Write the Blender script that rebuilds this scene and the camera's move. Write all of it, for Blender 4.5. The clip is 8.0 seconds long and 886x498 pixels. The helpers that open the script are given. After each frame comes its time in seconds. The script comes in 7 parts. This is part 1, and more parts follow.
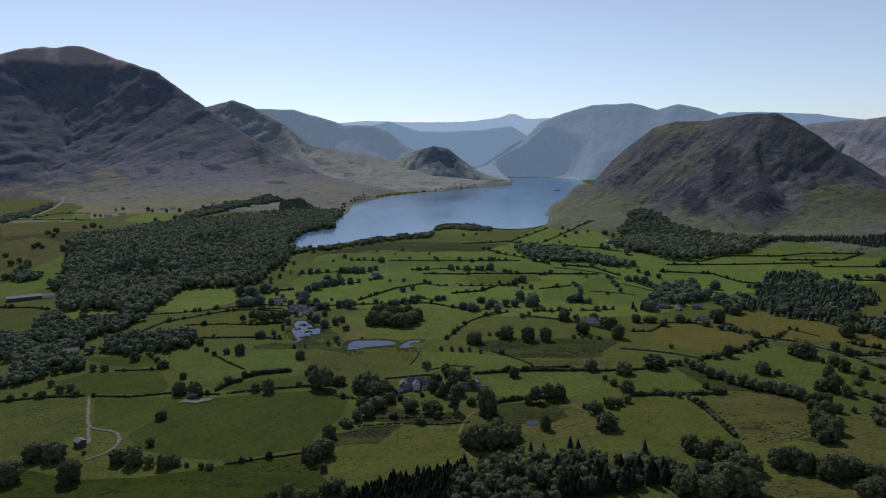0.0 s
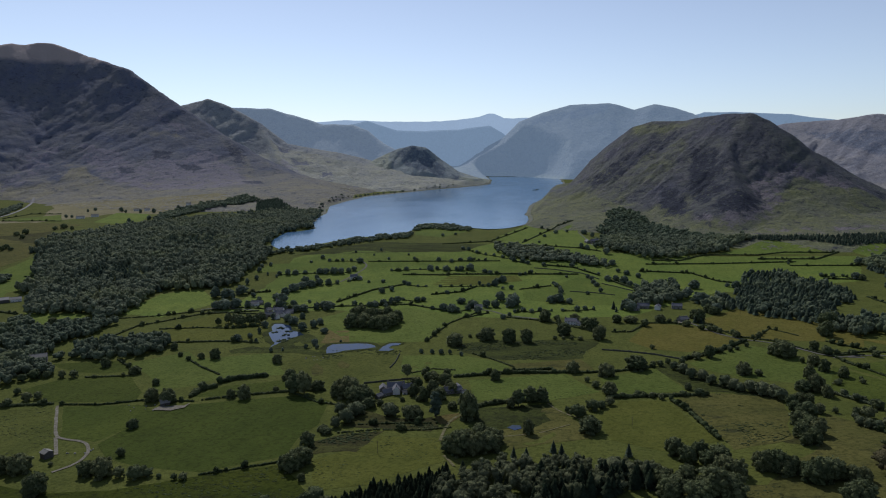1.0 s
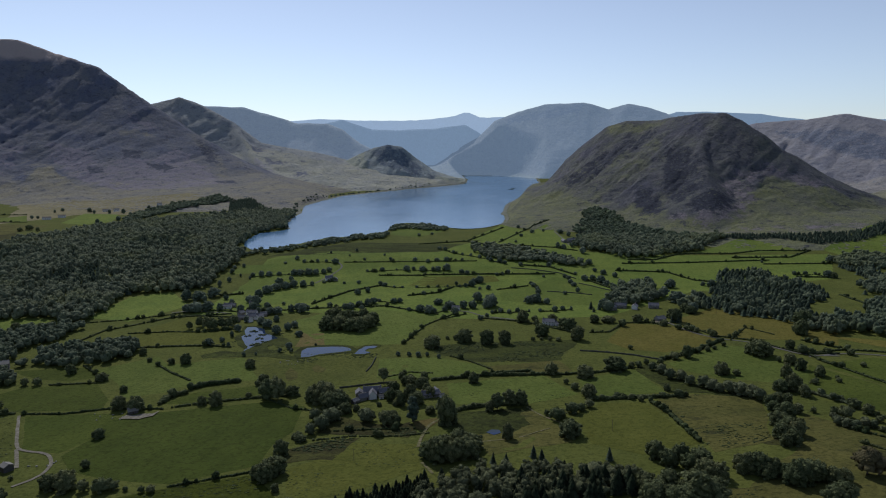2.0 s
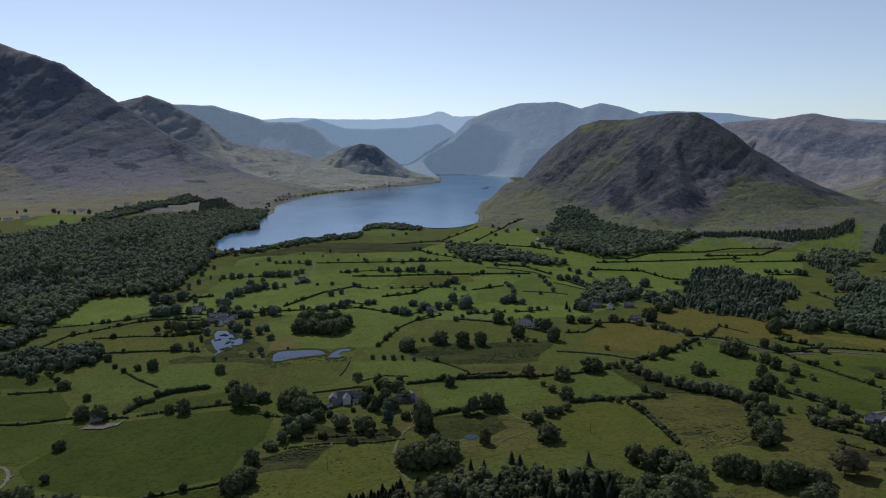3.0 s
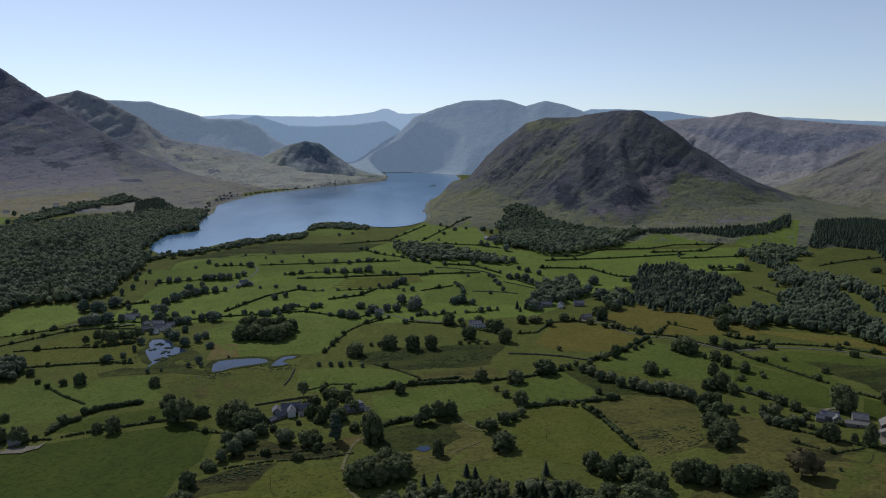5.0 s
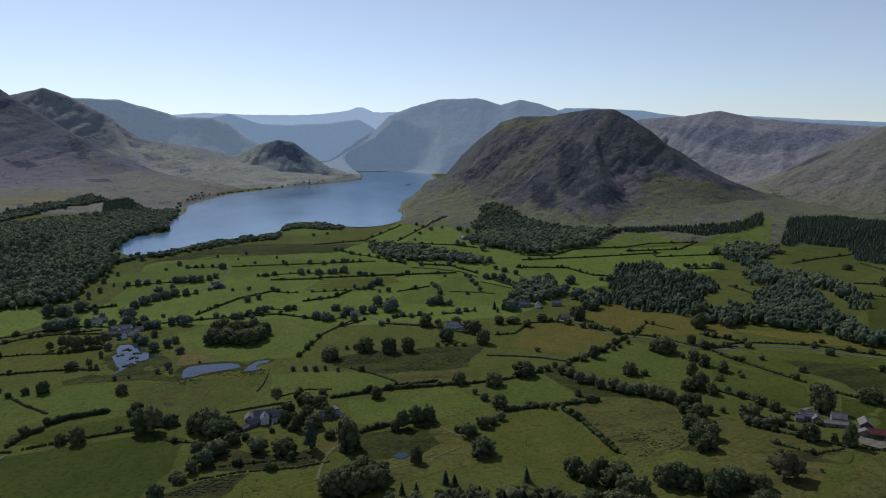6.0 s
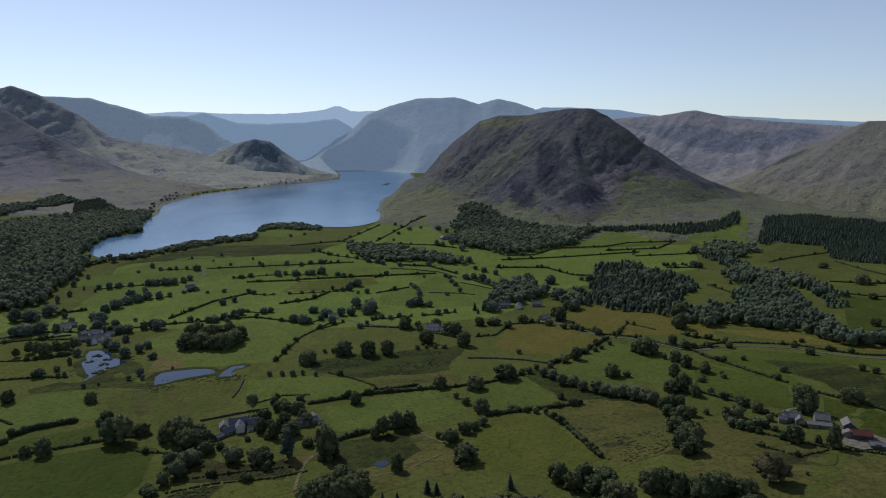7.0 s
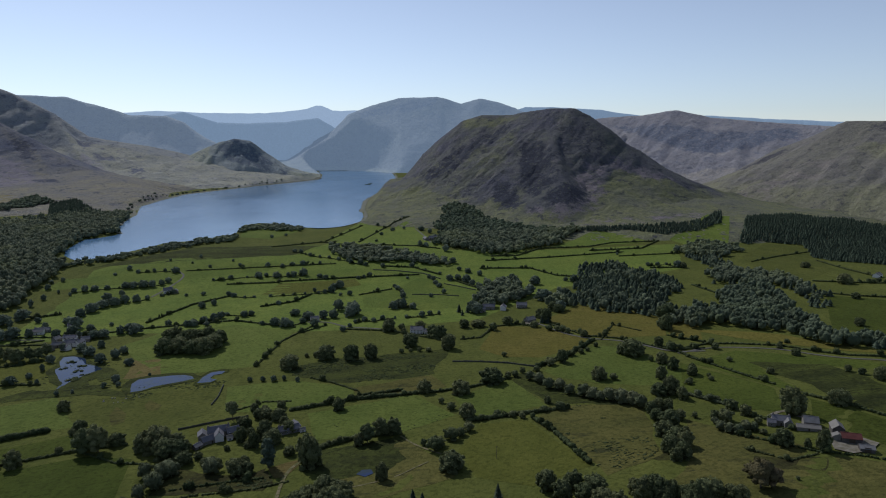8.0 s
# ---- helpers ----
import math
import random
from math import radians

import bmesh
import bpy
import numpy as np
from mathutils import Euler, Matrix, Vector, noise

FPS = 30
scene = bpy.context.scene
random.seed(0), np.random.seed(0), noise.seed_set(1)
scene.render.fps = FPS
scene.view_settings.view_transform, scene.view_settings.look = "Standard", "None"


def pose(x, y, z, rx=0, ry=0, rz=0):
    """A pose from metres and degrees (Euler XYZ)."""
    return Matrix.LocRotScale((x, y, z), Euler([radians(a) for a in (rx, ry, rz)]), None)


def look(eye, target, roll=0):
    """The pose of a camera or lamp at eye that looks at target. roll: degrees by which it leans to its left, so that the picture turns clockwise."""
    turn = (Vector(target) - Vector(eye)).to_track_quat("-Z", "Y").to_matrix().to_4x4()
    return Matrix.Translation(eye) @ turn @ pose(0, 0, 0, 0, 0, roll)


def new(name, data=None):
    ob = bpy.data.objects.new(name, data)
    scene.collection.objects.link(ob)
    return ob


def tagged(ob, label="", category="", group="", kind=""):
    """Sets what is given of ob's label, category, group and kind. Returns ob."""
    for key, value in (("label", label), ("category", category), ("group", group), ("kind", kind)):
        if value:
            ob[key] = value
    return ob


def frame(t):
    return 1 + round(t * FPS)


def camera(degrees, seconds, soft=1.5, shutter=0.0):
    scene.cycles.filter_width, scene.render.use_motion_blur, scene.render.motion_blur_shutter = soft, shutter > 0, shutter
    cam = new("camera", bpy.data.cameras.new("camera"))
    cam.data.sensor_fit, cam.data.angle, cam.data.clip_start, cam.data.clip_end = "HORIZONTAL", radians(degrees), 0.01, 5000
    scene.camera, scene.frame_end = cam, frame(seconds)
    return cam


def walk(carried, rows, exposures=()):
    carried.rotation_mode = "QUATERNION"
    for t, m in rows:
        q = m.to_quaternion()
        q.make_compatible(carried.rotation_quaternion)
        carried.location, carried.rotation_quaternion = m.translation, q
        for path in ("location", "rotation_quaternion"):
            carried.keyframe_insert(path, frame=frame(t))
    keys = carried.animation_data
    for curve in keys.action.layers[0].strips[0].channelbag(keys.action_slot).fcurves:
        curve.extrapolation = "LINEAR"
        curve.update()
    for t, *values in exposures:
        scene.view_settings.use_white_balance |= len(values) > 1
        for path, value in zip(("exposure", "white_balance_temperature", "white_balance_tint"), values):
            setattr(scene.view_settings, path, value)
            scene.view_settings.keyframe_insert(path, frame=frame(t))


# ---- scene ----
cam = camera(67.2, 8.0, 1.05)
PATH = [
    (0.0, (0.00, 0.00, 200.00), (-122.89, 980.81, 48.63), -0.410),
    (0.5, (-1.10, 4.82, 200.23), (-109.01, 987.32, 48.41), -0.388),
    (1.0, (-2.07, 9.77, 200.42), (-93.65, 993.84, 48.03), -0.369),
    (1.5, (-2.91, 14.83, 200.58), (-77.02, 1000.26, 47.50), -0.354),
    (2.0, (-3.64, 19.99, 200.70), (-59.35, 1006.51, 46.84), -0.341),
    (2.5, (-4.26, 25.23, 200.81), (-40.84, 1012.51, 46.06), -0.332),
    (3.0, (-4.77, 30.54, 200.89), (-21.74, 1018.20, 45.19), -0.327),
    (3.5, (-5.20, 35.91, 200.97), (-2.27, 1023.55, 44.25), -0.323),
    (4.0, (-5.53, 41.32, 201.04), (17.32, 1028.53, 43.27), -0.323),
    (4.5, (-5.79, 46.76, 201.11), (36.81, 1033.14, 42.28), -0.323),
    (5.0, (-5.97, 52.21, 201.18), (55.95, 1037.40, 41.31), -0.325),
    (5.5, (-6.09, 57.66, 201.27), (74.49, 1041.34, 40.40), -0.328),
    (6.0, (-6.15, 63.10, 201.38), (92.20, 1045.01, 39.58), -0.330),
    (6.5, (-6.16, 68.51, 201.51), (108.84, 1048.48, 38.90), -0.330),
    (7.0, (-6.13, 73.88, 201.66), (124.17, 1051.82, 38.40), -0.328),
    (7.5, (-6.06, 79.20, 201.86), (137.95, 1055.13, 38.13), -0.322),
    (8.0, (-5.96, 84.44, 202.09), (149.93, 1058.51, 38.13), -0.312),
]
walk(cam, [(t, look(eye, target, roll)) for t, eye, target, roll in PATH], exposures=[(0.0, 0.0, 6120, 12), (8.0, 0.0, 6120, 12)])

# ---- light ----
SUN_AZ, SUN_EL = -26.0, 41.0        # degrees: clockwise from +y, above the horizon
world = bpy.data.worlds.new("sky")
scene.world = world
world.use_nodes = True
wn = world.node_tree
sky = wn.nodes.new("ShaderNodeTexSky")
sky.sky_type, sky.sun_disc = "NISHITA", False
sky.sun_elevation, sky.sun_rotation = radians(SUN_EL), radians(SUN_AZ)
sky.altitude, sky.air_density, sky.dust_density, sky.ozone_density = 200, 0.85, 0.15, 3.6
back = wn.nodes["Background"]
back.inputs["Strength"].default_value = 0.097
pale = wn.nodes.new("ShaderNodeHueSaturation")
pale.inputs["Saturation"].default_value = 0.66
wn.links.new(sky.outputs[0], pale.inputs["Color"])
wn.links.new(pale.outputs[0], back.inputs["Color"])
sun = new("sun", bpy.data.lights.new("sun", "SUN"))
sun.data.energy, sun.data.angle, sun.data.color = 2.75, radians(0.53), (1.0, 0.95, 0.86)
az, el = radians(SUN_AZ), radians(SUN_EL)
sun.matrix_world = look((math.sin(az) * math.cos(el) * 3000, math.cos(az) * math.cos(el) * 3000, math.sin(el) * 3000), (0, 0, 0))
scene.view_settings.exposure = 0.0


# ---- materials ----
def shader(name, rough=0.9, spec=0.2):
    m = bpy.data.materials.new(name)
    m.use_nodes = True
    nt = m.node_tree
    b = nt.nodes["Principled BSDF"]
    b.inputs["Roughness"].default_value = rough
    b.inputs["Specular IOR Level"].default_value = spec
    return m, nt, b


def node(nt, kind, **inputs):
    n = nt.nodes.new(kind)
    for k, v in inputs.items():
        n.inputs[k].default_value = v
    return n


def place_vector(nt):
    return nt.nodes.new("ShaderNodeNewGeometry").outputs["Position"]


def noise_fac(nt, vec, size, detail=4.0, lo=0.35, hi=0.65, stretch=None, rough=0.6):
    """Noise with features of that size in metres, spread to 0..1 between lo and hi."""
    if stretch:
        mp = nt.nodes.new("ShaderNodeMapping")
        mp.inputs["Scale"].default_value = stretch
        nt.links.new(vec, mp.inputs["Vector"])
        vec = mp.outputs[0]
    n = node(nt, "ShaderNodeTexNoise", Scale=1.0 / size, Detail=detail, Roughness=rough)
    nt.links.new(vec, n.inputs["Vector"])
    r = node(nt, "ShaderNodeMapRange", **{"From Min": lo, "From Max": hi})
    nt.links.new(n.outputs[0], r.inputs[0])
    return r.outputs[0]


def mix(nt, fac, a, b, blend="MIX"):
    n = nt.nodes.new("ShaderNodeMix")
    n.data_type, n.blend_type = "RGBA", blend
    for sock, v in ((n.inputs[0], fac), (n.inputs[6], a), (n.inputs[7], b)):
        if isinstance(v, bpy.types.NodeSocket):
            nt.links.new(v, sock)
        elif isinstance(v, (int, float)):
            sock.default_value = v
        else:
            sock.default_value = (*v, 1)
    return n.outputs[2]


def math_node(nt, op, a, b=0.0):
    n = nt.nodes.new("ShaderNodeMath")
    n.operation = op
    for sock, v in ((n.inputs[0], a), (n.inputs[1], b)):
        if isinstance(v, bpy.types.NodeSocket):
            nt.links.new(v, sock)
        else:
            sock.default_value = v
    return n.outputs[0]


def bump(nt, b, height, strength, distance):
    n = node(nt, "ShaderNodeBump", Strength=strength, Distance=distance)
    nt.links.new(height, n.inputs["Height"])
    nt.links.new(n.outputs[0], b.inputs["Normal"])


def grass_material(name, green, pale, rough_col, coarse=60.0, tufts=0.35, vary=0.12, streak=None):
    """Pasture: green with paler grazed patches, rush tufts, trodden lines and fine grain; each field a little different."""
    m, nt, b = shader(name, 0.95, 0.03)
    p = place_vector(nt)
    c = mix(nt, noise_fac(nt, p, coarse, 5, 0.35, 0.65, streak, 0.65), green, pale)
    c = mix(nt, math_node(nt, "MULTIPLY", noise_fac(nt, p, 17.0, 5, 0.46, 0.66, (1, 0.6, 1), 0.7), 0.4), c, tuple(v * 0.7 for v in green))
    c = mix(nt, math_node(nt, "MULTIPLY", noise_fac(nt, p, 8.0, 6, 0.55, 0.66, streak, 0.72), tufts), c, rough_col)
    c = mix(nt, math_node(nt, "MULTIPLY", noise_fac(nt, p, 3.2, 4, 0.5, 0.62), 0.62), c, tuple(v * 0.6 for v in green))
    c = mix(nt, math_node(nt, "MULTIPLY", noise_fac(nt, p, 5.0, 4, 0.56, 0.7), 0.35), c, tuple(v * 1.3 for v in pale))
    info = nt.nodes.new("ShaderNodeObjectInfo")
    h = node(nt, "ShaderNodeHueSaturation")
    nt.links.new(math_node(nt, "MULTIPLY_ADD", info.outputs["Random"], vary * 2), h.inputs["Value"])
    h.inputs["Value"].links[0].from_node.inputs[2].default_value = 1.0 - vary
    nt.links.new(c, h.inputs["Color"])
    nt.links.new(h.outputs[0], b.inputs["Base Color"])
    bump(nt, b, noise_fac(nt, p, 2.4, 6, 0.3, 0.7), 0.8, 0.5)
    return m


MEADOW = grass_material("meadow_grass", (0.069, 0.082, 0.020), (0.095, 0.104, 0.026), (0.048, 0.055, 0.020))
LUSH = grass_material("lush_grass", (0.049, 0.066, 0.013), (0.069, 0.086, 0.017), (0.043, 0.053, 0.015), 90, 0.15, 0.2)
# Fresh grass, lightened in colour to stand for haze over the upper valley.
FRESH = grass_material("hazed_fresh_grass", (0.092, 0.130, 0.028), (0.128, 0.158, 0.034), (0.062, 0.084, 0.027), 80, 0.25, 0.12)
LIME = grass_material("ripening_meadow", (0.08, 0.09, 0.019), (0.098, 0.104, 0.023), (0.06, 0.068, 0.016), 45, 0.6, 0.06)
HAY = grass_material("hay_meadow", (0.102, 0.096, 0.022), (0.124, 0.108, 0.028), (0.08, 0.083, 0.02), 40, 0.5, 0.06)
STUBBLE = grass_material("cropped_stubble", (0.115, 0.097, 0.035), (0.135, 0.112, 0.045), (0.09, 0.08, 0.03), 30, 0.4, 0.05)
ROUGH = grass_material("rough_pasture", (0.071, 0.074, 0.022), (0.104, 0.097, 0.03), (0.037, 0.039, 0.017), 30, 1.0, 0.08, (0.4, 1, 1))
DEEP = grass_material("deep_green_pasture", (0.040, 0.056, 0.011), (0.056, 0.072, 0.014), (0.036, 0.046, 0.013), 90, 0.15, 0.05)
BRIGHT = grass_material("bright_pasture", (0.080, 0.108, 0.024), (0.104, 0.128, 0.030), (0.062, 0.077, 0.023), 70, 0.2, 0.1)
# Near-slope green, darkened to carry the shade lying on that hillside.
SLOPE = grass_material("shaded_hillside_grass", (0.032, 0.044, 0.007), (0.05, 0.06, 0.009), (0.017, 0.02, 0.007), 40, 1.0, 0.05, (0.4, 1, 1))
APRON = grass_material("moor_grass", (0.165, 0.150, 0.085), (0.223, 0.200, 0.12), (0.097, 0.098, 0.06), 120, 0.6, 0.05)
BRACKEN = grass_material("brown_bracken", (0.034, 0.033, 0.015), (0.064, 0.068, 0.02), (0.024, 0.024, 0.012), 14, 0.9, 0.06, (0.4, 1, 1))
BOG = grass_material("rushy_bog", (0.027, 0.033, 0.012), (0.064, 0.077, 0.019), (0.016, 0.018, 0.01), 16, 1.0, 0.06, (0.25, 1, 1))


def fell_material(name, heath, turf, scree, rock, turf_top, haze_glow=None, size=1.0, cap=None):
    """A fellside. Its cover, laid out by the hill's own map (red: turf, green: scree, blue: crag), breaks up into tongues,
    chutes and outcrops; heather and bracken lie between, and paler turf low down and on gentle ground."""
    m, nt, b = shader(name, 0.95, 0.08)
    geo = nt.nodes.new("ShaderNodeNewGeometry")
    p = geo.outputs["Position"]
    sep = nt.nodes.new("ShaderNodeSeparateXYZ")
    nt.links.new(p, sep.inputs[0])
    sn = nt.nodes.new("ShaderNodeSeparateXYZ")
    nt.links.new(geo.outputs["Normal"], sn.inputs[0])
    cover = nt.nodes.new("ShaderNodeVertexColor")
    cover.layer_name = "cover"
    sc = nt.nodes.new("ShaderNodeSeparateColor")
    nt.links.new(cover.outputs[0], sc.inputs[0])

    def ramp(v, lo, hi):
        r = node(nt, "ShaderNodeMapRange", **{"From Min": lo, "From Max": hi})
        nt.links.new(v, r.inputs[0])
        return r.outputs[0]

    def broken(v, grain, lo=0.3, hi=0.75, weight=0.55):
        """A cover's edge and inside broken up by a noise of its own."""
        return ramp(math_node(nt, "ADD", v, math_node(nt, "MULTIPLY", math_node(nt, "SUBTRACT", grain, 0.5), weight)), lo, hi)

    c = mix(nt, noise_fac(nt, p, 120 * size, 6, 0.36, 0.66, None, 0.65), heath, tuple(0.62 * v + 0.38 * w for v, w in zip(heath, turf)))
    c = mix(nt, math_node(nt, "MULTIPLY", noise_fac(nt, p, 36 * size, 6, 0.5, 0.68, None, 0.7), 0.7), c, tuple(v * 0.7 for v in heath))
    lowz = math_node(nt, "ADD", sep.outputs[2], math_node(nt, "MULTIPLY", noise_fac(nt, p, 170 * size, 5, 0.25, 0.75), -0.9 * turf_top))
    low = ramp(lowz, turf_top * 0.25, -turf_top * 0.05)
    flat = ramp(sn.outputs[2], 0.93, 0.985)
    t = math_node(nt, "MAXIMUM", low, math_node(nt, "MULTIPLY", flat, 0.7))
    t = math_node(nt, "MAXIMUM", t, broken(sc.outputs[0], noise_fac(nt, p, 45 * size, 6, 0.3, 0.7, None, 0.7)))
    turf_c = mix(nt, noise_fac(nt, p, 75 * size, 5, 0.35, 0.65), turf, tuple(0.55 * v + 0.45 * w for v, w in zip(turf, heath)))
    turf_c = mix(nt, math_node(nt, "MULTIPLY", noise_fac(nt, p, 11 * size, 4, 0.5, 0.7, (1, 1, 2.5)), 0.5), turf_c, tuple(0.5 * v for v in turf))
    c = mix(nt, t, c, turf_c)
    chute = noise_fac(nt, p, 34 * size, 6, 0.42, 0.6, (1, 1, 0.2), 0.75)
    c = mix(nt, math_node(nt, "MULTIPLY", broken(sc.outputs[1], chute, 0.25, 0.9, 0.9), 0.85), c, scree)
    stony = noise_fac(nt, p, 42 * size, 6, 0.57, 0.67, (1, 1, 0.3), 0.75)
    c = mix(nt, math_node(nt, "MULTIPLY", math_node(nt, "MULTIPLY", stony, ramp(sn.outputs[2], 0.93, 0.8)), 0.4), c, scree)
    crag = broken(sc.outputs[2], noise_fac(nt, p, 24 * size, 6, 0.35, 0.65, (1, 1, 0.6), 0.75), 0.35, 0.8, 0.95)
    outcrop = math_node(nt, "MULTIPLY", noise_fac(nt, p, 34 * size, 6, 0.56, 0.64, (1, 1, 1.3), 0.72), 0.8)
    c = mix(nt, math_node(nt, "MAXIMUM", crag, outcrop), c, mix(nt, noise_fac(nt, p, 6 * size, 4, 0.4, 0.7), rock, tuple(v * 0.55 for v in rock)))
    c = mix(nt, math_node(nt, "MULTIPLY", noise_fac(nt, p, 15 * size, 5, 0.58, 0.66, (1, 1, 2.2), 0.7), 0.55), c, turf_c)
    c = mix(nt, math_node(nt, "MULTIPLY", noise_fac(nt, p, 10 * size, 5, 0.58, 0.65, (1, 1, 1.4), 0.7), 0.6), c, tuple(v * 0.8 for v in rock))
    c = mix(nt, math_node(nt, "MULTIPLY", noise_fac(nt, p, 7 * size, 4, 0.45, 0.7), 0.35), c, tuple(v * 0.6 for v in heath))
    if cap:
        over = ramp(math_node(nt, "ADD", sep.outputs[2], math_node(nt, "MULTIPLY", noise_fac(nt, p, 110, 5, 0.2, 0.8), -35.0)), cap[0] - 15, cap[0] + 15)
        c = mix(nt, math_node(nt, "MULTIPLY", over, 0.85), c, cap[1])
    nt.links.new(c, b.inputs["Base Color"])
    bump(nt, b, noise_fac(nt, p, 26 * size, 8, 0.2, 0.8, None, 0.72), 0.9, 10 * size)
    # Emission stands for haze in front of far ridges; nothing here is a lamp.
    if haze_glow:
        b.inputs["Emission Color"].default_value = (*haze_glow, 1)
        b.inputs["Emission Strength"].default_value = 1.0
    return m


# ---- ground ----
def fbm(x, y, size, octaves=5, seed=0, ridged=False):
    """Smooth value noise about 0, -1 to 1, on arrays."""
    total, amp, norm = 0.0, 1.0, 0.0
    for o in range(octaves):
        u, v = x / size + 17.3 * o + seed * 31.7, y / size - 9.1 * o + seed * 11.9
        iu, iv = np.floor(u), np.floor(v)
        fu, fv = u - iu, v - iv
        fu, fv = fu * fu * (3 - 2 * fu), fv * fv * (3 - 2 * fv)

        def corner(a, b):
            s = np.sin(a * 127.1 + b * 311.7 + o * 74.7 + seed * 5.3) * 43758.5453
            return s - np.floor(s)

        n = (corner(iu, iv) * (1 - fu) + corner(iu + 1, iv) * fu) * (1 - fv) + (corner(iu, iv + 1) * (1 - fu) + corner(iu + 1, iv + 1) * fu) * fv
        n = 2 * n - 1
        if ridged:
            n = 1 - 2 * np.abs(n)
        total, norm, amp, size = total + amp * n, norm + amp, amp * 0.5, size * 0.5
    return total / norm


def step(a, b, v):
    t = np.clip((v - a) / (b - a), 0, 1)
    return t * t * (3 - 2 * t)


def inside(poly, x, y):
    """How far a point lies inside a closed outline (outside: minus), in metres."""
    x, y = np.asarray(x, float), np.asarray(y, float)
    near, within = np.full(x.shape, 1e9), np.zeros(x.shape, bool)
    for (ax, ay), (bx, by) in zip(poly, poly[1:] + poly[:1]):
        dx, dy = bx - ax, by - ay
        t = np.clip(((x - ax) * dx + (y - ay) * dy) / (dx * dx + dy * dy + 1e-9), 0, 1)
        near = np.minimum(near, np.hypot(x - ax - t * dx, y - ay - t * dy))
        if ay != by:
            within ^= ((ay > y) != (by > y)) & (x < ax + (y - ay) / (by - ay) * dx)
    return np.where(within, near, -near)


LAKE = [(-486, 1342), (-448, 1289), (-407, 1308), (-374, 1384), (-342, 1459), (-294, 1482), (-248, 1515), (-222, 1569), (-223, 1710),
        (-195, 1750), (-132, 1715), (-84, 1645), (-35, 1614), (13, 1652), (50, 1727), (68, 1835), (62, 1988), (83, 2275), (148, 2598),
        (231, 2988), (305, 3509), (327, 4036), (240, 4251), (67, 4412), (-116, 4419), (-81, 3977), (-79, 3562), (-147, 3409), (-223, 3268),
        (-343, 3095), (-466, 2865), (-557, 2697), (-590, 2438), (-599, 2245), (-545, 2000), (-532, 1850), (-505, 1700), (-470, 1625), (-484, 1580), (-520, 1540), (-512, 1440), (-500, 1390)]
PONDS = [(-252, 738, 66, -16.12), (-158, 683, 62, -13.77), (8, 470, 18, -1.79)]     # x, y, radius of the flat round it, level


def ground(x, y):
    """Height of the valley floor: a gentle bowl that tilts up to the right and towards the hillside in front."""
    x, y = np.asarray(x, float), np.asarray(y, float)
    u, v = np.clip(x, -600, 700) / 500, np.clip(y, 250, 1250) / 1000
    z = np.minimum(23.9 + 33.7 * u - 67.9 * v + 5.6 * u * u - 29.1 * u * v + 26.8 * v * v, 14)
    far = step(1000, 1350, y)
    z = z * (1 - far) + 1.5 * far
    for px, py, pr, level in PONDS:
        k = 1 - step(0.8, 1.6, np.hypot(x - px, y - py) / pr)
        z = z * (1 - k) + level * k
    return z


def lakebed(x, y):
    return ground(x, y) - 6.0 * step(-6, 14, inside(LAKE, x, y))


def sheet(name, verts, faces, material, smooth=True):
    me = bpy.data.meshes.new(name)
    me.from_pydata(verts, [], faces)
    me.materials.append(material)
    me.shade_smooth() if smooth else me.shade_flat()
    me.update()
    return new(name, me)


def part(name, bm, material, parent, label="", smooth=False):
    me = bpy.data.meshes.new(name)
    bm.to_mesh(me)
    bm.free()
    me.materials.append(material)
    if smooth:
        me.shade_smooth()
    ob = new(name, me)
    ob.parent = parent
    if label:
        ob["label"] = label
    return ob


def empty(name, x=0, y=0, z=0, turn=0, label="", category="", group="", kind=""):
    ob = new(name)
    ob.empty_display_size = 1
    ob.matrix_basis = pose(x, y, z, 0, 0, turn)
    return tagged(ob, label, category, group, kind)


def build_ground():
    angles = np.radians(np.concatenate([np.arange(-60, 60, 0.4), np.arange(60, 300.1, 6.0)]))
    radii = np.concatenate([[1.0, 60, 120], np.geomspace(160, 4870, 250)])
    A, Rr = np.meshgrid(angles[:-1], radii)
    X, Y = Rr * np.sin(A), Rr * np.cos(A)
    Z = lakebed(X, Y)
    n, rows = A.shape[1], A.shape[0]
    verts = np.stack([X, Y, Z], -1).reshape(-1, 3).tolist()
    faces = [(r * n + i, r * n + (i + 1) % n, (r + 1) * n + (i + 1) % n, (r + 1) * n + i) for r in range(rows - 1) for i in range(n)]
    tagged(sheet("ground", verts, faces, MEADOW), "green valley floor of grazed pasture under the fells", "ground", kind="structure")


build_ground()

water, nt, b = shader("lake_water", 0.12, 0.5)
# Blue of the reflected sky is put into the base colour.
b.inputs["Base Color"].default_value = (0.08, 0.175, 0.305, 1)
b.inputs["IOR"].default_value = 1.33
p = place_vector(nt)
bump(nt, b, noise_fac(nt, p, 3.0, 4, 0.2, 0.8, (1, 0.35, 1)), 0.4, 0.3)
r = node(nt, "ShaderNodeMapRange", **{"To Min": 0.10, "To Max": 0.26})
nt.links.new(noise_fac(nt, p, 420, 3, 0.35, 0.65, (1, 0.5, 1)), r.inputs[0])
nt.links.new(r.outputs[0], b.inputs["Roughness"])


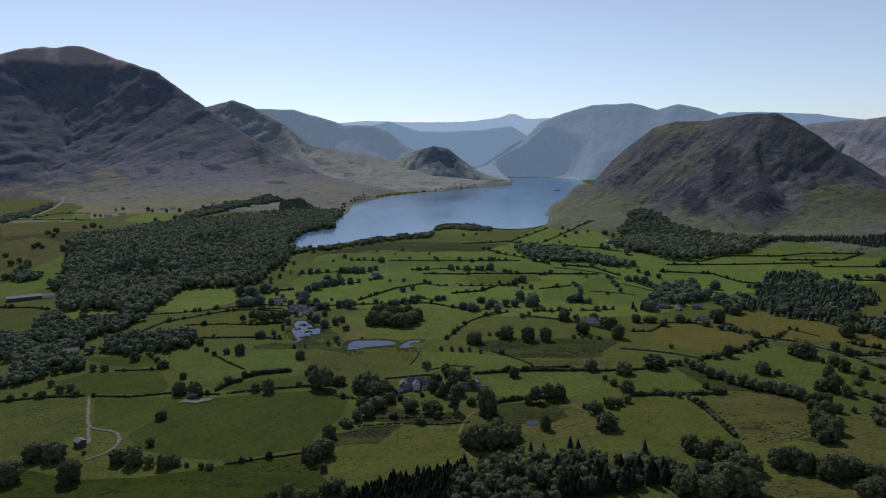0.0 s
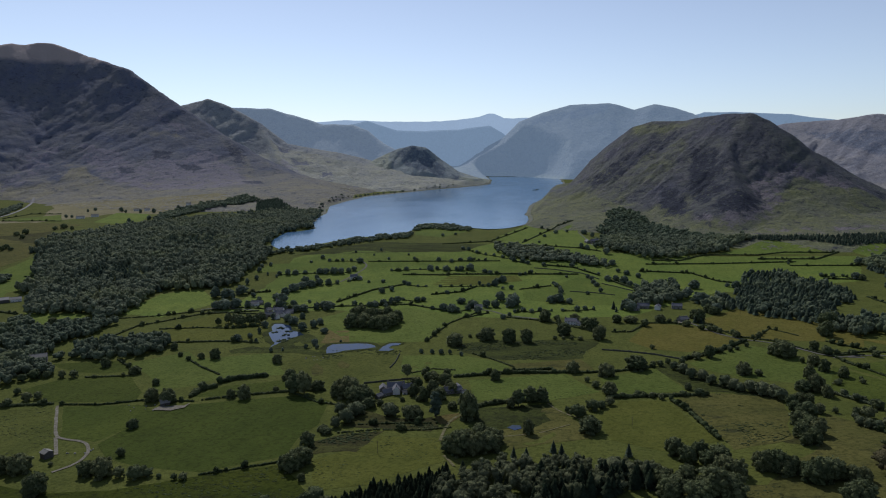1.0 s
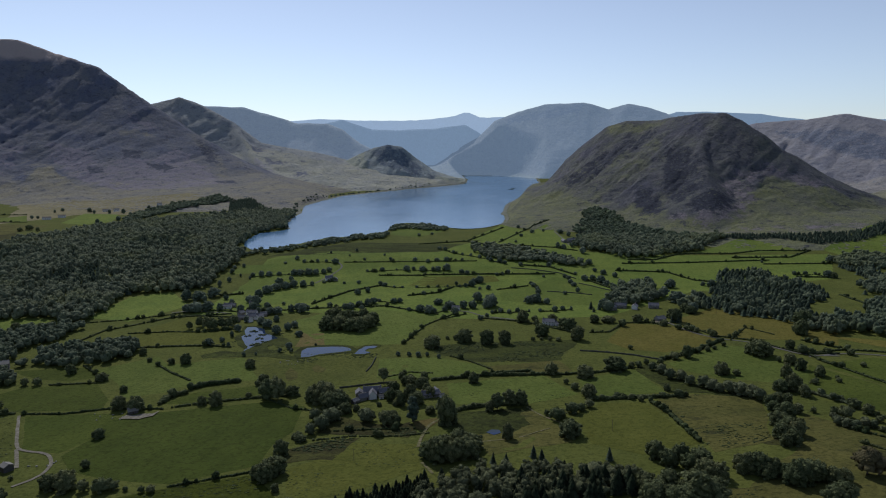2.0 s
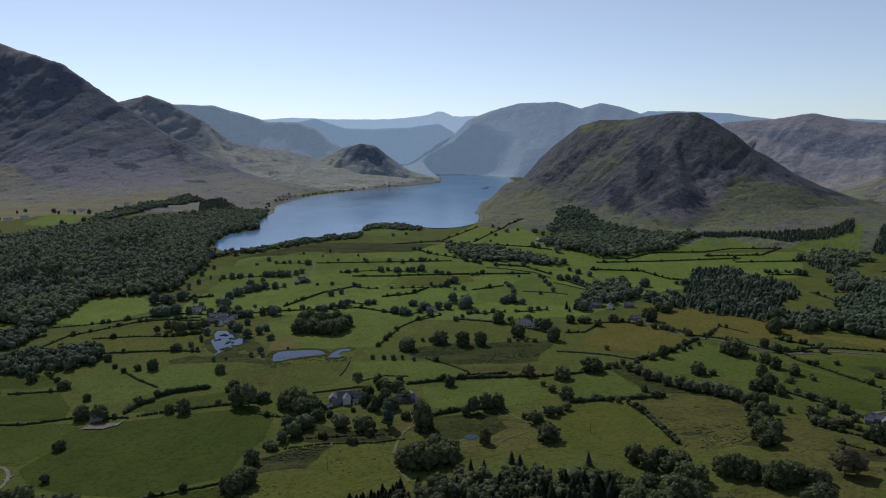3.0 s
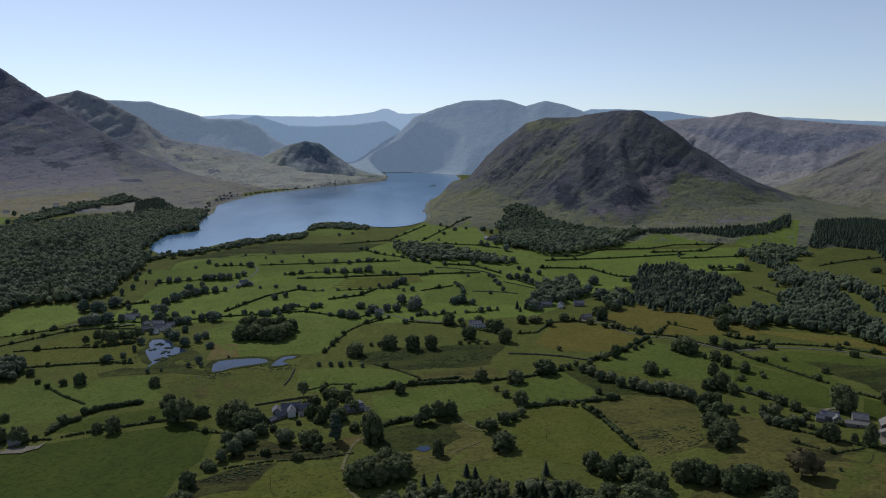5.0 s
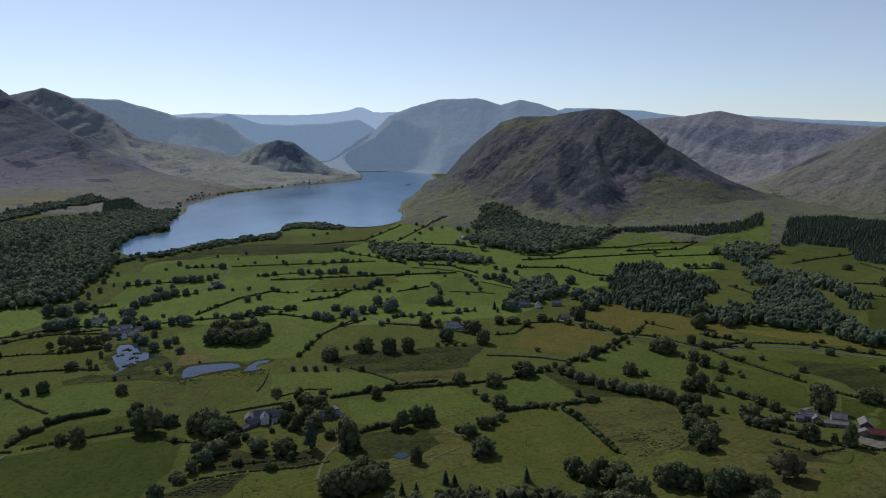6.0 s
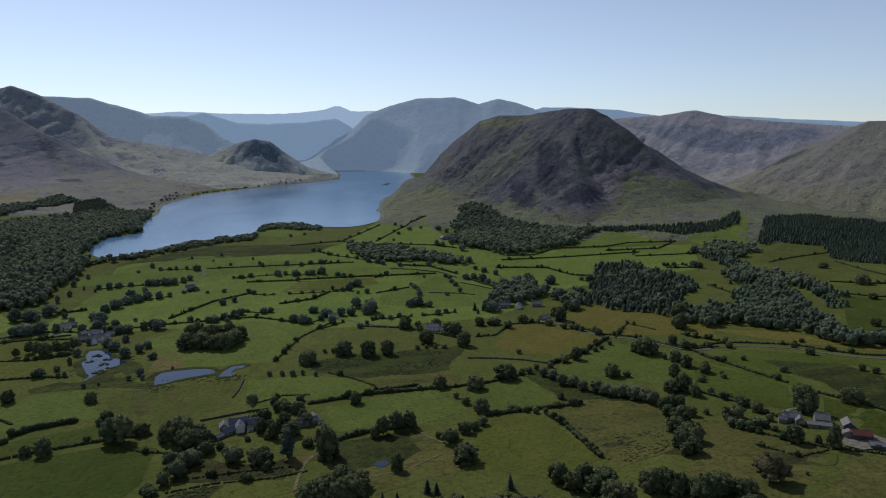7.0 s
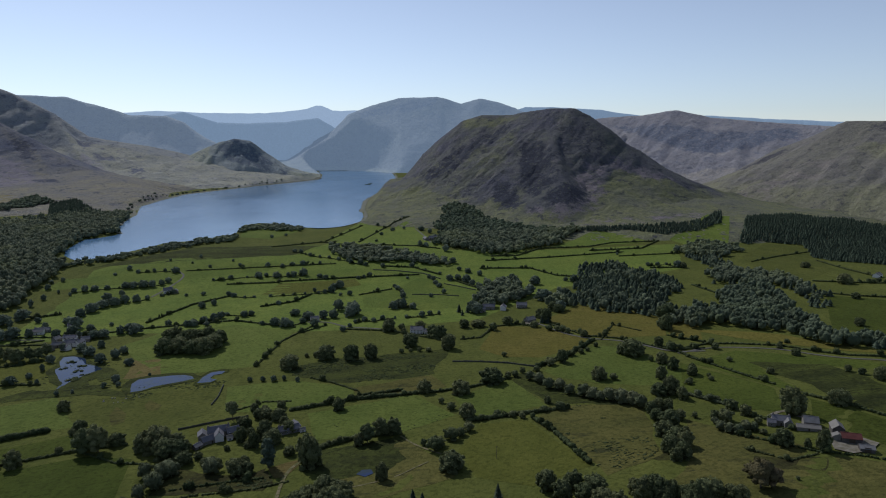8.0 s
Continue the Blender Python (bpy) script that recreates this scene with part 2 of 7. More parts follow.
def water_sheet(name, outline, level, label, wiggle=0.0, material=None):
    pts = []
    for (ax, ay), (bx, by) in zip(outline, outline[1:] + outline[:1]):
        k = max(1, int(math.hypot(bx - ax, by - ay) / (25 if wiggle > 5 else 4))) if wiggle else 1
        for i in range(k):
            x, y = ax + (bx - ax) * i / k, ay + (by - ay) * i / k
            pts.append((x + wiggle * float(fbm(np.array(x), np.array(y), 7 * wiggle, 3, 4)), y + wiggle * float(fbm(np.array(x), np.array(y), 7 * wiggle, 3, 9)), level))
    return tagged(sheet(name, pts, [tuple(range(len(pts)))], material or water, False), label, "water", kind="structure")


pondwater, nt, b = shader("pond_water", 0.05, 0.5)
b.inputs["IOR"].default_value = 1.33
p = place_vector(nt)
nt.links.new(mix(nt, noise_fac(nt, p, 7, 4, 0.45, 0.6), (0.014, 0.028, 0.075), (0.02, 0.032, 0.045)), b.inputs["Base Color"])
bump(nt, b, noise_fac(nt, p, 2.0, 4, 0.2, 0.8), 0.15, 0.1)

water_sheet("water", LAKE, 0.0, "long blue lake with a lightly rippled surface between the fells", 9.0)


# ---- fells ----
FELL_GRIDS = []


def smooth(Z, cells, passes=3):
    """A sheet of heights softened over so many cells each way."""
    for _ in range(passes):
        for axis in (0, 1):
            pad = [(cells + 1, cells) if a == axis else (0, 0) for a in (0, 1)]
            total = np.cumsum(np.pad(Z, pad, mode="edge"), axis=axis)
            n = Z.shape[axis]
            Z = (np.take(total, np.arange(2 * cells + 1, 2 * cells + 1 + n), axis) - np.take(total, np.arange(n), axis)) / (2 * cells + 1)
    return Z


def fell(label, ridge, front, back, material, spacing=16.0, power=1.4, crag=0.16, seed=1, gully=60.0, spurs=(), kind="structure", name="fell", covers=()):
    """A hill round a ridge line of (x, y, height): it falls off to its foot front metres before and back metres behind the line.
    spurs: further lines (points, width) that run down from it. Gullies and ribs run down its sides.
    covers: (0 turf, 1 scree or 2 crag, how much, outline) for the hill's map of what grows or lies where."""
    lines = [(ridge, front, back)] + [(pts, w, w) for pts, w in spurs]
    every = np.array([q for line, *_ in lines for q in line], float)
    pad = max(front, back) + 40
    x0, y0 = every[:, 0].min() - pad, every[:, 1].min() - pad
    X, Y = np.meshgrid(np.arange(x0, every[:, 0].max() + pad, spacing), np.arange(y0, every[:, 1].max() + pad, spacing))
    WX = X + 0.4 * gully * fbm(X, Y, gully * 3, 4, seed + 3)
    WY = Y + 0.4 * gully * fbm(X, Y, gully * 3, 4, seed + 8)
    Z = np.full(X.shape, -1e3)
    for k, (line, fw, bw) in enumerate(lines):
        best, top, along, side, run = np.full(X.shape, 1e9), np.zeros(X.shape), np.zeros(X.shape), np.zeros(X.shape), 0.0
        for (ax, ay, az), (bx, by, bz) in zip(line[:-1], line[1:]):
            dx, dy = bx - ax, by - ay
            ln = math.hypot(dx, dy)
            t = np.clip(((WX - ax) * dx + (WY - ay) * dy) / (ln * ln), 0, 1)
            d = np.hypot(WX - ax - t * dx, WY - ay - t * dy)
            take = d < best
            best = np.where(take, d, best)
            top = np.where(take, az + t * (bz - az), top)
            along = np.where(take, run + t * ln, along)
            side = np.where(take, (WX - ax) * dy - (WY - ay) * dx, side)
            run += ln
        u = np.clip(np.maximum(best - spacing, 0) / np.where(side > 0, fw, bw), 0, 1.3)
        z = top * (np.where(u < 1, np.maximum(1 - u, 0) ** power, 0) - 4 * np.maximum(u - 1, 0)) - 250 * np.maximum(u - 1, 0)
        soft = step(0.06, 0.4, u)
        z = z * (1 - soft) + smooth(z, max(1, int(45 / spacing)) if k else max(2, int(85 / spacing))) * soft
        mid = np.minimum(4 * u * np.clip(1 - u, 0, 1), 1)
        z += top * crag * mid * (0.6 * fbm(along, best * 0.3, gully, 3, seed + k, True) + 0.35 * fbm(along, best * 0.22, gully * 0.4, 3, seed + k + 2, True) + 0.6 * fbm(X, Y, gully * 2.2, 6, seed + 5))
        z += (0.02 * top + 7) * fbm(X, Y, 85, 5, seed + 9) * step(0.35, 0.7, u) * (u < 1)
        z += top * 0.012 * fbm(X, Y, 70, 5, seed + 6) * np.clip(1 - u, 0, 1)
        Z = np.maximum(Z, z)
    off = np.maximum(-inside(LAKE, X, Y), -5)
    Z = np.minimum(Z, off * (0.4 + np.maximum(off, 0) / 150) - 3)
    FELL_GRIDS.append((x0, y0, spacing, Z))
    keep = (Z > lakebed(X, Y) - 8)
    ids, verts, faces = -np.ones(X.shape, int), [], []
    cells = keep[:-1, :-1] | keep[1:, :-1] | keep[:-1, 1:] | keep[1:, 1:]
    need = np.zeros(X.shape, bool)
    for a in (0, 1):
        for c in (0, 1):
            need[a:X.shape[0] - 1 + a, c:X.shape[1] - 1 + c] |= cells
    need &= np.hypot(X, Y) < 4960
    ids[need] = np.arange(need.sum())
    verts = np.stack([X[need], Y[need], Z[need]], -1).tolist()
    for j, i in zip(*np.nonzero(cells)):
        f = (ids[j, i], ids[j, i + 1], ids[j + 1, i + 1], ids[j + 1, i])
        if min(f) >= 0:
            faces.append(tuple(int(v) for v in f))
    ob = tagged(sheet(name, verts, faces, material), label, "fell" if name == "fell" else "distance", kind=kind)
    tint = np.zeros((len(verts), 4), np.float32)
    px, py = X[need], Y[need]
    px, py = px + 22 * fbm(px, py, 90, 4, seed + 21), py + 22 * fbm(px, py, 90, 4, seed + 25)
    for what, much, outline in covers:
        tint[:, what] = np.maximum(tint[:, what], much * step(-22, 22, inside(outline, px, py)))
    ob.data.color_attributes.new("cover", "FLOAT_COLOR", "POINT").data.foreach_set("color", tint.ravel())
    return ob


# Haze is mixed into these slope colours: bluer, and paler on farther fells.
GREAT = fell_material("hazed_great_slope", (0.115, 0.13, 0.185), (0.245, 0.228, 0.158), (0.205, 0.19, 0.232), (0.07, 0.08, 0.115), 110, None, 1.0, (640, (0.43, 0.36, 0.33)))
DOME = fell_material("dome_fell_slope", (0.09, 0.093, 0.12), (0.18, 0.19, 0.092), (0.20, 0.175, 0.195), (0.046, 0.052, 0.072), 90, None, 0.8)
# Grassy ridge, knott and crag moor are lifted towards grey-blue for haze.
GRASSY = fell_material("hazed_grassy_slope", (0.265, 0.285, 0.305), (0.345, 0.345, 0.27), (0.31, 0.295, 0.32), (0.15, 0.165, 0.215), 210)
KNOTT = fell_material("hazed_knott_slope", (0.25, 0.29, 0.305), (0.38, 0.39, 0.28), (0.30, 0.30, 0.32), (0.14, 0.175, 0.22), 60)
MOOR = fell_material("moorland_slope", (0.17, 0.164, 0.155), (0.22, 0.222, 0.14), (0.24, 0.215, 0.2), (0.09, 0.09, 0.105), 110)
HAZEMOOR = fell_material("hazed_crag_moor", (0.25, 0.25, 0.285), (0.34, 0.32, 0.29), (0.31, 0.285, 0.285), (0.17, 0.195, 0.255), 90)
# Farthest ridges: blue emission over pale colours stands for haze.
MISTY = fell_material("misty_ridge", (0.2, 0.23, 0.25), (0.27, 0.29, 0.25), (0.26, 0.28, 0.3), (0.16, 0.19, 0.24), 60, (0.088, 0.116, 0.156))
BLUE = fell_material("distant_fell_haze", (0.15, 0.17, 0.19), (0.20, 0.225, 0.2), (0.2, 0.22, 0.24), (0.12, 0.15, 0.2), 40, (0.095, 0.132, 0.182))
PALE = fell_material("far_distance_haze", (0.18, 0.22, 0.28), (0.2, 0.24, 0.28), (0.22, 0.26, 0.3), (0.18, 0.22, 0.28), 60, (0.26, 0.34, 0.44), 2.0)
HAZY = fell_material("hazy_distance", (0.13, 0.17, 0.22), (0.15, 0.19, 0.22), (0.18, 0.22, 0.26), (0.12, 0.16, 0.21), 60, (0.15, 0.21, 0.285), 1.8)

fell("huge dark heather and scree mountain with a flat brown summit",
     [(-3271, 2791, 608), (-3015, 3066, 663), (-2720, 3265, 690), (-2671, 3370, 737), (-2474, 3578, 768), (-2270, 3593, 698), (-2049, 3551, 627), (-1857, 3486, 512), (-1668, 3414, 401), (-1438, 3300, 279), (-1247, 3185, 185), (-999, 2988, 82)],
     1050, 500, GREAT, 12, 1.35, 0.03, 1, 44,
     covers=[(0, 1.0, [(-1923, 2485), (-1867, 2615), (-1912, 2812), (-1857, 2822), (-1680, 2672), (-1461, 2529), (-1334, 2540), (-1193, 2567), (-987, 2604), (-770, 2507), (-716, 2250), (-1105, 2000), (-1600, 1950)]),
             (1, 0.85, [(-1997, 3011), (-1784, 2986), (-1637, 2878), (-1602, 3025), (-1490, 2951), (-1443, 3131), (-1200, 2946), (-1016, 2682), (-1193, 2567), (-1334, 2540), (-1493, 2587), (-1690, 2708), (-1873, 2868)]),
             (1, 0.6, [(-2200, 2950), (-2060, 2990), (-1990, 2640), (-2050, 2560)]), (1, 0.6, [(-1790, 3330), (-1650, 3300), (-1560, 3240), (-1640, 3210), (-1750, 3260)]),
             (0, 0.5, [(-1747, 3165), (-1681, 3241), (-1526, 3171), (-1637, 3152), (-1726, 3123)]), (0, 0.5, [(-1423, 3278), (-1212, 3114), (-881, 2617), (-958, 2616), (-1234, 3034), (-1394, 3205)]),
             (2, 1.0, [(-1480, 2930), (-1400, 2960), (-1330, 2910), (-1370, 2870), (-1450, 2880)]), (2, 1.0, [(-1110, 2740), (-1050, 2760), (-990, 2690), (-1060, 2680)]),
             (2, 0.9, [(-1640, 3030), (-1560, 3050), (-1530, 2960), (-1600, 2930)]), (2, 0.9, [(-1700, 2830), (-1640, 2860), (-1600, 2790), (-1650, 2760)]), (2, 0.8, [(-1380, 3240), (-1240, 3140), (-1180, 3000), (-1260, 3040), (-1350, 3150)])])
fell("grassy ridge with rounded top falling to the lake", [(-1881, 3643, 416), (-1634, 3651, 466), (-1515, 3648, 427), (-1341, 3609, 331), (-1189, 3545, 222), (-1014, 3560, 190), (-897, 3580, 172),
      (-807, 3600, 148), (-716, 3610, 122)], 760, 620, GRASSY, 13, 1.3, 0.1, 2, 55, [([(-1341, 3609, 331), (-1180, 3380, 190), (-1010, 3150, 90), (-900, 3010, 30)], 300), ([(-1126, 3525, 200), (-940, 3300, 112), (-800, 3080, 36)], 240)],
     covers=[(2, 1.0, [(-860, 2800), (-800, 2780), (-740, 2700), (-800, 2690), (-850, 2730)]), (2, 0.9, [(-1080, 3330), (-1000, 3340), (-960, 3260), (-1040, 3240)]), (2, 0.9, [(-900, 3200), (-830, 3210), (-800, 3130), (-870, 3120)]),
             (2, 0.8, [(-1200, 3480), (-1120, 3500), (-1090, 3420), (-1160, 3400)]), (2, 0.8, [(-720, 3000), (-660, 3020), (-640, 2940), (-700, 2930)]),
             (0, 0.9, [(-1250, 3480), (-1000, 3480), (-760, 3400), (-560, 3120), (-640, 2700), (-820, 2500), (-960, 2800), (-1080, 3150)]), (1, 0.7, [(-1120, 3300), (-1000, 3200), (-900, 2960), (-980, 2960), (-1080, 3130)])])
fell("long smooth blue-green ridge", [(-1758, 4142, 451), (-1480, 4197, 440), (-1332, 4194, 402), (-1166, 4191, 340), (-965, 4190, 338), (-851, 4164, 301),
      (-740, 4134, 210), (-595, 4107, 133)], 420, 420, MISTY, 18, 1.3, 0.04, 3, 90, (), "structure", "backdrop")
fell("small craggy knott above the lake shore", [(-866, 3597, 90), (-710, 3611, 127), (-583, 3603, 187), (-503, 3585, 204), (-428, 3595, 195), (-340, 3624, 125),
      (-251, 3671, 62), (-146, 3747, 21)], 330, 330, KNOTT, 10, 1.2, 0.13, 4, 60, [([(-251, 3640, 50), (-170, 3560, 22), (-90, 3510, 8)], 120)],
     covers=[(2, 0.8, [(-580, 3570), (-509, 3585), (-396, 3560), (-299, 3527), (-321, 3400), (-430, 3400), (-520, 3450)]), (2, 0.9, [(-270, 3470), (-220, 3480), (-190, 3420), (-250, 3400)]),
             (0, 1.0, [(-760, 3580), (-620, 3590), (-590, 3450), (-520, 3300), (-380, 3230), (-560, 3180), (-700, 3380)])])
fell("dark dome-shaped fell with crags, scree and a grassy apron",
     [(228, 2339, 72), (291, 2332, 149), (350, 2304, 205), (413, 2263, 259), (474, 2220, 275), (553, 2129, 271), (584, 2069, 281), (626, 2004, 285),
      (664, 1939, 283), (697, 1907, 265), (738, 1859, 230), (775, 1811, 186), (806, 1754, 141), (839, 1682, 95), (872, 1622, 50)], 470, 520, DOME, 6.5, 1.2, 0.06, 5, 34,
     [([(655, 1950, 284), (590, 1930, 236), (520, 1880, 168), (462, 1800, 104), (420, 1720, 52), (390, 1640, 18)], 260), ([(640, 1975, 284), (585, 1830, 190), (552, 1720, 132), (538, 1630, 92), (525, 1560, 52), (515, 1500, 12)], 230),
      ([(738, 1859, 225), (690, 1740, 118), (668, 1620, 62), (655, 1520, 28)], 260), ([(474, 2220, 270), (400, 2080, 180), (330, 1930, 92), (270, 1800, 30)], 300), ([(584, 2069, 275), (500, 1990, 196), (420, 1900, 118), (350, 1800, 52)], 260)],
     covers=[(0, 0.48, [(175, 2193), (291, 2106), (447, 2034), (528, 2020), (530, 1962), (440, 1853), (380, 1852), (345, 1845), (229, 1685), (114, 1675)]), (0, 1.0, [(100, 2200), (180, 2060), (244, 1970), (300, 1820), (257, 1700), (212, 1500), (60, 1500)]),
             (0, 0.8, [(416, 2270), (551, 2085), (524, 2080), (394, 2198)]), (0, 1.0, [(599, 1620), (709, 1721), (792, 1690), (870, 1665), (890, 1558), (870, 1440), (783, 1380), (661, 1400), (479, 1430), (373, 1530), (374, 1587), (427, 1566), (492, 1515), (565, 1555)]),
             (2, 1.0, [(402, 1781), (432, 1786), (445, 1690), (436, 1608), (400, 1612), (385, 1714)]), (2, 1.0, [(478, 1612), (527, 1640), (596, 1660), (590, 1590), (536, 1552), (484, 1552)]),
             (2, 0.85, [(510, 1923), (560, 1895), (560, 1751), (505, 1646), (464, 1619), (442, 1703), (470, 1822)]), (2, 0.8, [(220, 2250), (276, 2090), (357, 2115), (461, 2110), (524, 2082), (507, 2045), (424, 2040), (336, 1975), (255, 1974)]),
             (2, 0.5, [(640, 1900), (720, 1840), (720, 1770), (650, 1760), (600, 1800)]),
             (1, 0.9, [(560, 1690), (630, 1750), (640, 1640), (575, 1555), (493, 1510), (430, 1560), (415, 1605), (470, 1560), (600, 1600)]), (1, 0.8, [(720, 1760), (832, 1705), (860, 1674), (786, 1680), (690, 1715), (650, 1690), (640, 1730)]),
             (1, 0.55, [(520, 1500), (700, 1470), (830, 1480), (800, 1430), (650, 1430), (500, 1460)])])
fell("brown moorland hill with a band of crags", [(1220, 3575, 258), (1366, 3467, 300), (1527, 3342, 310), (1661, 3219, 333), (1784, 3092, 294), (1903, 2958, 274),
      (2079, 2770, 249), (2205, 2534, 226)], 700, 500, HAZEMOOR, 15, 1.2, 0.06, 6, 60,
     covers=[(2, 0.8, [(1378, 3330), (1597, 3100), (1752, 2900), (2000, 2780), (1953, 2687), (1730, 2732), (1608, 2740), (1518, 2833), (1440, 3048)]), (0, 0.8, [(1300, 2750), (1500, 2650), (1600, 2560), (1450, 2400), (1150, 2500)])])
fell("smooth brown and green moorland slope", [(1404, 2387, 19), (1453, 2296, 96), (1511, 2196, 157), (1559, 2097, 204), (1599, 2001, 248), (1655, 1886, 248),
      (1732, 1740, 280), (1804, 1503, 283)], 560, 620, MOOR, 11, 1.2, 0.06, 7, 60,
     covers=[(2, 1.0, [(1335, 2200), (1380, 2190), (1470, 2115), (1450, 2085), (1383, 2090), (1340, 2140)]), (2, 0.9, [(1590, 1900), (1640, 1880), (1640, 1830), (1590, 1850)]),
             (0, 0.9, [(1000, 1750), (1150, 1700), (1350, 1600), (1500, 1450), (1400, 1250), (1100, 1350), (950, 1550)]), (0, 0.75, [(1480, 1850), (1580, 1780), (1640, 1600), (1560, 1580), (1460, 1700)]), (1, 0.4, [(1150, 1900), (1350, 1900), (1450, 1800), (1350, 1750), (1150, 1800)])])
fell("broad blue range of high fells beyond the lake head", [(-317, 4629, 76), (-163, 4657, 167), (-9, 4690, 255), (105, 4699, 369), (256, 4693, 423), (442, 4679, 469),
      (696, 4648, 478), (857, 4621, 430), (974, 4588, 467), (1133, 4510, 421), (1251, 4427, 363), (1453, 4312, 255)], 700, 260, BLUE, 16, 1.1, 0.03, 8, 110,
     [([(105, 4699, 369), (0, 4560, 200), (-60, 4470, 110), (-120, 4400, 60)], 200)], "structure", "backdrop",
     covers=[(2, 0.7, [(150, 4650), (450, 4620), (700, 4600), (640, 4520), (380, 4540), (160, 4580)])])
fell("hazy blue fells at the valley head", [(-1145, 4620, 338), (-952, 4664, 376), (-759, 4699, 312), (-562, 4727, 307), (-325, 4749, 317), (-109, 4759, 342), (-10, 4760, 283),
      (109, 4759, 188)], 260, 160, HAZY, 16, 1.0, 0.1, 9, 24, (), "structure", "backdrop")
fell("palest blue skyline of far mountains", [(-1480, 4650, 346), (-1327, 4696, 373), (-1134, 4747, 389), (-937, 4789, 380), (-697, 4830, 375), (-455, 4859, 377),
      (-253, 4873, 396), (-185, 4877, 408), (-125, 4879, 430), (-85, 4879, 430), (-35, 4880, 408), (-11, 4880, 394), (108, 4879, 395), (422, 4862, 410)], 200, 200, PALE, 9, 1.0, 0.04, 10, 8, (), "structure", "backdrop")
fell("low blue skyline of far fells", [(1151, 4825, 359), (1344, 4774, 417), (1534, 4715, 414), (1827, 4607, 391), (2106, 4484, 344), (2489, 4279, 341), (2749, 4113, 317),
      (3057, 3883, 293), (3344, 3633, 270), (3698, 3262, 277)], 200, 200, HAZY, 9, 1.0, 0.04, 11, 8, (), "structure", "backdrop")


# ---- plants ----
def terrain(x, y):
    """Ground or fellside, whichever is higher."""
    if y < 1240:
        u, v = min(max(x, -600), 700) / 500, min(max(y, 250), 1250) / 1000
        z = min(23.9 + 33.7 * u - 67.9 * v + 5.6 * u * u - 29.1 * u * v + 26.8 * v * v, 14)
        k = min(max((y - 1000) / 350, 0), 1)
        k = k * k * (3 - 2 * k)
        z = z * (1 - k) + 1.5 * k
        for px, py, pr, level in PONDS:
            k = (math.hypot(x - px, y - py) / pr - 0.8) / 0.8
            if k < 1:
                k = max(k, 0)
                k = k * k * (3 - 2 * k)
                z = z * k + level * (1 - k)
        if y < 1150 and x < 850:
            return z
    else:
        z = lakebed(x, y)
    for (x0, y0, s, Z) in FELL_GRIDS:
        i, j = (x - x0) / s, (y - y0) / s
        if 0 <= i < Z.shape[1] - 1 and 0 <= j < Z.shape[0] - 1:
            a, c = int(i), int(j)
            fu, fv = i - a, j - c
            z = max(z, (Z[c, a] * (1 - fu) + Z[c, a + 1] * fu) * (1 - fv) + (Z[c + 1, a] * (1 - fu) + Z[c + 1, a + 1] * fu) * fv)
    return float(z)


def leaf_material(name, dark, light, size=2.2, vary=0.2, see=0.25):
    m, nt, b = shader(name, 0.8, 0.08)
    info = nt.nodes.new("ShaderNodeObjectInfo")
    geo = nt.nodes.new("ShaderNodeNewGeometry")
    c = mix(nt, noise_fac(nt, geo.outputs["Position"], size, 3, 0.3, 0.7), dark, light)
    c = mix(nt, math_node(nt, "MULTIPLY", noise_fac(nt, geo.outputs["Position"], 55, 3, 0.42, 0.6), 0.45), c, tuple(v * 0.75 for v in dark))
    if size > 6:
        c = mix(nt, math_node(nt, "MULTIPLY", noise_fac(nt, geo.outputs["Position"], 95, 3, 0.5, 0.66), 0.6), c, (light[0] * 1.35, light[1] * 1.3, light[2] * 0.9))
    c = mix(nt, math_node(nt, "MULTIPLY", geo.outputs["Random Per Island"], 0.6), c, tuple(v * 1.7 for v in light))
    h = node(nt, "ShaderNodeHueSaturation")
    ma = nt.nodes.new("ShaderNodeMath")
    ma.operation = "MULTIPLY_ADD"
    nt.links.new(info.outputs["Random"], ma.inputs[0])
    ma.inputs[1].default_value, ma.inputs[2].default_value = 2 * vary, 1 - vary
    nt.links.new(ma.outputs[0], h.inputs["Value"])
    hu = nt.nodes.new("ShaderNodeMath")
    hu.operation = "MULTIPLY_ADD"
    nt.links.new(info.outputs["Random"], hu.inputs[0])
    hu.inputs[1].default_value, hu.inputs[2].default_value = -0.04, 0.52
    nt.links.new(hu.outputs[0], h.inputs["Hue"])
    nt.links.new(c, h.inputs["Color"])
    nt.links.new(h.outputs[0], b.inputs["Base Color"])
    bump(nt, b, noise_fac(nt, geo.outputs["Position"], 1.3, 4, 0.3, 0.7), 1.0, 0.8)
    tr = nt.nodes.new("ShaderNodeBsdfTranslucent")
    nt.links.new(h.outputs[0], tr.inputs["Color"])
    ms = nt.nodes.new("ShaderNodeMixShader")
    ms.inputs[0].default_value = see
    nt.links.new(b.outputs[0], ms.inputs[1])
    nt.links.new(tr.outputs[0], ms.inputs[2])
    nt.links.new(ms.outputs[0], nt.nodes["Material Output"].inputs["Surface"])
    return m


LEAF = leaf_material("broadleaf_foliage", (0.062, 0.08, 0.036), (0.134, 0.152, 0.072))
PALELEAF = leaf_material("willow_foliage", (0.07, 0.088, 0.04), (0.13, 0.145, 0.08))
# Far woods: haze mixed into the leaf colour as a paler, bluer green.
WOODLEAF = leaf_material("hazed_wood_canopy", (0.066, 0.09, 0.062), (0.138, 0.162, 0.1), 9.0, 0.12)
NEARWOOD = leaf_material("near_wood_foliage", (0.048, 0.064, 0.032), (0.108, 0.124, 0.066))
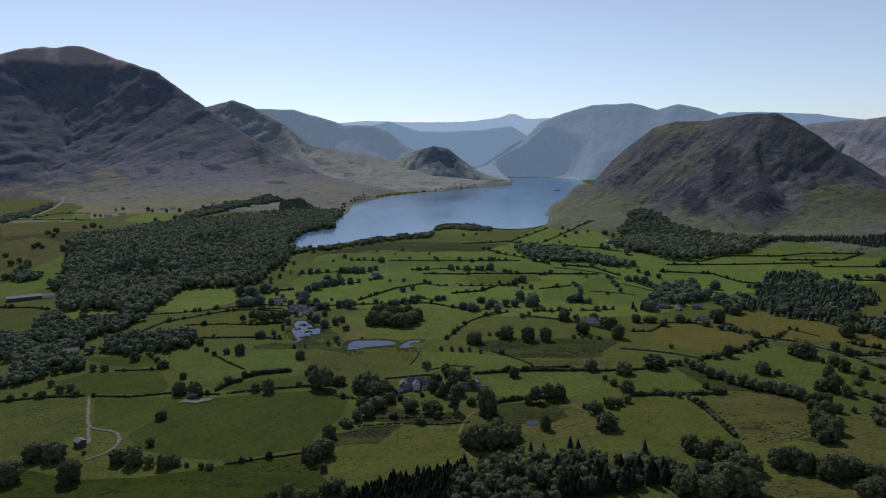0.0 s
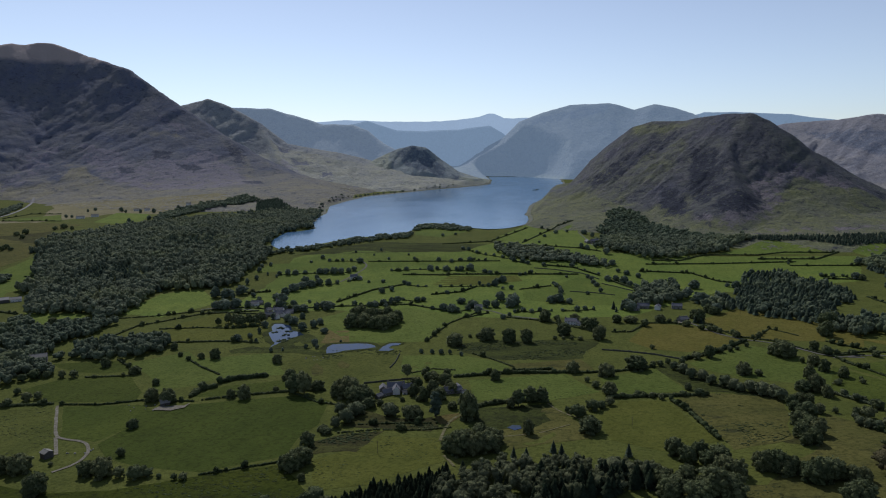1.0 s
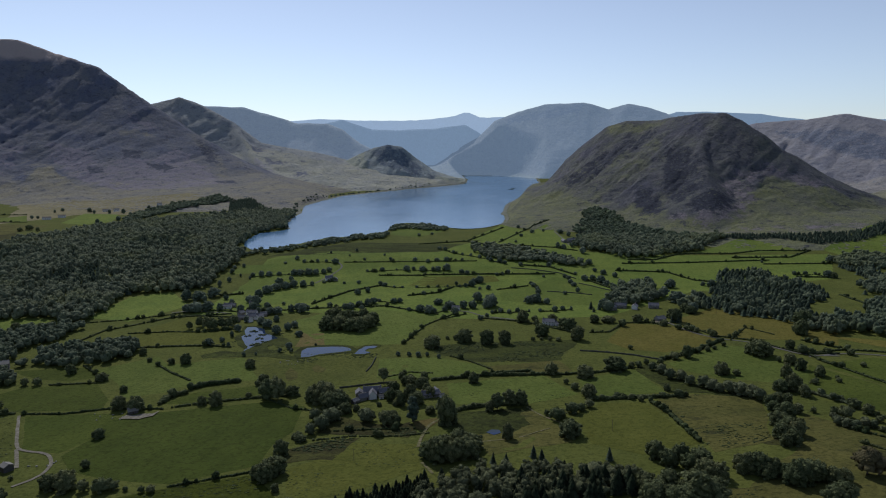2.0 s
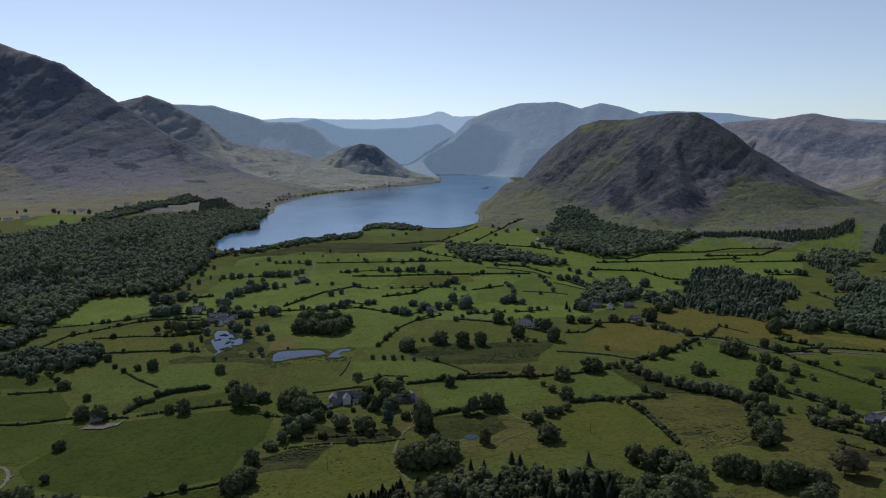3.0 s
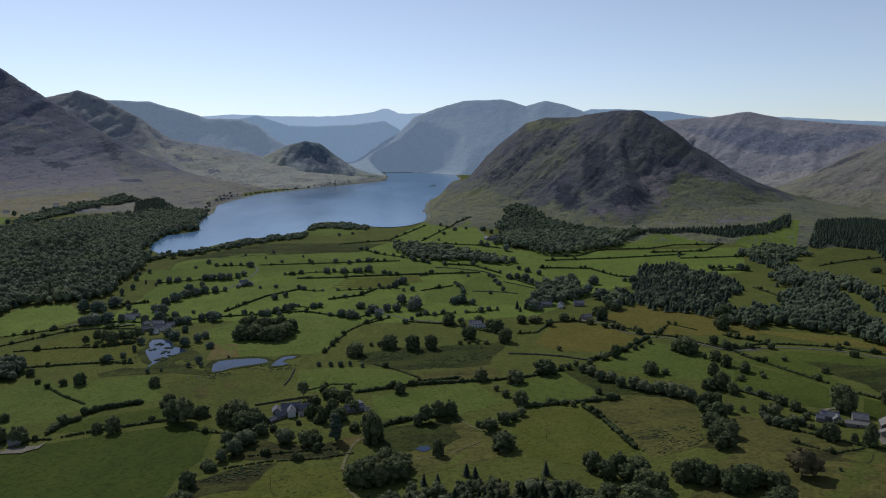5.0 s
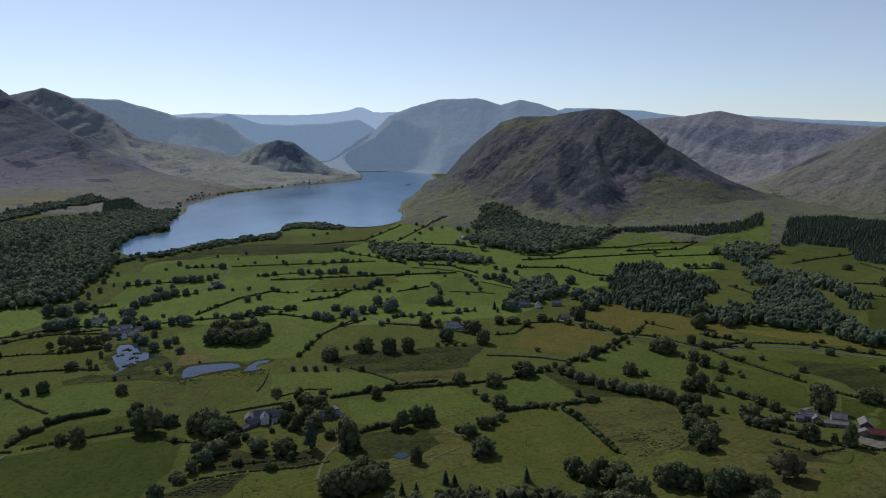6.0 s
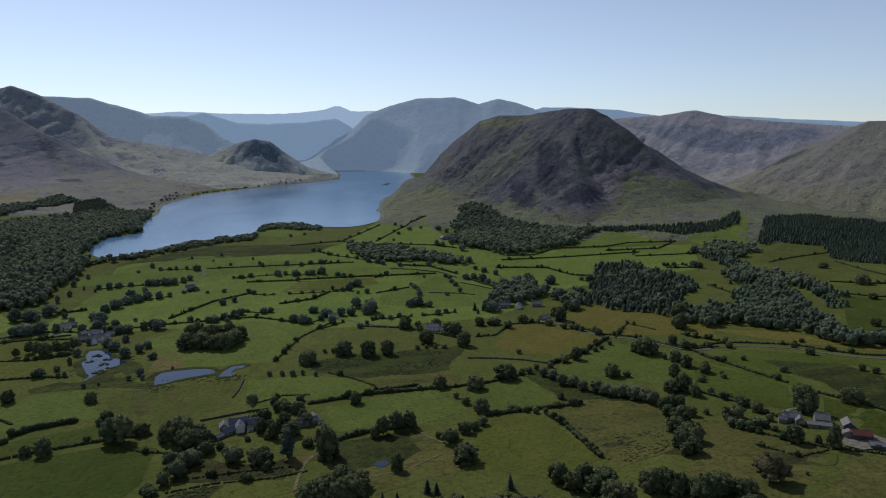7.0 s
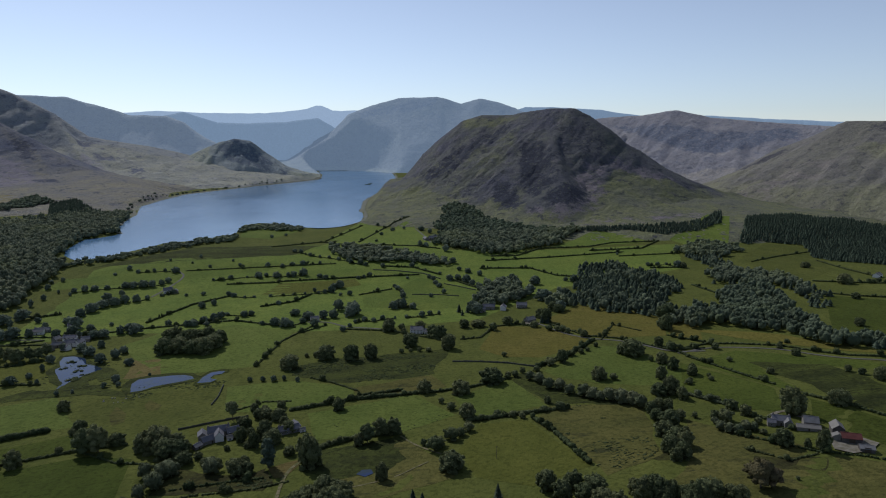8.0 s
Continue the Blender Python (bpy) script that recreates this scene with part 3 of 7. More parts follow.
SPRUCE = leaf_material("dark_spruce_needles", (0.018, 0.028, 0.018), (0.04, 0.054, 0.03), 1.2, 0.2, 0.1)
# Hedgerow leaves and far conifer needles, lightened and blued for haze.
FARLEAF = leaf_material("hazed_hedgerow_foliage", (0.07, 0.096, 0.066), (0.14, 0.172, 0.122))
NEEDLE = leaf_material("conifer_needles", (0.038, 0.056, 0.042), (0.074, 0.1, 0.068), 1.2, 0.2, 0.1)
HEDGE = leaf_material("hedge_leaves", (0.036, 0.052, 0.022), (0.076, 0.094, 0.04), 1.5)
DRYLEAF = leaf_material("bare_twigs", (0.066, 0.058, 0.03), (0.105, 0.093, 0.048))
bark, nt, b = shader("bark", 0.9, 0.1)
nt.links.new(mix(nt, noise_fac(nt, place_vector(nt), 0.5, 4), (0.06, 0.048, 0.038), (0.12, 0.10, 0.085)), b.inputs["Base Color"])

ICO = {}
for level in (1, 2):
    bm = bmesh.new()
    bmesh.ops.create_icosphere(bm, subdivisions=level, radius=1)
    bm.verts.ensure_lookup_table()
    ICO[level] = (np.array([v.co[:] for v in bm.verts]), np.array([[v.index for v in f.verts] for f in bm.faces]))
    bm.free()


class Heap:
    """Gathers lumps and leaf sprays into one mesh."""

    def __init__(self, seed):
        self.r = np.random.default_rng(seed)
        self.v, self.f, self.n = [], [], 0

    def add(self, verts, faces):
        self.v.append(verts)
        self.f.extend((np.asarray(faces) + self.n).tolist())
        self.n += len(verts)

    def stock(self):
        """The gathered mesh as arrays, to be planted many times."""
        return np.concatenate(self.v), self.f

    def plant(self, stock, at, wide, tall, turn):
        v, f = stock
        co, si = math.cos(turn) * wide, math.sin(turn) * wide
        self.v.append(np.stack([v[:, 0] * co - v[:, 1] * si + at[0], v[:, 0] * si + v[:, 1] * co + at[1], v[:, 2] * tall + at[2]], -1))
        self.f.extend([[i + self.n for i in q] for q in f])
        self.n += len(v)

    def lump(self, c, size, level=1, rag=0.22):
        v, f = ICO[level]
        k = 1 + rag * (self.r.random((len(v), 1)) * 2 - 1)
        self.add(v * k * np.asarray(size) + np.asarray(c), f)

    def sprays(self, c, size, count, leaf, up=0.15):
        """Small tilted leaf sprays standing out of a lump's skin."""
        d = self.r.normal(size=(count, 3))
        d /= np.linalg.norm(d, axis=1, keepdims=True)
        d[:, 2] = np.where(d[:, 2] < -0.5, -d[:, 2], d[:, 2])
        p = np.asarray(c) + d * np.asarray(size) * self.r.uniform(0.88, 1.14, (count, 1))
        n = d + self.r.normal(size=(count, 3)) * 0.55 + [0, 0, up]
        n /= np.linalg.norm(n, axis=1, keepdims=True)
        a = np.cross(n, self.r.normal(size=(count, 3)))
        a /= np.linalg.norm(a, axis=1, keepdims=True)
        bb = np.cross(n, a)
        s = leaf * self.r.uniform(0.6, 1.4, (count, 1))
        q = np.stack([p - a * s, p - bb * s * 0.7, p + a * s, p + bb * s * 0.7], 1).reshape(-1, 3)
        self.add(q, np.arange(count * 4).reshape(-1, 4))

    def mesh(self, name, material):
        me = bpy.data.meshes.new(name)
        me.from_pydata(np.concatenate(self.v).tolist(), [], self.f)
        me.materials.append(material)
        me.shade_smooth()
        me.update()
        return me


def limb(bm, a, c, ra, rc, n=6):
    a, c = Vector(a), Vector(c)
    q = (c - a).to_track_quat("Z", "Y")
    rings = [[bm.verts.new(p + q @ Vector((math.cos(2 * math.pi * i / n) * r, math.sin(2 * math.pi * i / n) * r, 0))) for i in range(n)] for p, r in ((a, ra), (c, rc))]
    for i in range(n):
        bm.faces.new((rings[0][i], rings[0][(i + 1) % n], rings[1][(i + 1) % n], rings[1][i]))


def trunk_mesh(name, height, radius, limbs, seed):
    r = random.Random(seed)
    bm = bmesh.new()
    limb(bm, (0, 0, -0.06), (0, 0, 0.05), radius * 1.7, radius)
    limb(bm, (0, 0, 0.05), (0.01, 0.0, height), radius, radius * 0.6)
    for i in range(limbs):
        a = 2 * math.pi * (i + r.random() * 0.5) / max(limbs, 1)
        k = r.uniform(0.5, 1.0)
        limb(bm, (0, 0, height * (0.6 + 0.4 * r.random())), (0.26 * math.cos(a) * k, 0.26 * math.sin(a) * k, height + 0.3 * r.random()), radius * 0.5, radius * 0.15, 5)
    me = bpy.data.meshes.new(name)
    bm.to_mesh(me)
    bm.free()
    me.materials.append(bark)
    return me


def crown_round(seed, lumps=20, low=0.16, wide=0.42, top=1.0, leaf=0.034, per=42, material=None, squash=1.0):
    """A crown of many overlapping clumps with gaps between them, one metre tall as a whole tree."""
    h = Heap(seed)
    mid, hz = (top + low) / 2, (top - low) / 2
    for i in range(lumps):
        t = (i + 0.5) / lumps
        el = math.asin(2 * t - 1) * 0.92
        a = i * 2.39996 + h.r.uniform(-0.4, 0.4)
        k = h.r.uniform(0.55, 0.86)
        out = wide * k * (math.cos(el) if el > 0 else 0.8 + 0.2 * math.cos(el))
        c = (out * math.cos(a), out * math.sin(a), mid + hz * k * math.sin(el) * squash)
        s = h.r.uniform(0.085, 0.16) * (1.05 if t < 0.75 else 0.85)
        h.lump(c, (s, s, s * 0.82), 1, 0.28)
        h.sprays(c, (s, s, s * 0.85), per, leaf)
    h.lump((0, 0, mid * 0.95), (wide * 0.72, wide * 0.72, hz * 0.78), 2, 0.2)
    h.sprays((0, 0, mid * 0.95), (wide * 0.78, wide * 0.78, hz * 0.82), 150, leaf)
    return h.mesh("crown", material or LEAF)


def crown_conifer(seed, tiers=11, wide=0.23, low=0.08, material=None):
    h = Heap(seed)
    for i in range(tiers):
        t = i / (tiers - 1)
        z, r0 = low + (0.97 - low) * t, wide * (1 - t) ** 0.8 + 0.012
        n = 9
        ang = np.arange(2 * n) * math.pi / n + h.r.uniform(0, 1)
        rad = r0 * np.where(np.arange(2 * n) % 2 == 0, 1.0, 0.5) * h.r.uniform(0.75, 1.15, 2 * n)
        ring = np.stack([np.cos(ang) * rad, np.sin(ang) * rad, np.full(2 * n, z - 0.035) + h.r.uniform(-0.02, 0.02, 2 * n)], -1)
        v = np.vstack([ring, [[0, 0, z + 0.11]]])
        h.add(v, [(k, (k + 1) % (2 * n), 2 * n) for k in range(2 * n)])
        h.sprays((0, 0, z), (r0 * 0.8, r0 * 0.8, 0.05), 14, 0.022)
    return h.mesh("crown", material or NEEDLE)


KIT = {
    "b": [(trunk_mesh("trunk", 0.42, 0.03, 5, s), crown_round(s, 34, -0.07, 0.5, per=30, leaf=0.042)) for s in (11, 12, 13, 14)],
    "t": [(trunk_mesh("trunk", 0.5, 0.022, 4, s), crown_round(s, 22, 0.06, 0.36, leaf=0.032)) for s in (21, 22)],
    "l": [(trunk_mesh("trunk", 0.5, 0.02, 3, 31), crown_round(31, 14, 0.36, 0.27, leaf=0.024))],
    "s": [(trunk_mesh("trunk", 0.2, 0.04, 4, s), crown_round(s, 12, 0.02, 0.55, leaf=0.045, per=34)) for s in (41, 42)],
    "w": [(trunk_mesh("trunk", 0.2, 0.04, 4, s), crown_round(s, 13, 0.02, 0.55, leaf=0.04, per=36, material=PALELEAF)) for s in (51, 52)],
    "c": [(trunk_mesh("trunk", 0.5, 0.018, 0, s), crown_conifer(s)) for s in (61, 62)],
    "y": [(trunk_mesh("trunk", 0.3, 0.03, 0, 71), crown_round(71, 16, 0.02, 0.17, leaf=0.022, material=NEEDLE))],
    "d": [(trunk_mesh("trunk", 0.3, 0.03, 6, 81), crown_round(81, 14, 0.05, 0.5, leaf=0.03, per=26, material=DRYLEAF))],
}
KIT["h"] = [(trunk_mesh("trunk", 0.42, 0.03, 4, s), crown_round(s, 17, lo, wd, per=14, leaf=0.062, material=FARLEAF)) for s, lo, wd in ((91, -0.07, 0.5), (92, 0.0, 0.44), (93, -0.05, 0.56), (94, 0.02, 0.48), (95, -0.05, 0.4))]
NAMES = {"h": "hedgerow_tree", "b": "broadleaf_tree", "t": "broadleaf_tree", "l": "lone_tree", "s": "bush", "w": "willow_bush", "c": "conifer_tree", "y": "yew_tree", "d": "bare_bush"}
dice = random.Random(7)


def plants(kind, label, spots, group=""):
    """Trees or bushes at (x, y, height, width of the crown against its usual one)."""
    for x, y, h, w in spots:
        tm, cm = dice.choice(KIT[kind])
        e = empty(NAMES[kind], x, y, terrain(x, y) - (0.06 * h if kind in "hbsw" else 0), dice.uniform(0, 360), label, "bush" if kind in "swd" else "tree", group)
        if kind in "hbs":
            h, w = h * dice.uniform(0.76, 1.06), w * dice.uniform(0.85, 1.22) * (0.86 if kind == "h" else 1)
        e.scale = (h * w, h * w * dice.uniform(0.8, 1.2), h)
        for n, me in (("trunk", tm), ("crown", cm)):
            new(n, me).parent = e
    if label.startswith("hedgerow tree"):
        tree_row(spots)


def tree_row(spots):
    """Low hedges between neighbouring trees of a row."""
    run = []
    for x, y, *_ in [*spots, (1e6, 1e6)]:
        if run and math.hypot(x - run[-1][0], y - run[-1][1]) > 32:
            if len(run) > 2:
                hedge(run, 1.5, 0.8, label="low hedge running between hedgerow trees")
            run = []
        run.append((x, y))


def scatter(poly, gap, seed, ragged=0.0):
    r = np.random.default_rng(seed)
    P = np.array(poly, float)
    xs = np.arange(P[:, 0].min(), P[:, 0].max(), gap)
    ys = np.arange(P[:, 1].min(), P[:, 1].max(), gap)
    X, Y = np.meshgrid(xs, ys)
    X, Y = X + r.uniform(-0.45, 0.45, X.shape) * gap, Y + r.uniform(-0.45, 0.45, X.shape) * gap
    ok = inside(poly, X, Y) > ragged * fbm(X, Y, 45, 3, seed)
    ok &= inside(LAKE, X, Y) < -1
    return list(zip(X[ok].tolist(), Y[ok].tolist())), r


def stock_crown(seed):
    """A far broadleaved crown of unit size: one body and clumps round its upper half, with a few leaf sprays."""
    h = Heap(seed)
    h.lump((0, 0, 0.5), (1, 1, 0.42), 1, 0.24)
    h.sprays((0, 0, 0.5), (1.04, 1.04, 0.44), 8, 0.13)
    for j in range(5):
        a, k, w = j * 2.4 + h.r.uniform(-0.5, 0.5), h.r.uniform(0.35, 0.75), h.r.uniform(0.32, 0.52)
        c = (k * math.cos(a), k * math.sin(a), h.r.uniform(0.5, 0.88))
        h.lump(c, (w, w, w * 0.5), 1, 0.28)
        h.sprays(c, (w, w, w * 0.5), 2, 0.12)
    return h.stock()


def stock_spruce(seed):
    """A far spruce of unit size: three ragged skirts, narrowing upwards."""
    h, n = Heap(seed), 7
    for zz, rr in ((0.12, 1.0), (0.42, 0.72), (0.7, 0.42)):
        ang = np.arange(2 * n) * math.pi / n + h.r.uniform(0, 3)
        rad = rr * np.where(np.arange(2 * n) % 2 == 0, 1.1, 0.55) * h.r.uniform(0.75, 1.2, 2 * n)
        ring = np.stack([np.cos(ang) * rad, np.sin(ang) * rad, zz + h.r.uniform(-0.02, 0.02, 2 * n)], -1)
        h.add(np.vstack([ring, [[0, 0, min(zz + 0.48, 1.03)]]]), [(i, (i + 1) % (2 * n), 2 * n) for i in range(2 * n)])
    return h.stock()


CROWNS = [stock_crown(500 + i) for i in range(10)]
SPRUCES = [stock_spruce(520 + i) for i in range(6)]


def wood(label, poly, gap, height, conifers, seed, low=False, fine=False):
    """A wood: a mass of crowns, broadleaved and conifer, over the outline."""
    spots, r = scatter(poly, gap, seed, 22.0 if low and conifers < 0.9 else 0.0)
    heaps = {"b": Heap(seed), "c": Heap(seed + 1)}
    stands = fbm(np.array([q[0] for q in spots]), np.array([q[1] for q in spots]), 170, 3, seed)
    for (x, y), stand in zip(spots, stands):
        z, h = terrain(x, y), height * r.uniform(0.7, 1.2)
        con = conifers >= 0.9 or r.random() < (conifers if fine else 0.85 if stand > 0.45 - conifers else 0.06 if conifers else 0)
        turn = r.uniform(0, 6.28)
        if con and low:
            heaps["c"].plant(SPRUCES[r.integers(6)], (x, y, z), h * 0.36 * r.uniform(0.85, 1.15), h * (0.92 if conifers >= 0.9 else 0.72), turn)
        elif con:
            hp = heaps["c"]
            w = h * 0.33
            for zz, rr in ((0.08, 1.0), (0.22, 0.9), (0.36, 0.76), (0.5, 0.6), (0.64, 0.44), (0.78, 0.28)):
                n = 7
                ang = np.arange(2 * n) * math.pi / n + r.uniform(0, 3)
                rad = w * rr * np.where(np.arange(2 * n) % 2 == 0, 1.1, 0.55) * r.uniform(0.75, 1.2, 2 * n)
                ring = np.stack([x + np.cos(ang) * rad, y + np.sin(ang) * rad, z + h * zz + r.uniform(-0.02, 0.02, 2 * n) * h], -1)
                hp.add(np.vstack([ring, [[x, y, z + h * min(zz + 0.3, 1.03)]]]), [(i, (i + 1) % (2 * n), 2 * n) for i in range(2 * n)])
                hp.sprays((x, y, z + h * (zz + 0.08)), (w * rr * 0.8, w * rr * 0.8, h * 0.06), 12, 0.35)
        elif low:
            big = r.uniform(0.72, 1.4)
            heaps["b"].plant(CROWNS[r.integers(10)], (x, y, z), gap * r.uniform(0.44, 0.6) * big, h * (0.5 + 0.5 * big), turn)
        else:
            hp, w = heaps["b"], gap * r.uniform(0.45, 0.68)
            c = (x, y, z + h * 0.5)
            hp.lump(c, (w, w, h * 0.42), 1, 0.26)
            hp.sprays(c, (w * 1.04, w * 1.04, h * 0.44), 60 if fine else 30, 0.42 if fine else 0.5)
            for _ in range(5):
                a, k = r.uniform(0, 6.28), r.uniform(0.35, 0.75)
                c2, w2 = (x + w * k * math.cos(a), y + w * k * math.sin(a), z + h * r.uniform(0.5, 0.92)), w * r.uniform(0.3, 0.5)
                hp.lump(c2, (w2, w2, w2 * 0.9), 1, 0.3)
                hp.sprays(c2, (w2, w2, w2), 34 if fine else 14, 0.38 if fine else 0.45)
    # Far woods take the hazed leaf and needle colours, near woods the plain ones.
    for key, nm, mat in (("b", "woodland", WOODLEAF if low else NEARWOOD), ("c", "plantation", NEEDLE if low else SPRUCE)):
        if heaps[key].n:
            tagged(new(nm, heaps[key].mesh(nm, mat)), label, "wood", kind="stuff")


def along(line, gap):
    out, left = [], 0.0
    for (ax, ay), (bx, by) in zip(line, line[1:]):
        ln = math.hypot(bx - ax, by - ay)
        d = left
        while d < ln:
            out.append((ax + (bx - ax) * d / ln, ay + (by - ay) * d / ln))
            d += gap
        left = d - ln
    return out


def hedge(line, height=2.0, width=1.1, pale=False, gaps=0.04, label="", thorns=0.06):
    """A clipped or grown-out hedge along a line; a few gaps and taller thorns in it."""
    seed = int(abs(line[0][0] * 7 + line[0][1] * 13)) % 9973
    h = Heap(seed)
    if thorns > 0.1:
        width, thorns, gaps = width * 0.5, 0.03, 0.0
    width *= 1.3
    for x, y in along(line, 1.5):
        if h.r.random() < gaps:
            continue
        x, y = x + h.r.uniform(-0.3, 0.3), y + h.r.uniform(-0.3, 0.3)
        k = height * h.r.uniform(0.7, 1.15) * (1.7 if h.r.random() < 0.04 else 1)
        c = (x, y, terrain(x, y) + k * 0.42)
        s = (width * h.r.uniform(0.8, 1.25), width * h.r.uniform(0.8, 1.25), k * 0.58)
        h.lump(c, s, 1, 0.3)
        h.sprays(c, s, 5, 0.35)
        if h.r.random() < thorns:
            k = h.r.uniform(1.4, 3.2)
            for dz in (0.5, 1.1):
                c2 = (x + h.r.uniform(-0.5, 0.5) * k, y + h.r.uniform(-0.5, 0.5) * k, c[2] + k * dz * 0.8)
                h.lump(c2, (k, k, k * 0.85), 1, 0.3)
                h.sprays(c2, (k, k, k * 0.9), 18, 0.7)
    if h.n:
        tagged(new("hedge", h.mesh("hedge", PALELEAF if pale else HEDGE)), label or "dark green field hedge with a few gaps", "hedge")


def rushes(label, poly, count, seed, size=1.0):
    """Dark tufts of rush and thistle in rough grass."""
    r = np.random.default_rng(seed)
    P, h, k = np.array(poly, float), Heap(seed), 0
    while k < count:
        x, y = r.uniform(P[:, 0].min(), P[:, 0].max()), r.uniform(P[:, 1].min(), P[:, 1].max())
        k += 1
        if inside(poly, x, y) < 0 or float(fbm(np.array(x), np.array(y) * 2.0, 40, 3, seed)) < 0.05:
            continue
        s = size * r.uniform(0.5, 1.2)
        h.lump((x, y, terrain(x, y) + 0.1 * s), (s * r.uniform(0.8, 2.0), s * 0.8, 0.45 * s), 1, 0.4)
    if h.n:
        tagged(new("rush_tufts", h.mesh("rush_tufts", HEDGE)), label, "rushes", kind="stuff")


PATCH = [0]


def patch(name, outline, material, label, category, lift=0.03, gap=12.0, wig=0.0):
    """A field, bog, yard or track laid over the ground, following its shape."""
    from mathutils.geometry import delaunay_2d_cdt
    PATCH[0] += 1
    pts = []
    for (ax, ay), (bx, by) in zip(outline, outline[1:] + outline[:1]):
        k = max(1, int(math.hypot(bx - ax, by - ay) / gap))
        pts += [Vector((ax + (bx - ax) * i / k, ay + (by - ay) * i / k)) for i in range(k)]
    n = len(pts)
    if wig:
        wx, wy = np.array([q.x for q in pts]), np.array([q.y for q in pts])
        ox, oy = wig * fbm(wx, wy, wig * 4, 3, 2), wig * fbm(wx, wy, wig * 4, 3, 6)
        pts = [Vector((q.x + float(a), q.y + float(c))) for q, a, c in zip(pts, ox, oy)]
    P = np.array(outline, float)
    X, Y = np.meshgrid(np.arange(P[:, 0].min(), P[:, 0].max(), gap), np.arange(P[:, 1].min(), P[:, 1].max(), gap))
    ok = inside(outline, X, Y) > gap * 0.45 + wig
    pts += [Vector((x, y)) for x, y in zip(X[ok].tolist(), Y[ok].tolist())]
    v, e, f, *_ = delaunay_2d_cdt(pts, [], [list(range(n))], 1, 1e-4)
    up = lift + 0.0016 * PATCH[0]
    verts = [(p.x, p.y, terrain(p.x, p.y) + up) for p in v]
    return tagged(sheet(name, verts, [tuple(q) for q in f], material), label, category, kind="structure")


def ribbon(name, line, width, material, label, category, lift=0.35):
    """A track along a line, rounded at its bends, its edges uneven."""
    for _ in range(2):
        line = [line[0]] + [(a[0] + (c[0] - a[0]) * k, a[1] + (c[1] - a[1]) * k) for a, c in zip(line, line[1:]) for k in (0.25, 0.75)] + [line[-1]]
    pts = along(line, 2.5) + [line[-1]]
    verts, faces = [], []
    for i, (x, y) in enumerate(pts):
        a, c = pts[max(i - 1, 0)], pts[min(i + 1, len(pts) - 1)]
        dx, dy = c[0] - a[0], c[1] - a[1]
        ln = math.hypot(dx, dy) or 1
        for s in (-0.5, 0.5):
            wide = width * (1 + 0.3 * float(fbm(np.array(x), np.array(y + 40 * s), 7, 3, 5)))
            px, py = x - dy / ln * wide * s, y + dx / ln * wide * s
            verts.append((px, py, terrain(px, py) + lift))
        if i:
            k = 2 * i
            faces.append((k - 2, k, k + 1, k - 1))
    return tagged(sheet(name, verts, faces, material), label, category, kind="structure")


def islets(label, spots, level, size=3.0):
    for i, (x, y) in enumerate(spots):
        h = Heap(900 + i)
        for _ in range(4):
            dx, dy, k = h.r.uniform(-1, 1) * size, h.r.uniform(-0.6, 0.6) * size, size * h.r.uniform(0.4, 0.8)
            h.lump((dx, dy, 0.1), (k, k, 0.28 * k), 1, 0.3)
            h.sprays((dx, dy, 0.2), (k, k, 0.35 * k), 20, 0.35)
        ob = tagged(new("islet", h.mesh("islet", HEDGE)), label, "islet", "islets")
        ob.location = (x, y, level)


def pole(x, y):
    """A timber pole with a crossarm and two insulators."""
    e = empty("utility_pole", x, y, terrain(x, y), 20, "thin grey wooden utility pole standing in a field", "pole", "utility poles")
    bm = bmesh.new()
    limb(bm, (0, 0, -0.5), (0, 0, 8.5), 0.16, 0.11, 8)
    part("post", bm, bark, e)
    bm = bmesh.new()
    bmesh.ops.create_cube(bm, size=1, matrix=Matrix.Translation((0, 0.12, 8.1)) @ Matrix.Diagonal((1.8, 0.12, 0.14, 1)))
    arm = part("crossarm", bm, bark, e)
    for s in (-0.8, 0.8):
        bm = bmesh.new()
        bmesh.ops.create_cone(bm, cap_ends=True, segments=8, radius1=0.07, radius2=0.04, depth=0.25, matrix=Matrix.Translation((s, 0.12, 8.3)))
        part("insulator", bm, bark, arm)


GRAVEL, nt, b = shader("pale_gravel", 0.95, 0.1)
p = place_vector(nt)
nt.links.new(mix(nt, noise_fac(nt, p, 3, 4), (0.19, 0.175, 0.145), (0.11, 0.1, 0.072)), b.inputs["Base Color"])
ROUGHEARTH = grass_material("bare_earth", (0.10, 0.085, 0.03), (0.13, 0.10, 0.04), (0.07, 0.065, 0.02), 12, 0.5, 0.05)
PATHWAY, nt, b = shader("trodden_earth", 0.95, 0.1)
p = place_vector(nt)
nt.links.new(mix(nt, noise_fac(nt, p, 2.5, 5, 0.4, 0.6), (0.15, 0.13, 0.075), (0.08, 0.085, 0.03)), b.inputs["Base Color"])
ROAD, nt, b = shader("worn_asphalt_lane", 0.9, 0.2)
p = place_vector(nt)
nt.links.new(mix(nt, noise_fac(nt, p, 4, 4), (0.105, 0.1, 0.09), (0.07, 0.07, 0.06)), b.inputs["Base Color"])
STREAMBED, nt, b = shader("grey_boulder_bed", 0.9, 0.2)
p = place_vector(nt)
nt.links.new(mix(nt, noise_fac(nt, p, 6, 5), (0.24, 0.235, 0.24), (0.12, 0.12, 0.12)), b.inputs["Base Color"])
WALLSTONE, nt, b = shader("dark_wall_stone", 0.95, 0.1)
p = place_vector(nt)
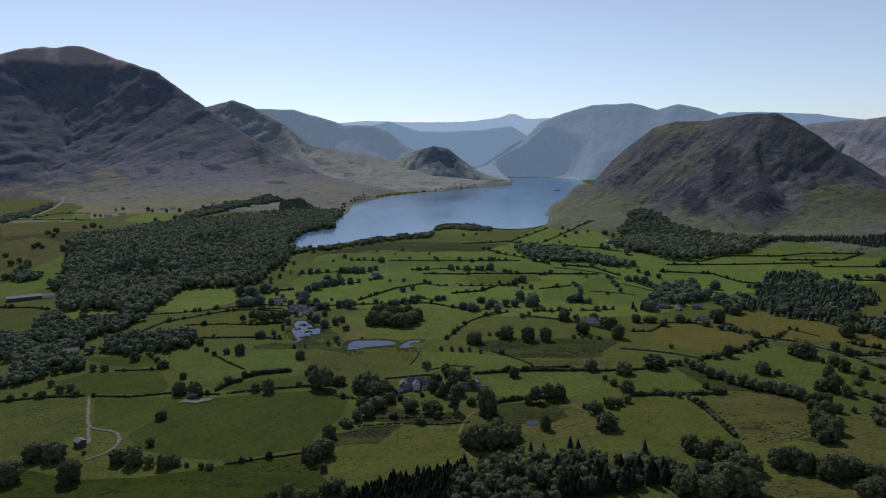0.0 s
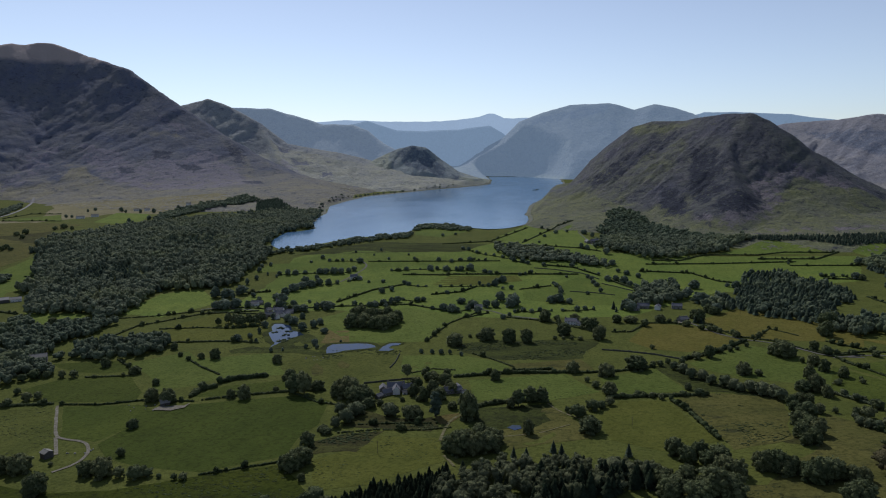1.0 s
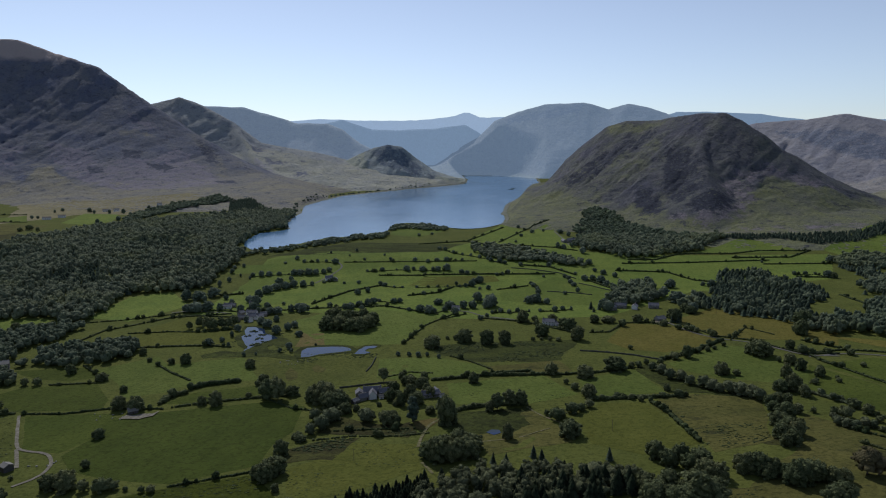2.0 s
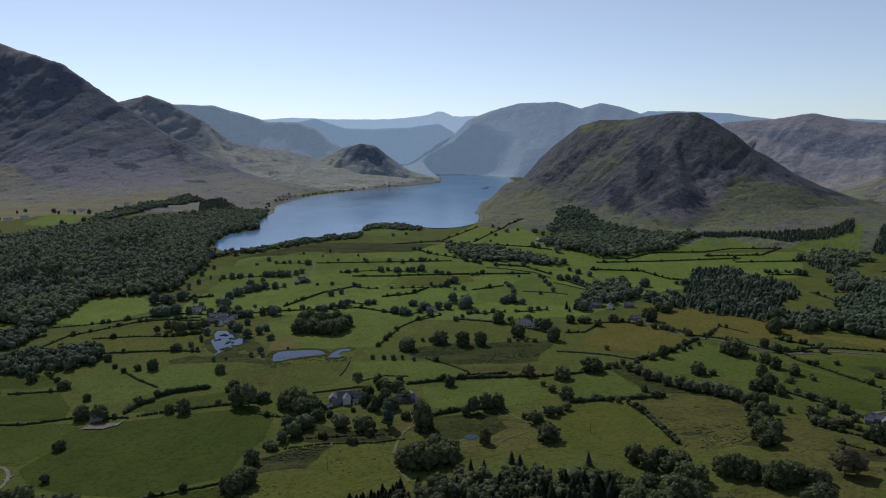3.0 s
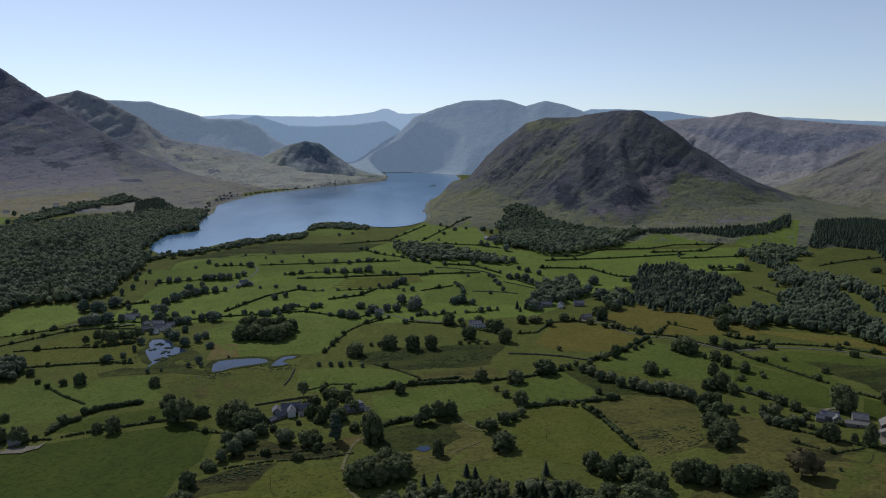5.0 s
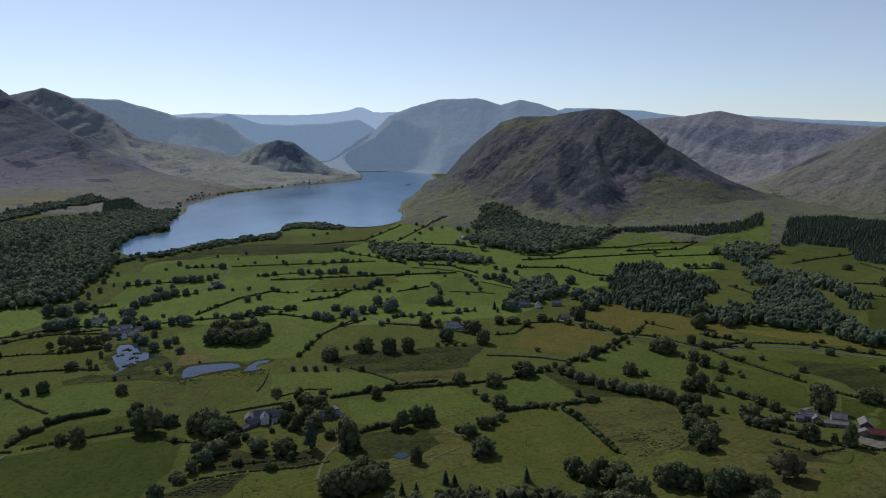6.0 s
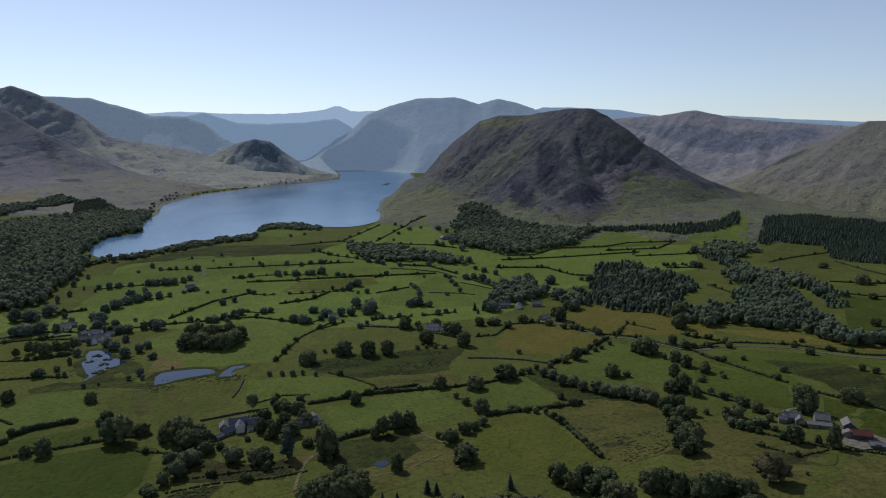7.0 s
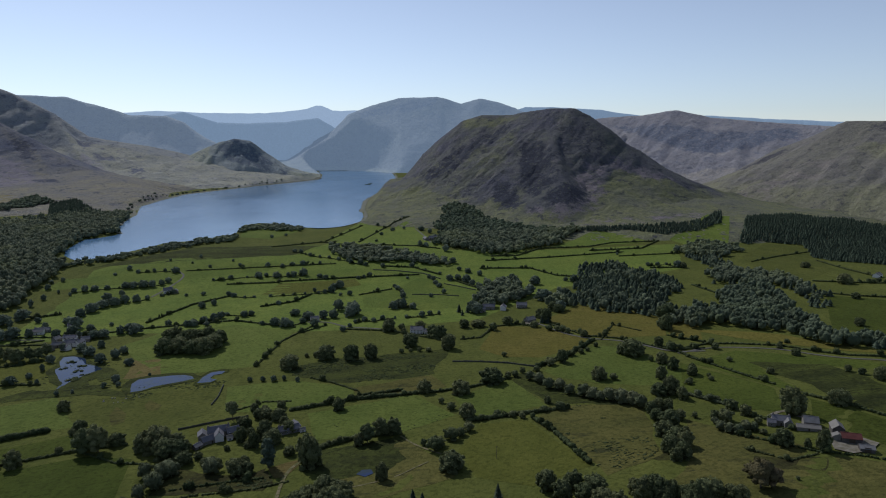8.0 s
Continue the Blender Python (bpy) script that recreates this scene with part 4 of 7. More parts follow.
nt.links.new(mix(nt, noise_fac(nt, p, 0.8, 4), (0.05, 0.055, 0.045), (0.11, 0.11, 0.09)), b.inputs["Base Color"])
POND_C = float(ground(8, 470)) + 0.35
POND_B = float(ground(-166, 682)) + 0.35
POND_A = float(ground(-252, 738)) + 0.35

# ---- fields ----
patch("field", [(-383, 849), (-375, 1030), (-393, 1207), (-275, 1381), (-35, 1365), (163, 1649), (191, 1279), (377, 1251), (639, 1263), (543, 1066), (300, 984), (155, 835), (-20, 827), (-222, 869)], FRESH, "wide fresh green pasture of the upper valley", "field", wig=1.5)
patch("field", [(-1523, 1642), (-1319, 1801), (-1624, 2254), (-1335, 2366), (-1094, 2428), (-941, 2381), (-1046, 1949), (-1192, 1942), (-1285, 1684), (-1434, 1545)], APRON, "pale tan moor grass below the great fell", "field", wig=20)
patch("field", [(-1363, 1574), (-1250, 1659), (-1134, 1589), (-997, 1354), (-932, 1247), (-995, 1231), (-973, 1115)], BRACKEN, "purple-brown bracken bank beside the wood", "field", wig=9)
patch("field", [(231, 493), (248, 469), (272, 439), (284, 415), (306, 403), (304, 353), (226, 337), (175, 348), (145, 372), (180, 413), (208, 444)], ROUGH, "olive rough pasture on the slope below the farm", "field", wig=5)
patch("field", [(139, 615), (152, 630), (173, 604), (189, 563), (218, 533), (212, 520), (188, 531), (184, 545), (149, 546)], BOG, "dark wet margin along the willow stream", "field", wig=8, gap=4.0)
patch("field", [(157, 512), (171, 517), (179, 504), (178, 488), (165, 485), (156, 497)], BOG, "dark rush bed in rough pasture", "field", wig=8, gap=4.0)
patch("field", [(187, 497), (197, 499), (194, 485), (184, 480)], BOG, "dark rush bed in rough pasture", "field", wig=8, gap=4.0)
patch("field", [(172, 462), (186, 469), (190, 452), (194, 435), (182, 440), (174, 452)], BRACKEN, "brown rush bed in rough pasture", "field", wig=9, gap=4.0)
patch("field", [(142, 527), (158, 531), (160, 510), (146, 505)], BOG, "dark rush bed in rough pasture", "field", wig=8, gap=4.0)
patch("field", [(-258, 420), (-234, 423), (-222, 412), (-242, 406)], BRACKEN, "dark patch of nettles in the big field", "field", wig=9, gap=4.0)
patch("field", [(-175, 375), (-147, 388), (-127, 373), (-150, 359)], BRACKEN, "dark bracken on the near slope", "field", wig=9, gap=4.0)
patch("field", [(240, 434), (257, 423), (273, 411), (259, 395), (245, 403), (234, 417)], BRACKEN, "brown bracken below the farm", "field", wig=9, gap=4.0)
patch("field", [(218, 458), (232, 450), (226, 430), (211, 435)], BRACKEN, "brown patch on the rough slope", "field", wig=9, gap=4.0)
patch("field", [(-737, 836), (-660, 827), (-622, 788), (-622, 747), (-598, 706), (-606, 682)], MEADOW, "green grazed pasture field between hedges", "field", wig=1.5)
patch("field", [(-644, 828), (-560, 827), (-532, 792), (-533, 763), (-611, 783)], FRESH, "sunlit pasture at the foot of the wood", "field", wig=1.5)
patch("field", [(-841, 958), (-879, 1082), (-893, 1194), (-741, 987), (-755, 937), (-728, 891), (-772, 877)], FRESH, "bright green field beside the wood", "field", wig=1.5)
patch("field", [(-482, 639), (-503, 686), (-467, 730), (-454, 771), (-433, 790), (-411, 764), (-431, 731), (-444, 693), (-463, 659), (-474, 645)], MEADOW, "green grazed pasture field between hedges", "field", wig=1.5)
patch("field", [(-462, 628), (-393, 641), (-366, 611), (-387, 601), (-419, 603), (-447, 616)], LUSH, "green grazed pasture field between hedges", "field", wig=1.5)
patch("field", [(-438, 553), (-422, 581), (-358, 592), (-323, 551), (-316, 528), (-389, 524), (-400, 531)], LUSH, "green grazed pasture field between hedges", "field", wig=1.5)
patch("field", [(-483, 538), (-457, 555), (-424, 530), (-451, 519), (-467, 518)], MEADOW, "green grazed pasture field between hedges", "field", wig=1.5)
patch("field", [(-450, 498), (-380, 512), (-333, 445), (-341, 402), (-363, 398)], MEADOW, "broad sheep pasture with a few rush tufts", "field", wig=1.5)
patch("field", [(-372, 513), (-305, 519), (-289, 508), (-290, 467), (-299, 444), (-330, 452)], LUSH, "green grazed pasture field between hedges", "field", wig=1.5)
patch("field", [(-296, 503), (-265, 521), (-181, 543), (-146, 531), (-142, 478), (-149, 455), (-149, 422), (-197, 397), (-246, 405), (-275, 419), (-294, 439), (-290, 467)], DEEP, "wide smooth mown green field", "field", wig=1.5)
patch("field", [(-384, 631), (-340, 676), (-268, 589), (-281, 569), (-311, 554), (-340, 595), (-368, 617)], BRIGHT, "green grazed pasture field between hedges", "field", wig=1.5)
patch("field", [(-323, 647), (-249, 674), (-208, 601), (-268, 589)], BRIGHT, "green grazed pasture field between hedges", "field", wig=1.5)
patch("field", [(-271, 539), (-254, 566), (-203, 585), (-193, 559), (-228, 543)], LUSH, "green grazed pasture field between hedges", "field", wig=1.5)
patch("field", [(-414, 774), (-382, 846), (-301, 800), (-276, 742), (-295, 711), (-381, 710)], LIME, "pale grazed paddock near the pond", "field", wig=1.5)
patch("field", [(-512, 833), (-516, 947), (-470, 985), (-406, 901), (-448, 818)], FRESH, "bright green field under the wood", "field", wig=1.5)
patch("field", [(-169, 705), (-212, 772), (-240, 822), (-206, 870), (-130, 885), (-57, 844), (-86, 720)], BRIGHT, "large green field round a copse", "field", wig=1.5)
patch("field", [(-203, 706), (-210, 766), (-189, 779), (-170, 705)], STUBBLE, "brown cropped corner of a field", "field", wig=1.5)
patch("field", [(-85, 710), (-57, 838), (22, 828), (99, 743), (44, 722), (-42, 716)], MEADOW, "green grazed pasture field between hedges", "field", wig=1.5)
patch("field", [(-59, 706), (-18, 719), (105, 722), (73, 650), (1, 646), (-46, 670)], BOG, "dark rushy wet ground along a stream", "field", wig=8, gap=4.0)
patch("field", [(-99, 604), (-106, 669), (-45, 666), (7, 630), (1, 610), (-72, 596)], BRIGHT, "green grazed pasture field between hedges", "field", wig=1.5)
patch("field", [(-216, 628), (-218, 658), (-111, 671), (-110, 602), (-160, 580)], MEADOW, "rough pasture by the long pond", "field", wig=1.5)
patch("field", [(1, 634), (73, 646), (80, 615), (59, 608), (12, 611)], ROUGH, "rushy pasture beside the stream", "field", wig=5)
patch("field", [(-33, 583), (53, 603), (77, 549), (33, 527), (-26, 531)], BRIGHT, "green grazed pasture field between hedges", "field", wig=1.5)
patch("field", [(83, 587), (137, 617), (148, 549), (85, 539)], BRIGHT, "green grazed pasture field between hedges", "field", wig=1.5)
patch("field", [(68, 488), (91, 526), (126, 526), (141, 443), (101, 428), (71, 447)], LIME, "lime-green hay meadow ready to mow", "field", wig=1.5)
patch("field", [(149, 546), (217, 530), (189, 448), (147, 428), (144, 455), (131, 520)], ROUGH, "rough pasture dotted with dark rushes", "field", wig=5)
patch("field", [(171, 630), (241, 691), (264, 682), (285, 608), (286, 546), (276, 527), (254, 559), (205, 583), (176, 611)], BRIGHT, "green grazed pasture field between hedges", "field", wig=1.5)
patch("field", [(131, 715), (168, 798), (215, 782), (246, 715), (233, 692), (180, 670), (150, 682)], HAY, "ochre-green hay meadow beside the lane", "field", wig=1.5)
patch("field", [(235, 815), (293, 870), (363, 792), (326, 702), (260, 715), (231, 768)], HAY, "ochre hay meadow below the plantation", "field", wig=1.5)
patch("field", [(328, 702), (363, 768), (379, 735), (350, 676)], HAY, "pale hay meadow", "field", wig=1.5)
patch("field", [(-128, 416), (-108, 431), (-93, 457), (-47, 452), (-41, 413), (-82, 381), (-115, 372)], LIME, "yellowish rough meadow above the plantation", "field", wig=1.5)
patch("field", [(-132, 423), (-133, 447), (-116, 461), (-92, 466), (-101, 431)], BRACKEN, "patch of dark brown bracken", "field", wig=9, gap=4.0)
patch("field", [(-79, 474), (-56, 495), (-48, 471), (-70, 466)], BRACKEN, "dark bracken below the house", "field", wig=9, gap=4.0)
patch("field", [(-319, 329), (-355, 387), (-285, 366), (-242, 372), (-194, 392), (-146, 409), (-114, 365), (-145, 337)], SLOPE, "rough hillside grass in front of the wall", "field", wig=1.5)
patch("field", [(131, 378), (181, 375), (196, 347), (81, 339), (79, 358)], ROUGH, "tussocky hillside grass", "field", wig=5)
patch("field", [(221, 474), (246, 444), (215, 385), (196, 394), (200, 438)], ROUGH, "tussocky rough pasture", "field", wig=5)
patch("field", [(-9, 488), (33, 517), (55, 480), (58, 449), (2, 433), (-11, 459)], ROUGH, "uneven grassy hollow with old banks", "field", wig=5)
patch("field", [(-21, 513), (33, 524), (14, 482), (-11, 470), (-33, 481)], BOG, "dark rushy hollow with a pool", "field", wig=8, gap=4.0)
patch("field", [(-292, 916), (-224, 1072), (-75, 1098), (-81, 1056), (-197, 982), (-234, 920)], FRESH, "green grazed pasture field between hedges", "field", wig=1.5)
patch("field", [(-380, 1017), (-376, 1091), (-280, 1104), (-310, 1067), (-344, 1009), (-347, 952)], FRESH, "green grazed pasture field between hedges", "field", wig=1.5)
patch("field", [(-431, 1100), (-421, 1161), (-289, 1185), (-268, 1139), (-364, 1115)], FRESH, "green grazed pasture field between hedges", "field", wig=1.5)
patch("field", [(-116, 1042), (-94, 1100), (19, 1111), (28, 1074), (-44, 1043)], LIME, "paler meadow among the hedges", "field", wig=1.5)
patch("field", [(27, 1023), (71, 1037), (121, 1104), (193, 1006), (152, 904), (100, 904), (25, 940)], FRESH, "green grazed pasture field between hedges", "field", wig=1.5)
patch("field", [(-389, 1194), (-269, 1293), (-160, 1239), (-72, 1201), (-228, 1143), (-373, 1145)], FRESH, "green grazed pasture field between hedges", "field", wig=1.5)
patch("field", [(-70, 1169), (69, 1170), (148, 1105), (29, 1122), (-67, 1124)], FRESH, "green grazed pasture field between hedges", "field", wig=1.5)
patch("field", [(-30, 1425), (49, 1689), (93, 1600), (135, 1482), (35, 1404)], FRESH, "lakeside field", "field", wig=1.5)
patch("field", [(-212, 1648), (-144, 1689), (-79, 1588), (-138, 1463), (-207, 1506)], FRESH, "grassy headland by the lake", "field", wig=1.5)
patch("field", [(-400, 1230), (-275, 1381), (-35, 1365), (-76, 1278), (-251, 1261)], BOG, "wet brown-green ground near the lake", "field", wig=8)
patch("field", [(233, 1124), (325, 1134), (347, 1062), (284, 984), (239, 1069)], FRESH, "green grazed pasture field between hedges", "field", wig=1.5)
patch("field", [(392, 1270), (532, 1408), (594, 1307), (607, 1292), (513, 1276)], FRESH, "bright field beneath the plantation", "field", wig=1.5)
patch("field", [(368, 1255), (563, 1237), (598, 1180), (465, 1153), (346, 1142)], FRESH, "green grazed pasture field between hedges", "field", wig=1.5)
patch("field", [(-1416, 1764), (-1345, 1916), (-1236, 1759), (-1333, 1724)], FRESH, "small green inbye field", "field", wig=1.5)
patch("field", [(-1118, 1722), (-1204, 1977), (-1082, 1947), (-996, 1759), (-1036, 1686)], FRESH, "small green inbye field", "field", wig=1.5)
patch("field", [(-1426, 1648), (-1306, 1711), (-1107, 1668), (-1100, 1498), (-1203, 1387)], ROUGH, "bracken and rough grass by the wood", "field", wig=5)
patch("field", [(-1132, 1303), (-1123, 1392), (-980, 1313), (-905, 1193), (-899, 1093), (-932, 1066)], ROUGH, "bracken bank by the wood", "field", wig=5)
patch("field", [(301, 611), (356, 631), (406, 591), (454, 546), (438, 530), (390, 570), (349, 595), (340, 542), (341, 517), (330, 527)], LUSH, "green grazed pasture field between hedges", "field", wig=1.5)
patch("field", [(292, 614), (325, 530), (300, 483), (274, 502), (259, 546)], LUSH, "green grazed pasture field between hedges", "field", wig=1.5)
patch("field", [(333, 501), (359, 446), (327, 412), (309, 467)], LUSH, "green field behind the farm", "field", wig=1.5)
patch("field", [(349, 595), (398, 567), (406, 495), (368, 455), (349, 483), (355, 526), (347, 559)], BOG, "dark rushy ground in a field corner", "field", wig=8, gap=4.0)
patch("field", [(350, 723), (400, 645), (442, 594), (475, 569), (449, 616), (428, 666), (409, 684)], HAY, "green grazed pasture field between hedges", "field", wig=1.5)
patch("field", [(595, 811), (638, 741), (525, 621), (485, 666)], LUSH, "green grazed pasture field between hedges", "field", wig=1.5)
patch("field", [(803, 1236), (862, 1198), (785, 1063), (739, 969), (626, 895), (617, 942), (655, 1053), (685, 1129)], MEADOW, "bright field beside the plantation", "field", wig=1.5)
patch("field", [(644, 1303), (816, 1462), (854, 1435), (736, 1247), (651, 1239)], FRESH, "bright field below the fell", "field", wig=1.5)
patch("field", [(477, 942), (608, 1073), (492, 869), (440, 797), (437, 885)], MEADOW, "green grazed pasture field between hedges", "field", wig=1.5)
patch("field", [(-62, 569), (-57, 574), (-53, 566), (-52, 551), (-57, 551), (-62, 556)], LIME, "bright mown lawn beside the farmhouse", "field", wig=1.5)
patch("field", [(-120, 573), (-113, 577), (-110, 566), (-115, 563)], LIME, "small lawn behind the farmhouse", "field", wig=1.5)
patch("field", [(-190, 620), (-189, 636), (-176, 623), (-172, 604), (-179, 598)], ROUGH, "bare trampled patch in the pasture", "field", wig=5)
patch("field", [(-166, 639), (-165, 648), (-152, 637), (-154, 627), (-162, 629)], ROUGH, "dug brown earth by the long pond", "field", wig=5)
patch("field", [(-117, 508), (-98, 498), (-65, 487), (-52, 489), (-48, 475), (-53, 464), (-76, 470), (-100, 473), (-121, 472)], BRACKEN, "dark brown bracken on the slope below the farmhouse", "field", wig=5, gap=4.0)
patch("field", [(-24, 489), (-9, 496), (9, 502), (28, 501), (32, 485), (18, 468), (4, 468), (-10, 466), (-23, 476)], BOG, "dark wet rushes beside the pool", "field", wig=5, gap=4.0)
patch("field", [(-53, 493), (-39, 502), (-35, 495), (-41, 478), (-47, 478)], ROUGHEARTH, "bare orange-brown ground by the path", "field", wig=5, gap=4.0)
patch("field", [(-296, 681), (-275, 695), (-252, 696), (-228, 696), (-205, 682), (-187, 668), (-185, 658), (-225, 673), (-266, 674), (-289, 666)], BOG, "dark stream bank through the pasture", "field", wig=5, gap=4.0)

# ---- ponds ----
water_sheet("water", [(-257, 697), (-257, 711), (-268, 728), (-278, 750), (-276, 757), (-284, 776), (-285, 788), (-276, 790), (-263, 783), (-253, 762), (-243, 755), (-231, 741), (-223, 729), (-222, 714), (-228, 710), (-237, 722), (-240, 717), (-234, 701), (-240, 697)], POND_A, "reed-fringed pond with small islands by the hamlet", 1.5, pondwater)
water_sheet("water", [(-187, 670), (-192, 690), (-189, 701), (-178, 705), (-163, 707), (-151, 707), (-142, 702), (-139, 695), (-145, 691), (-159, 686), (-171, 680), (-179, 672)], POND_B, "long narrow fishing pond in the pasture", 0.8, pondwater)
water_sheet("water", [(-134, 683), (-132, 697), (-127, 709), (-120, 712), (-114, 711), (-116, 704), (-123, 702), (-125, 693), (-118, 689), (-123, 683)], POND_B, "small end of the long pond", 0.8, pondwater)
water_sheet("water", [(1, 470), (5, 475), (11, 475), (12, 469), (6, 466)], POND_C, "small dark pool in a grassy hollow", 1.2, pondwater)



islets("small reedy island in the pond", [(-270, 772), (-271, 752), (-254, 742), (-250, 719), (-248, 721), (-257, 757), (-252, 716), (-244, 730)], POND_A, 3.4)
islets("tiny wooded islet near the lake shore", [(136, 3080), (150, 3140)], 0.0, 9.0)
patch("bank", [(-192, 665), (-199, 689), (-196, 704), (-183, 710), (-162, 714), (-146, 712), (-136, 705), (-132, 696), (-138, 691), (-154, 681), (-174, 673), (-183, 666)], BOG, "dark reedy margin of the long pond", "bank", 0.2, 3.0, 3.0)
patch("bank", [(-137, 679), (-137, 696), (-129, 714), (-119, 717), (-111, 715), (-112, 707), (-123, 707), (-127, 688), (-116, 685), (-123, 678)], BOG, "dark reedy margin of the small pond end", "bank", 0.2, 3.0, 3.0)
patch("bank", [(-258, 689), (-258, 703), (-275, 724), (-285, 753), (-282, 762), (-289, 782), (-289, 795), (-279, 797), (-265, 791), (-253, 770), (-239, 762), (-223, 742), (-215, 727), (-216, 709), (-223, 704), (-232, 716), (-236, 710), (-230, 694), (-238, 689)], BOG, "dark reedy margin of the pond", "bank", 0.2, 3.0, 3.0)

# ---- tracks ----
ribbon("track", [(-377.8, 515.0), (-355.5, 481.7), (-335.9, 453.0), (-325.3, 448.0), (-306.8, 444.5), (-295.2, 432.3), (-289.8, 420.5), (-288.7, 407.1), (-297.2, 394.9)], 2.4, GRAVEL, "pale gravel farm track with a bend", "track")
ribbon("track", [(-333.9, 450.9), (-322.5, 435.2), (-312.8, 421.4)], 2.6, GRAVEL, "short gravel spur to a barn", "track")
ribbon("track", [(-45.7, 447.4), (-44.5, 469.3), (-41.0, 488.2), (-33.8, 498.3)], 2.2, PATHWAY, "worn path to the house", "track")
ribbon("track", [(-40.9, 422.7), (-37.2, 415.4), (-32.6, 405.7)], 2, PATHWAY, "worn path into the wood", "track")
ribbon("track", [(33.1, 521.5), (40.8, 504.4), (50.4, 491.9), (56.8, 484.7)], 1.6, PATHWAY, "footpath along a bank", "track")
ribbon("track", [(206.1, 809.3), (217.8, 797.0), (229.6, 746.1), (246.8, 717.5), (272.1, 702.1), (288.8, 676.2), (301.4, 646.0), (331.3, 638.7)], 3.0, ROAD, "narrow pale country lane", "track")
ribbon("track", [(-44.5, 878.3), (-17.9, 872.4), (-2.7, 846.1), (39.6, 824.8)], 3.0, ROAD, "narrow pale country lane", "track")
ribbon("track", [(-413.5, 862.4), (-394.0, 874.4), (-332.0, 863.3)], 3.0, ROAD, "narrow lane by the hamlet", "track")
ribbon("track", [(-267.3, 1052.5), (-259.4, 1079.7), (-241.2, 1157.1), (-258.1, 1187.9)], 3.0, ROAD, "narrow lane", "track")
ribbon("track", [(304.5, 639.9), (337.7, 648.0), (362.1, 640.6), (395.1, 621.2), (409.5, 595.2), (426.2, 575.0), (457.5, 555.3)], 3.0, ROAD, "narrow lane between hedges", "track")
ribbon("track", [(284.9, 479.6), (295.2, 485.1), (301.8, 485.2)], 3, GRAVEL, "farm drive", "track")
ribbon("track", [(302.3, 477.0), (306.1, 467.9), (307.4, 458.9)], 3, GRAVEL, "farm drive", "track")
ribbon("track", [(168.0, 1562.6), (172.9, 1439.6), (174.4, 1357.3)], 3.0, ROAD, "lane to a farm", "track")
ribbon("track", [(-8.5, 453.5), (5.5, 456.9), (25.7, 462.6), (46.9, 476.4)], 1.2, PATHWAY, "sheep path round a bank", "track")
ribbon("stream_bed", [(-1441.8, 1647.0), (-1466.0, 1792.2), (-1514.4, 1924.8), (-1615.0, 2117.5), (-1729.1, 2299.6), (-1811.3, 2429.8)], 8, STREAMBED, "grey boulder bed of a mountain beck", "stream bed", 1.0)
SHORE, nt, b = shader("shore_stones", 0.9, 0.2)
p = place_vector(nt)
nt.links.new(mix(nt, noise_fac(nt, p, 9, 5, 0.4, 0.6), (0.13, 0.13, 0.1), (0.07, 0.08, 0.05)), b.inputs["Base Color"])
for stretch in (LAKE[10:22], LAKE[24:38]):
    mid_x, mid_y = -180, 2600
    outer = [(x + 5 * (x - mid_x) / math.hypot(x - mid_x, y - mid_y), y + 5 * (y - mid_y) / math.hypot(x - mid_x, y - mid_y)) for x, y in stretch]
    ribbon("shore", outer, 17, SHORE, "grey-brown stony shore of the lake", "shore", 1.0)
patch("yard", [(299.9, 443.2), (288.2, 422.0), (295.2, 414.8), (308.1, 415.5), (321.1, 424.0), (312.6, 440.1)], GRAVEL, "pale concrete and gravel farmyard", "yard", 0.6, 6.0)
patch("yard", [(-289.4, 507.1), (-287.0, 514.1), (-279.5, 514.4), (-267.3, 517.7), (-264.7, 524.9), (-263.3, 513.7), (-272.9, 506.5)], GRAVEL, "bare stony ground beside an old barn", "yard", 0.5, 6.0, 2.5)
patch("yard", [(200.8, 803.3), (212.4, 821.6), (217.1, 809.1), (218.8, 791.0), (207.4, 788.3)], GRAVEL, "gravel forecourt of a house", "yard", 0.6, 6.0)

# ---- hedges ----
hedge([(-451, 500), (-423, 512), (-385, 519)], 2.2, 1.4)
hedge([(-376, 518), (-342, 518), (-311, 529), (-263, 528)], 1.6, 0.9)
hedge([(-259, 531), (-228, 543), (-190, 553), (-155, 557)], 2.0, 1.1)
hedge([(-400, 588), (-359, 594)], 1.6, 0.9)
hedge([(-401, 644), (-360, 606)], 1.6, 1.0)
hedge([(-326, 647), (-303, 624), (-273, 600)], 1.6, 1.0)
hedge([(-262, 576), (-251, 587), (-225, 596)], 4.0, 2.4)
hedge([(-272, 538), (-271, 556), (-260, 566)], 4.0, 2.2)
hedge([(-473, 684), (-461, 721), (-455, 774), (-432, 801), (-402, 838), (-331, 860)], 1.8, 1.1)
hedge([(-317, 868), (-227, 892), (-133, 906), (-58, 857)], 2.0, 1.2)
hedge([(-87, 720), (-69, 801), (-36, 862)], 1.5, 0.9)
hedge([(-46, 593), (1, 604), (69, 604)], 3.0, 1.6)
hedge([(68, 603), (99, 606), (137, 619)], 2.2, 1.3)
hedge([(-34, 670), (-13, 650), (7, 624)], 1.5, 0.9)
hedge([(-21, 517), (6, 528), (33, 526)], 3.2, 2.0)
hedge([(84, 534), (124, 537), (161, 538)], 3.0, 1.8)
hedge([(130, 526), (137, 501), (142, 445)], 3.0, 1.5)
hedge([(229, 788), (250, 727), (275, 709), (304, 652), (335, 647)], 1.8, 1.0)
hedge([(326, 702), (346, 669)], 1.4, 0.8)
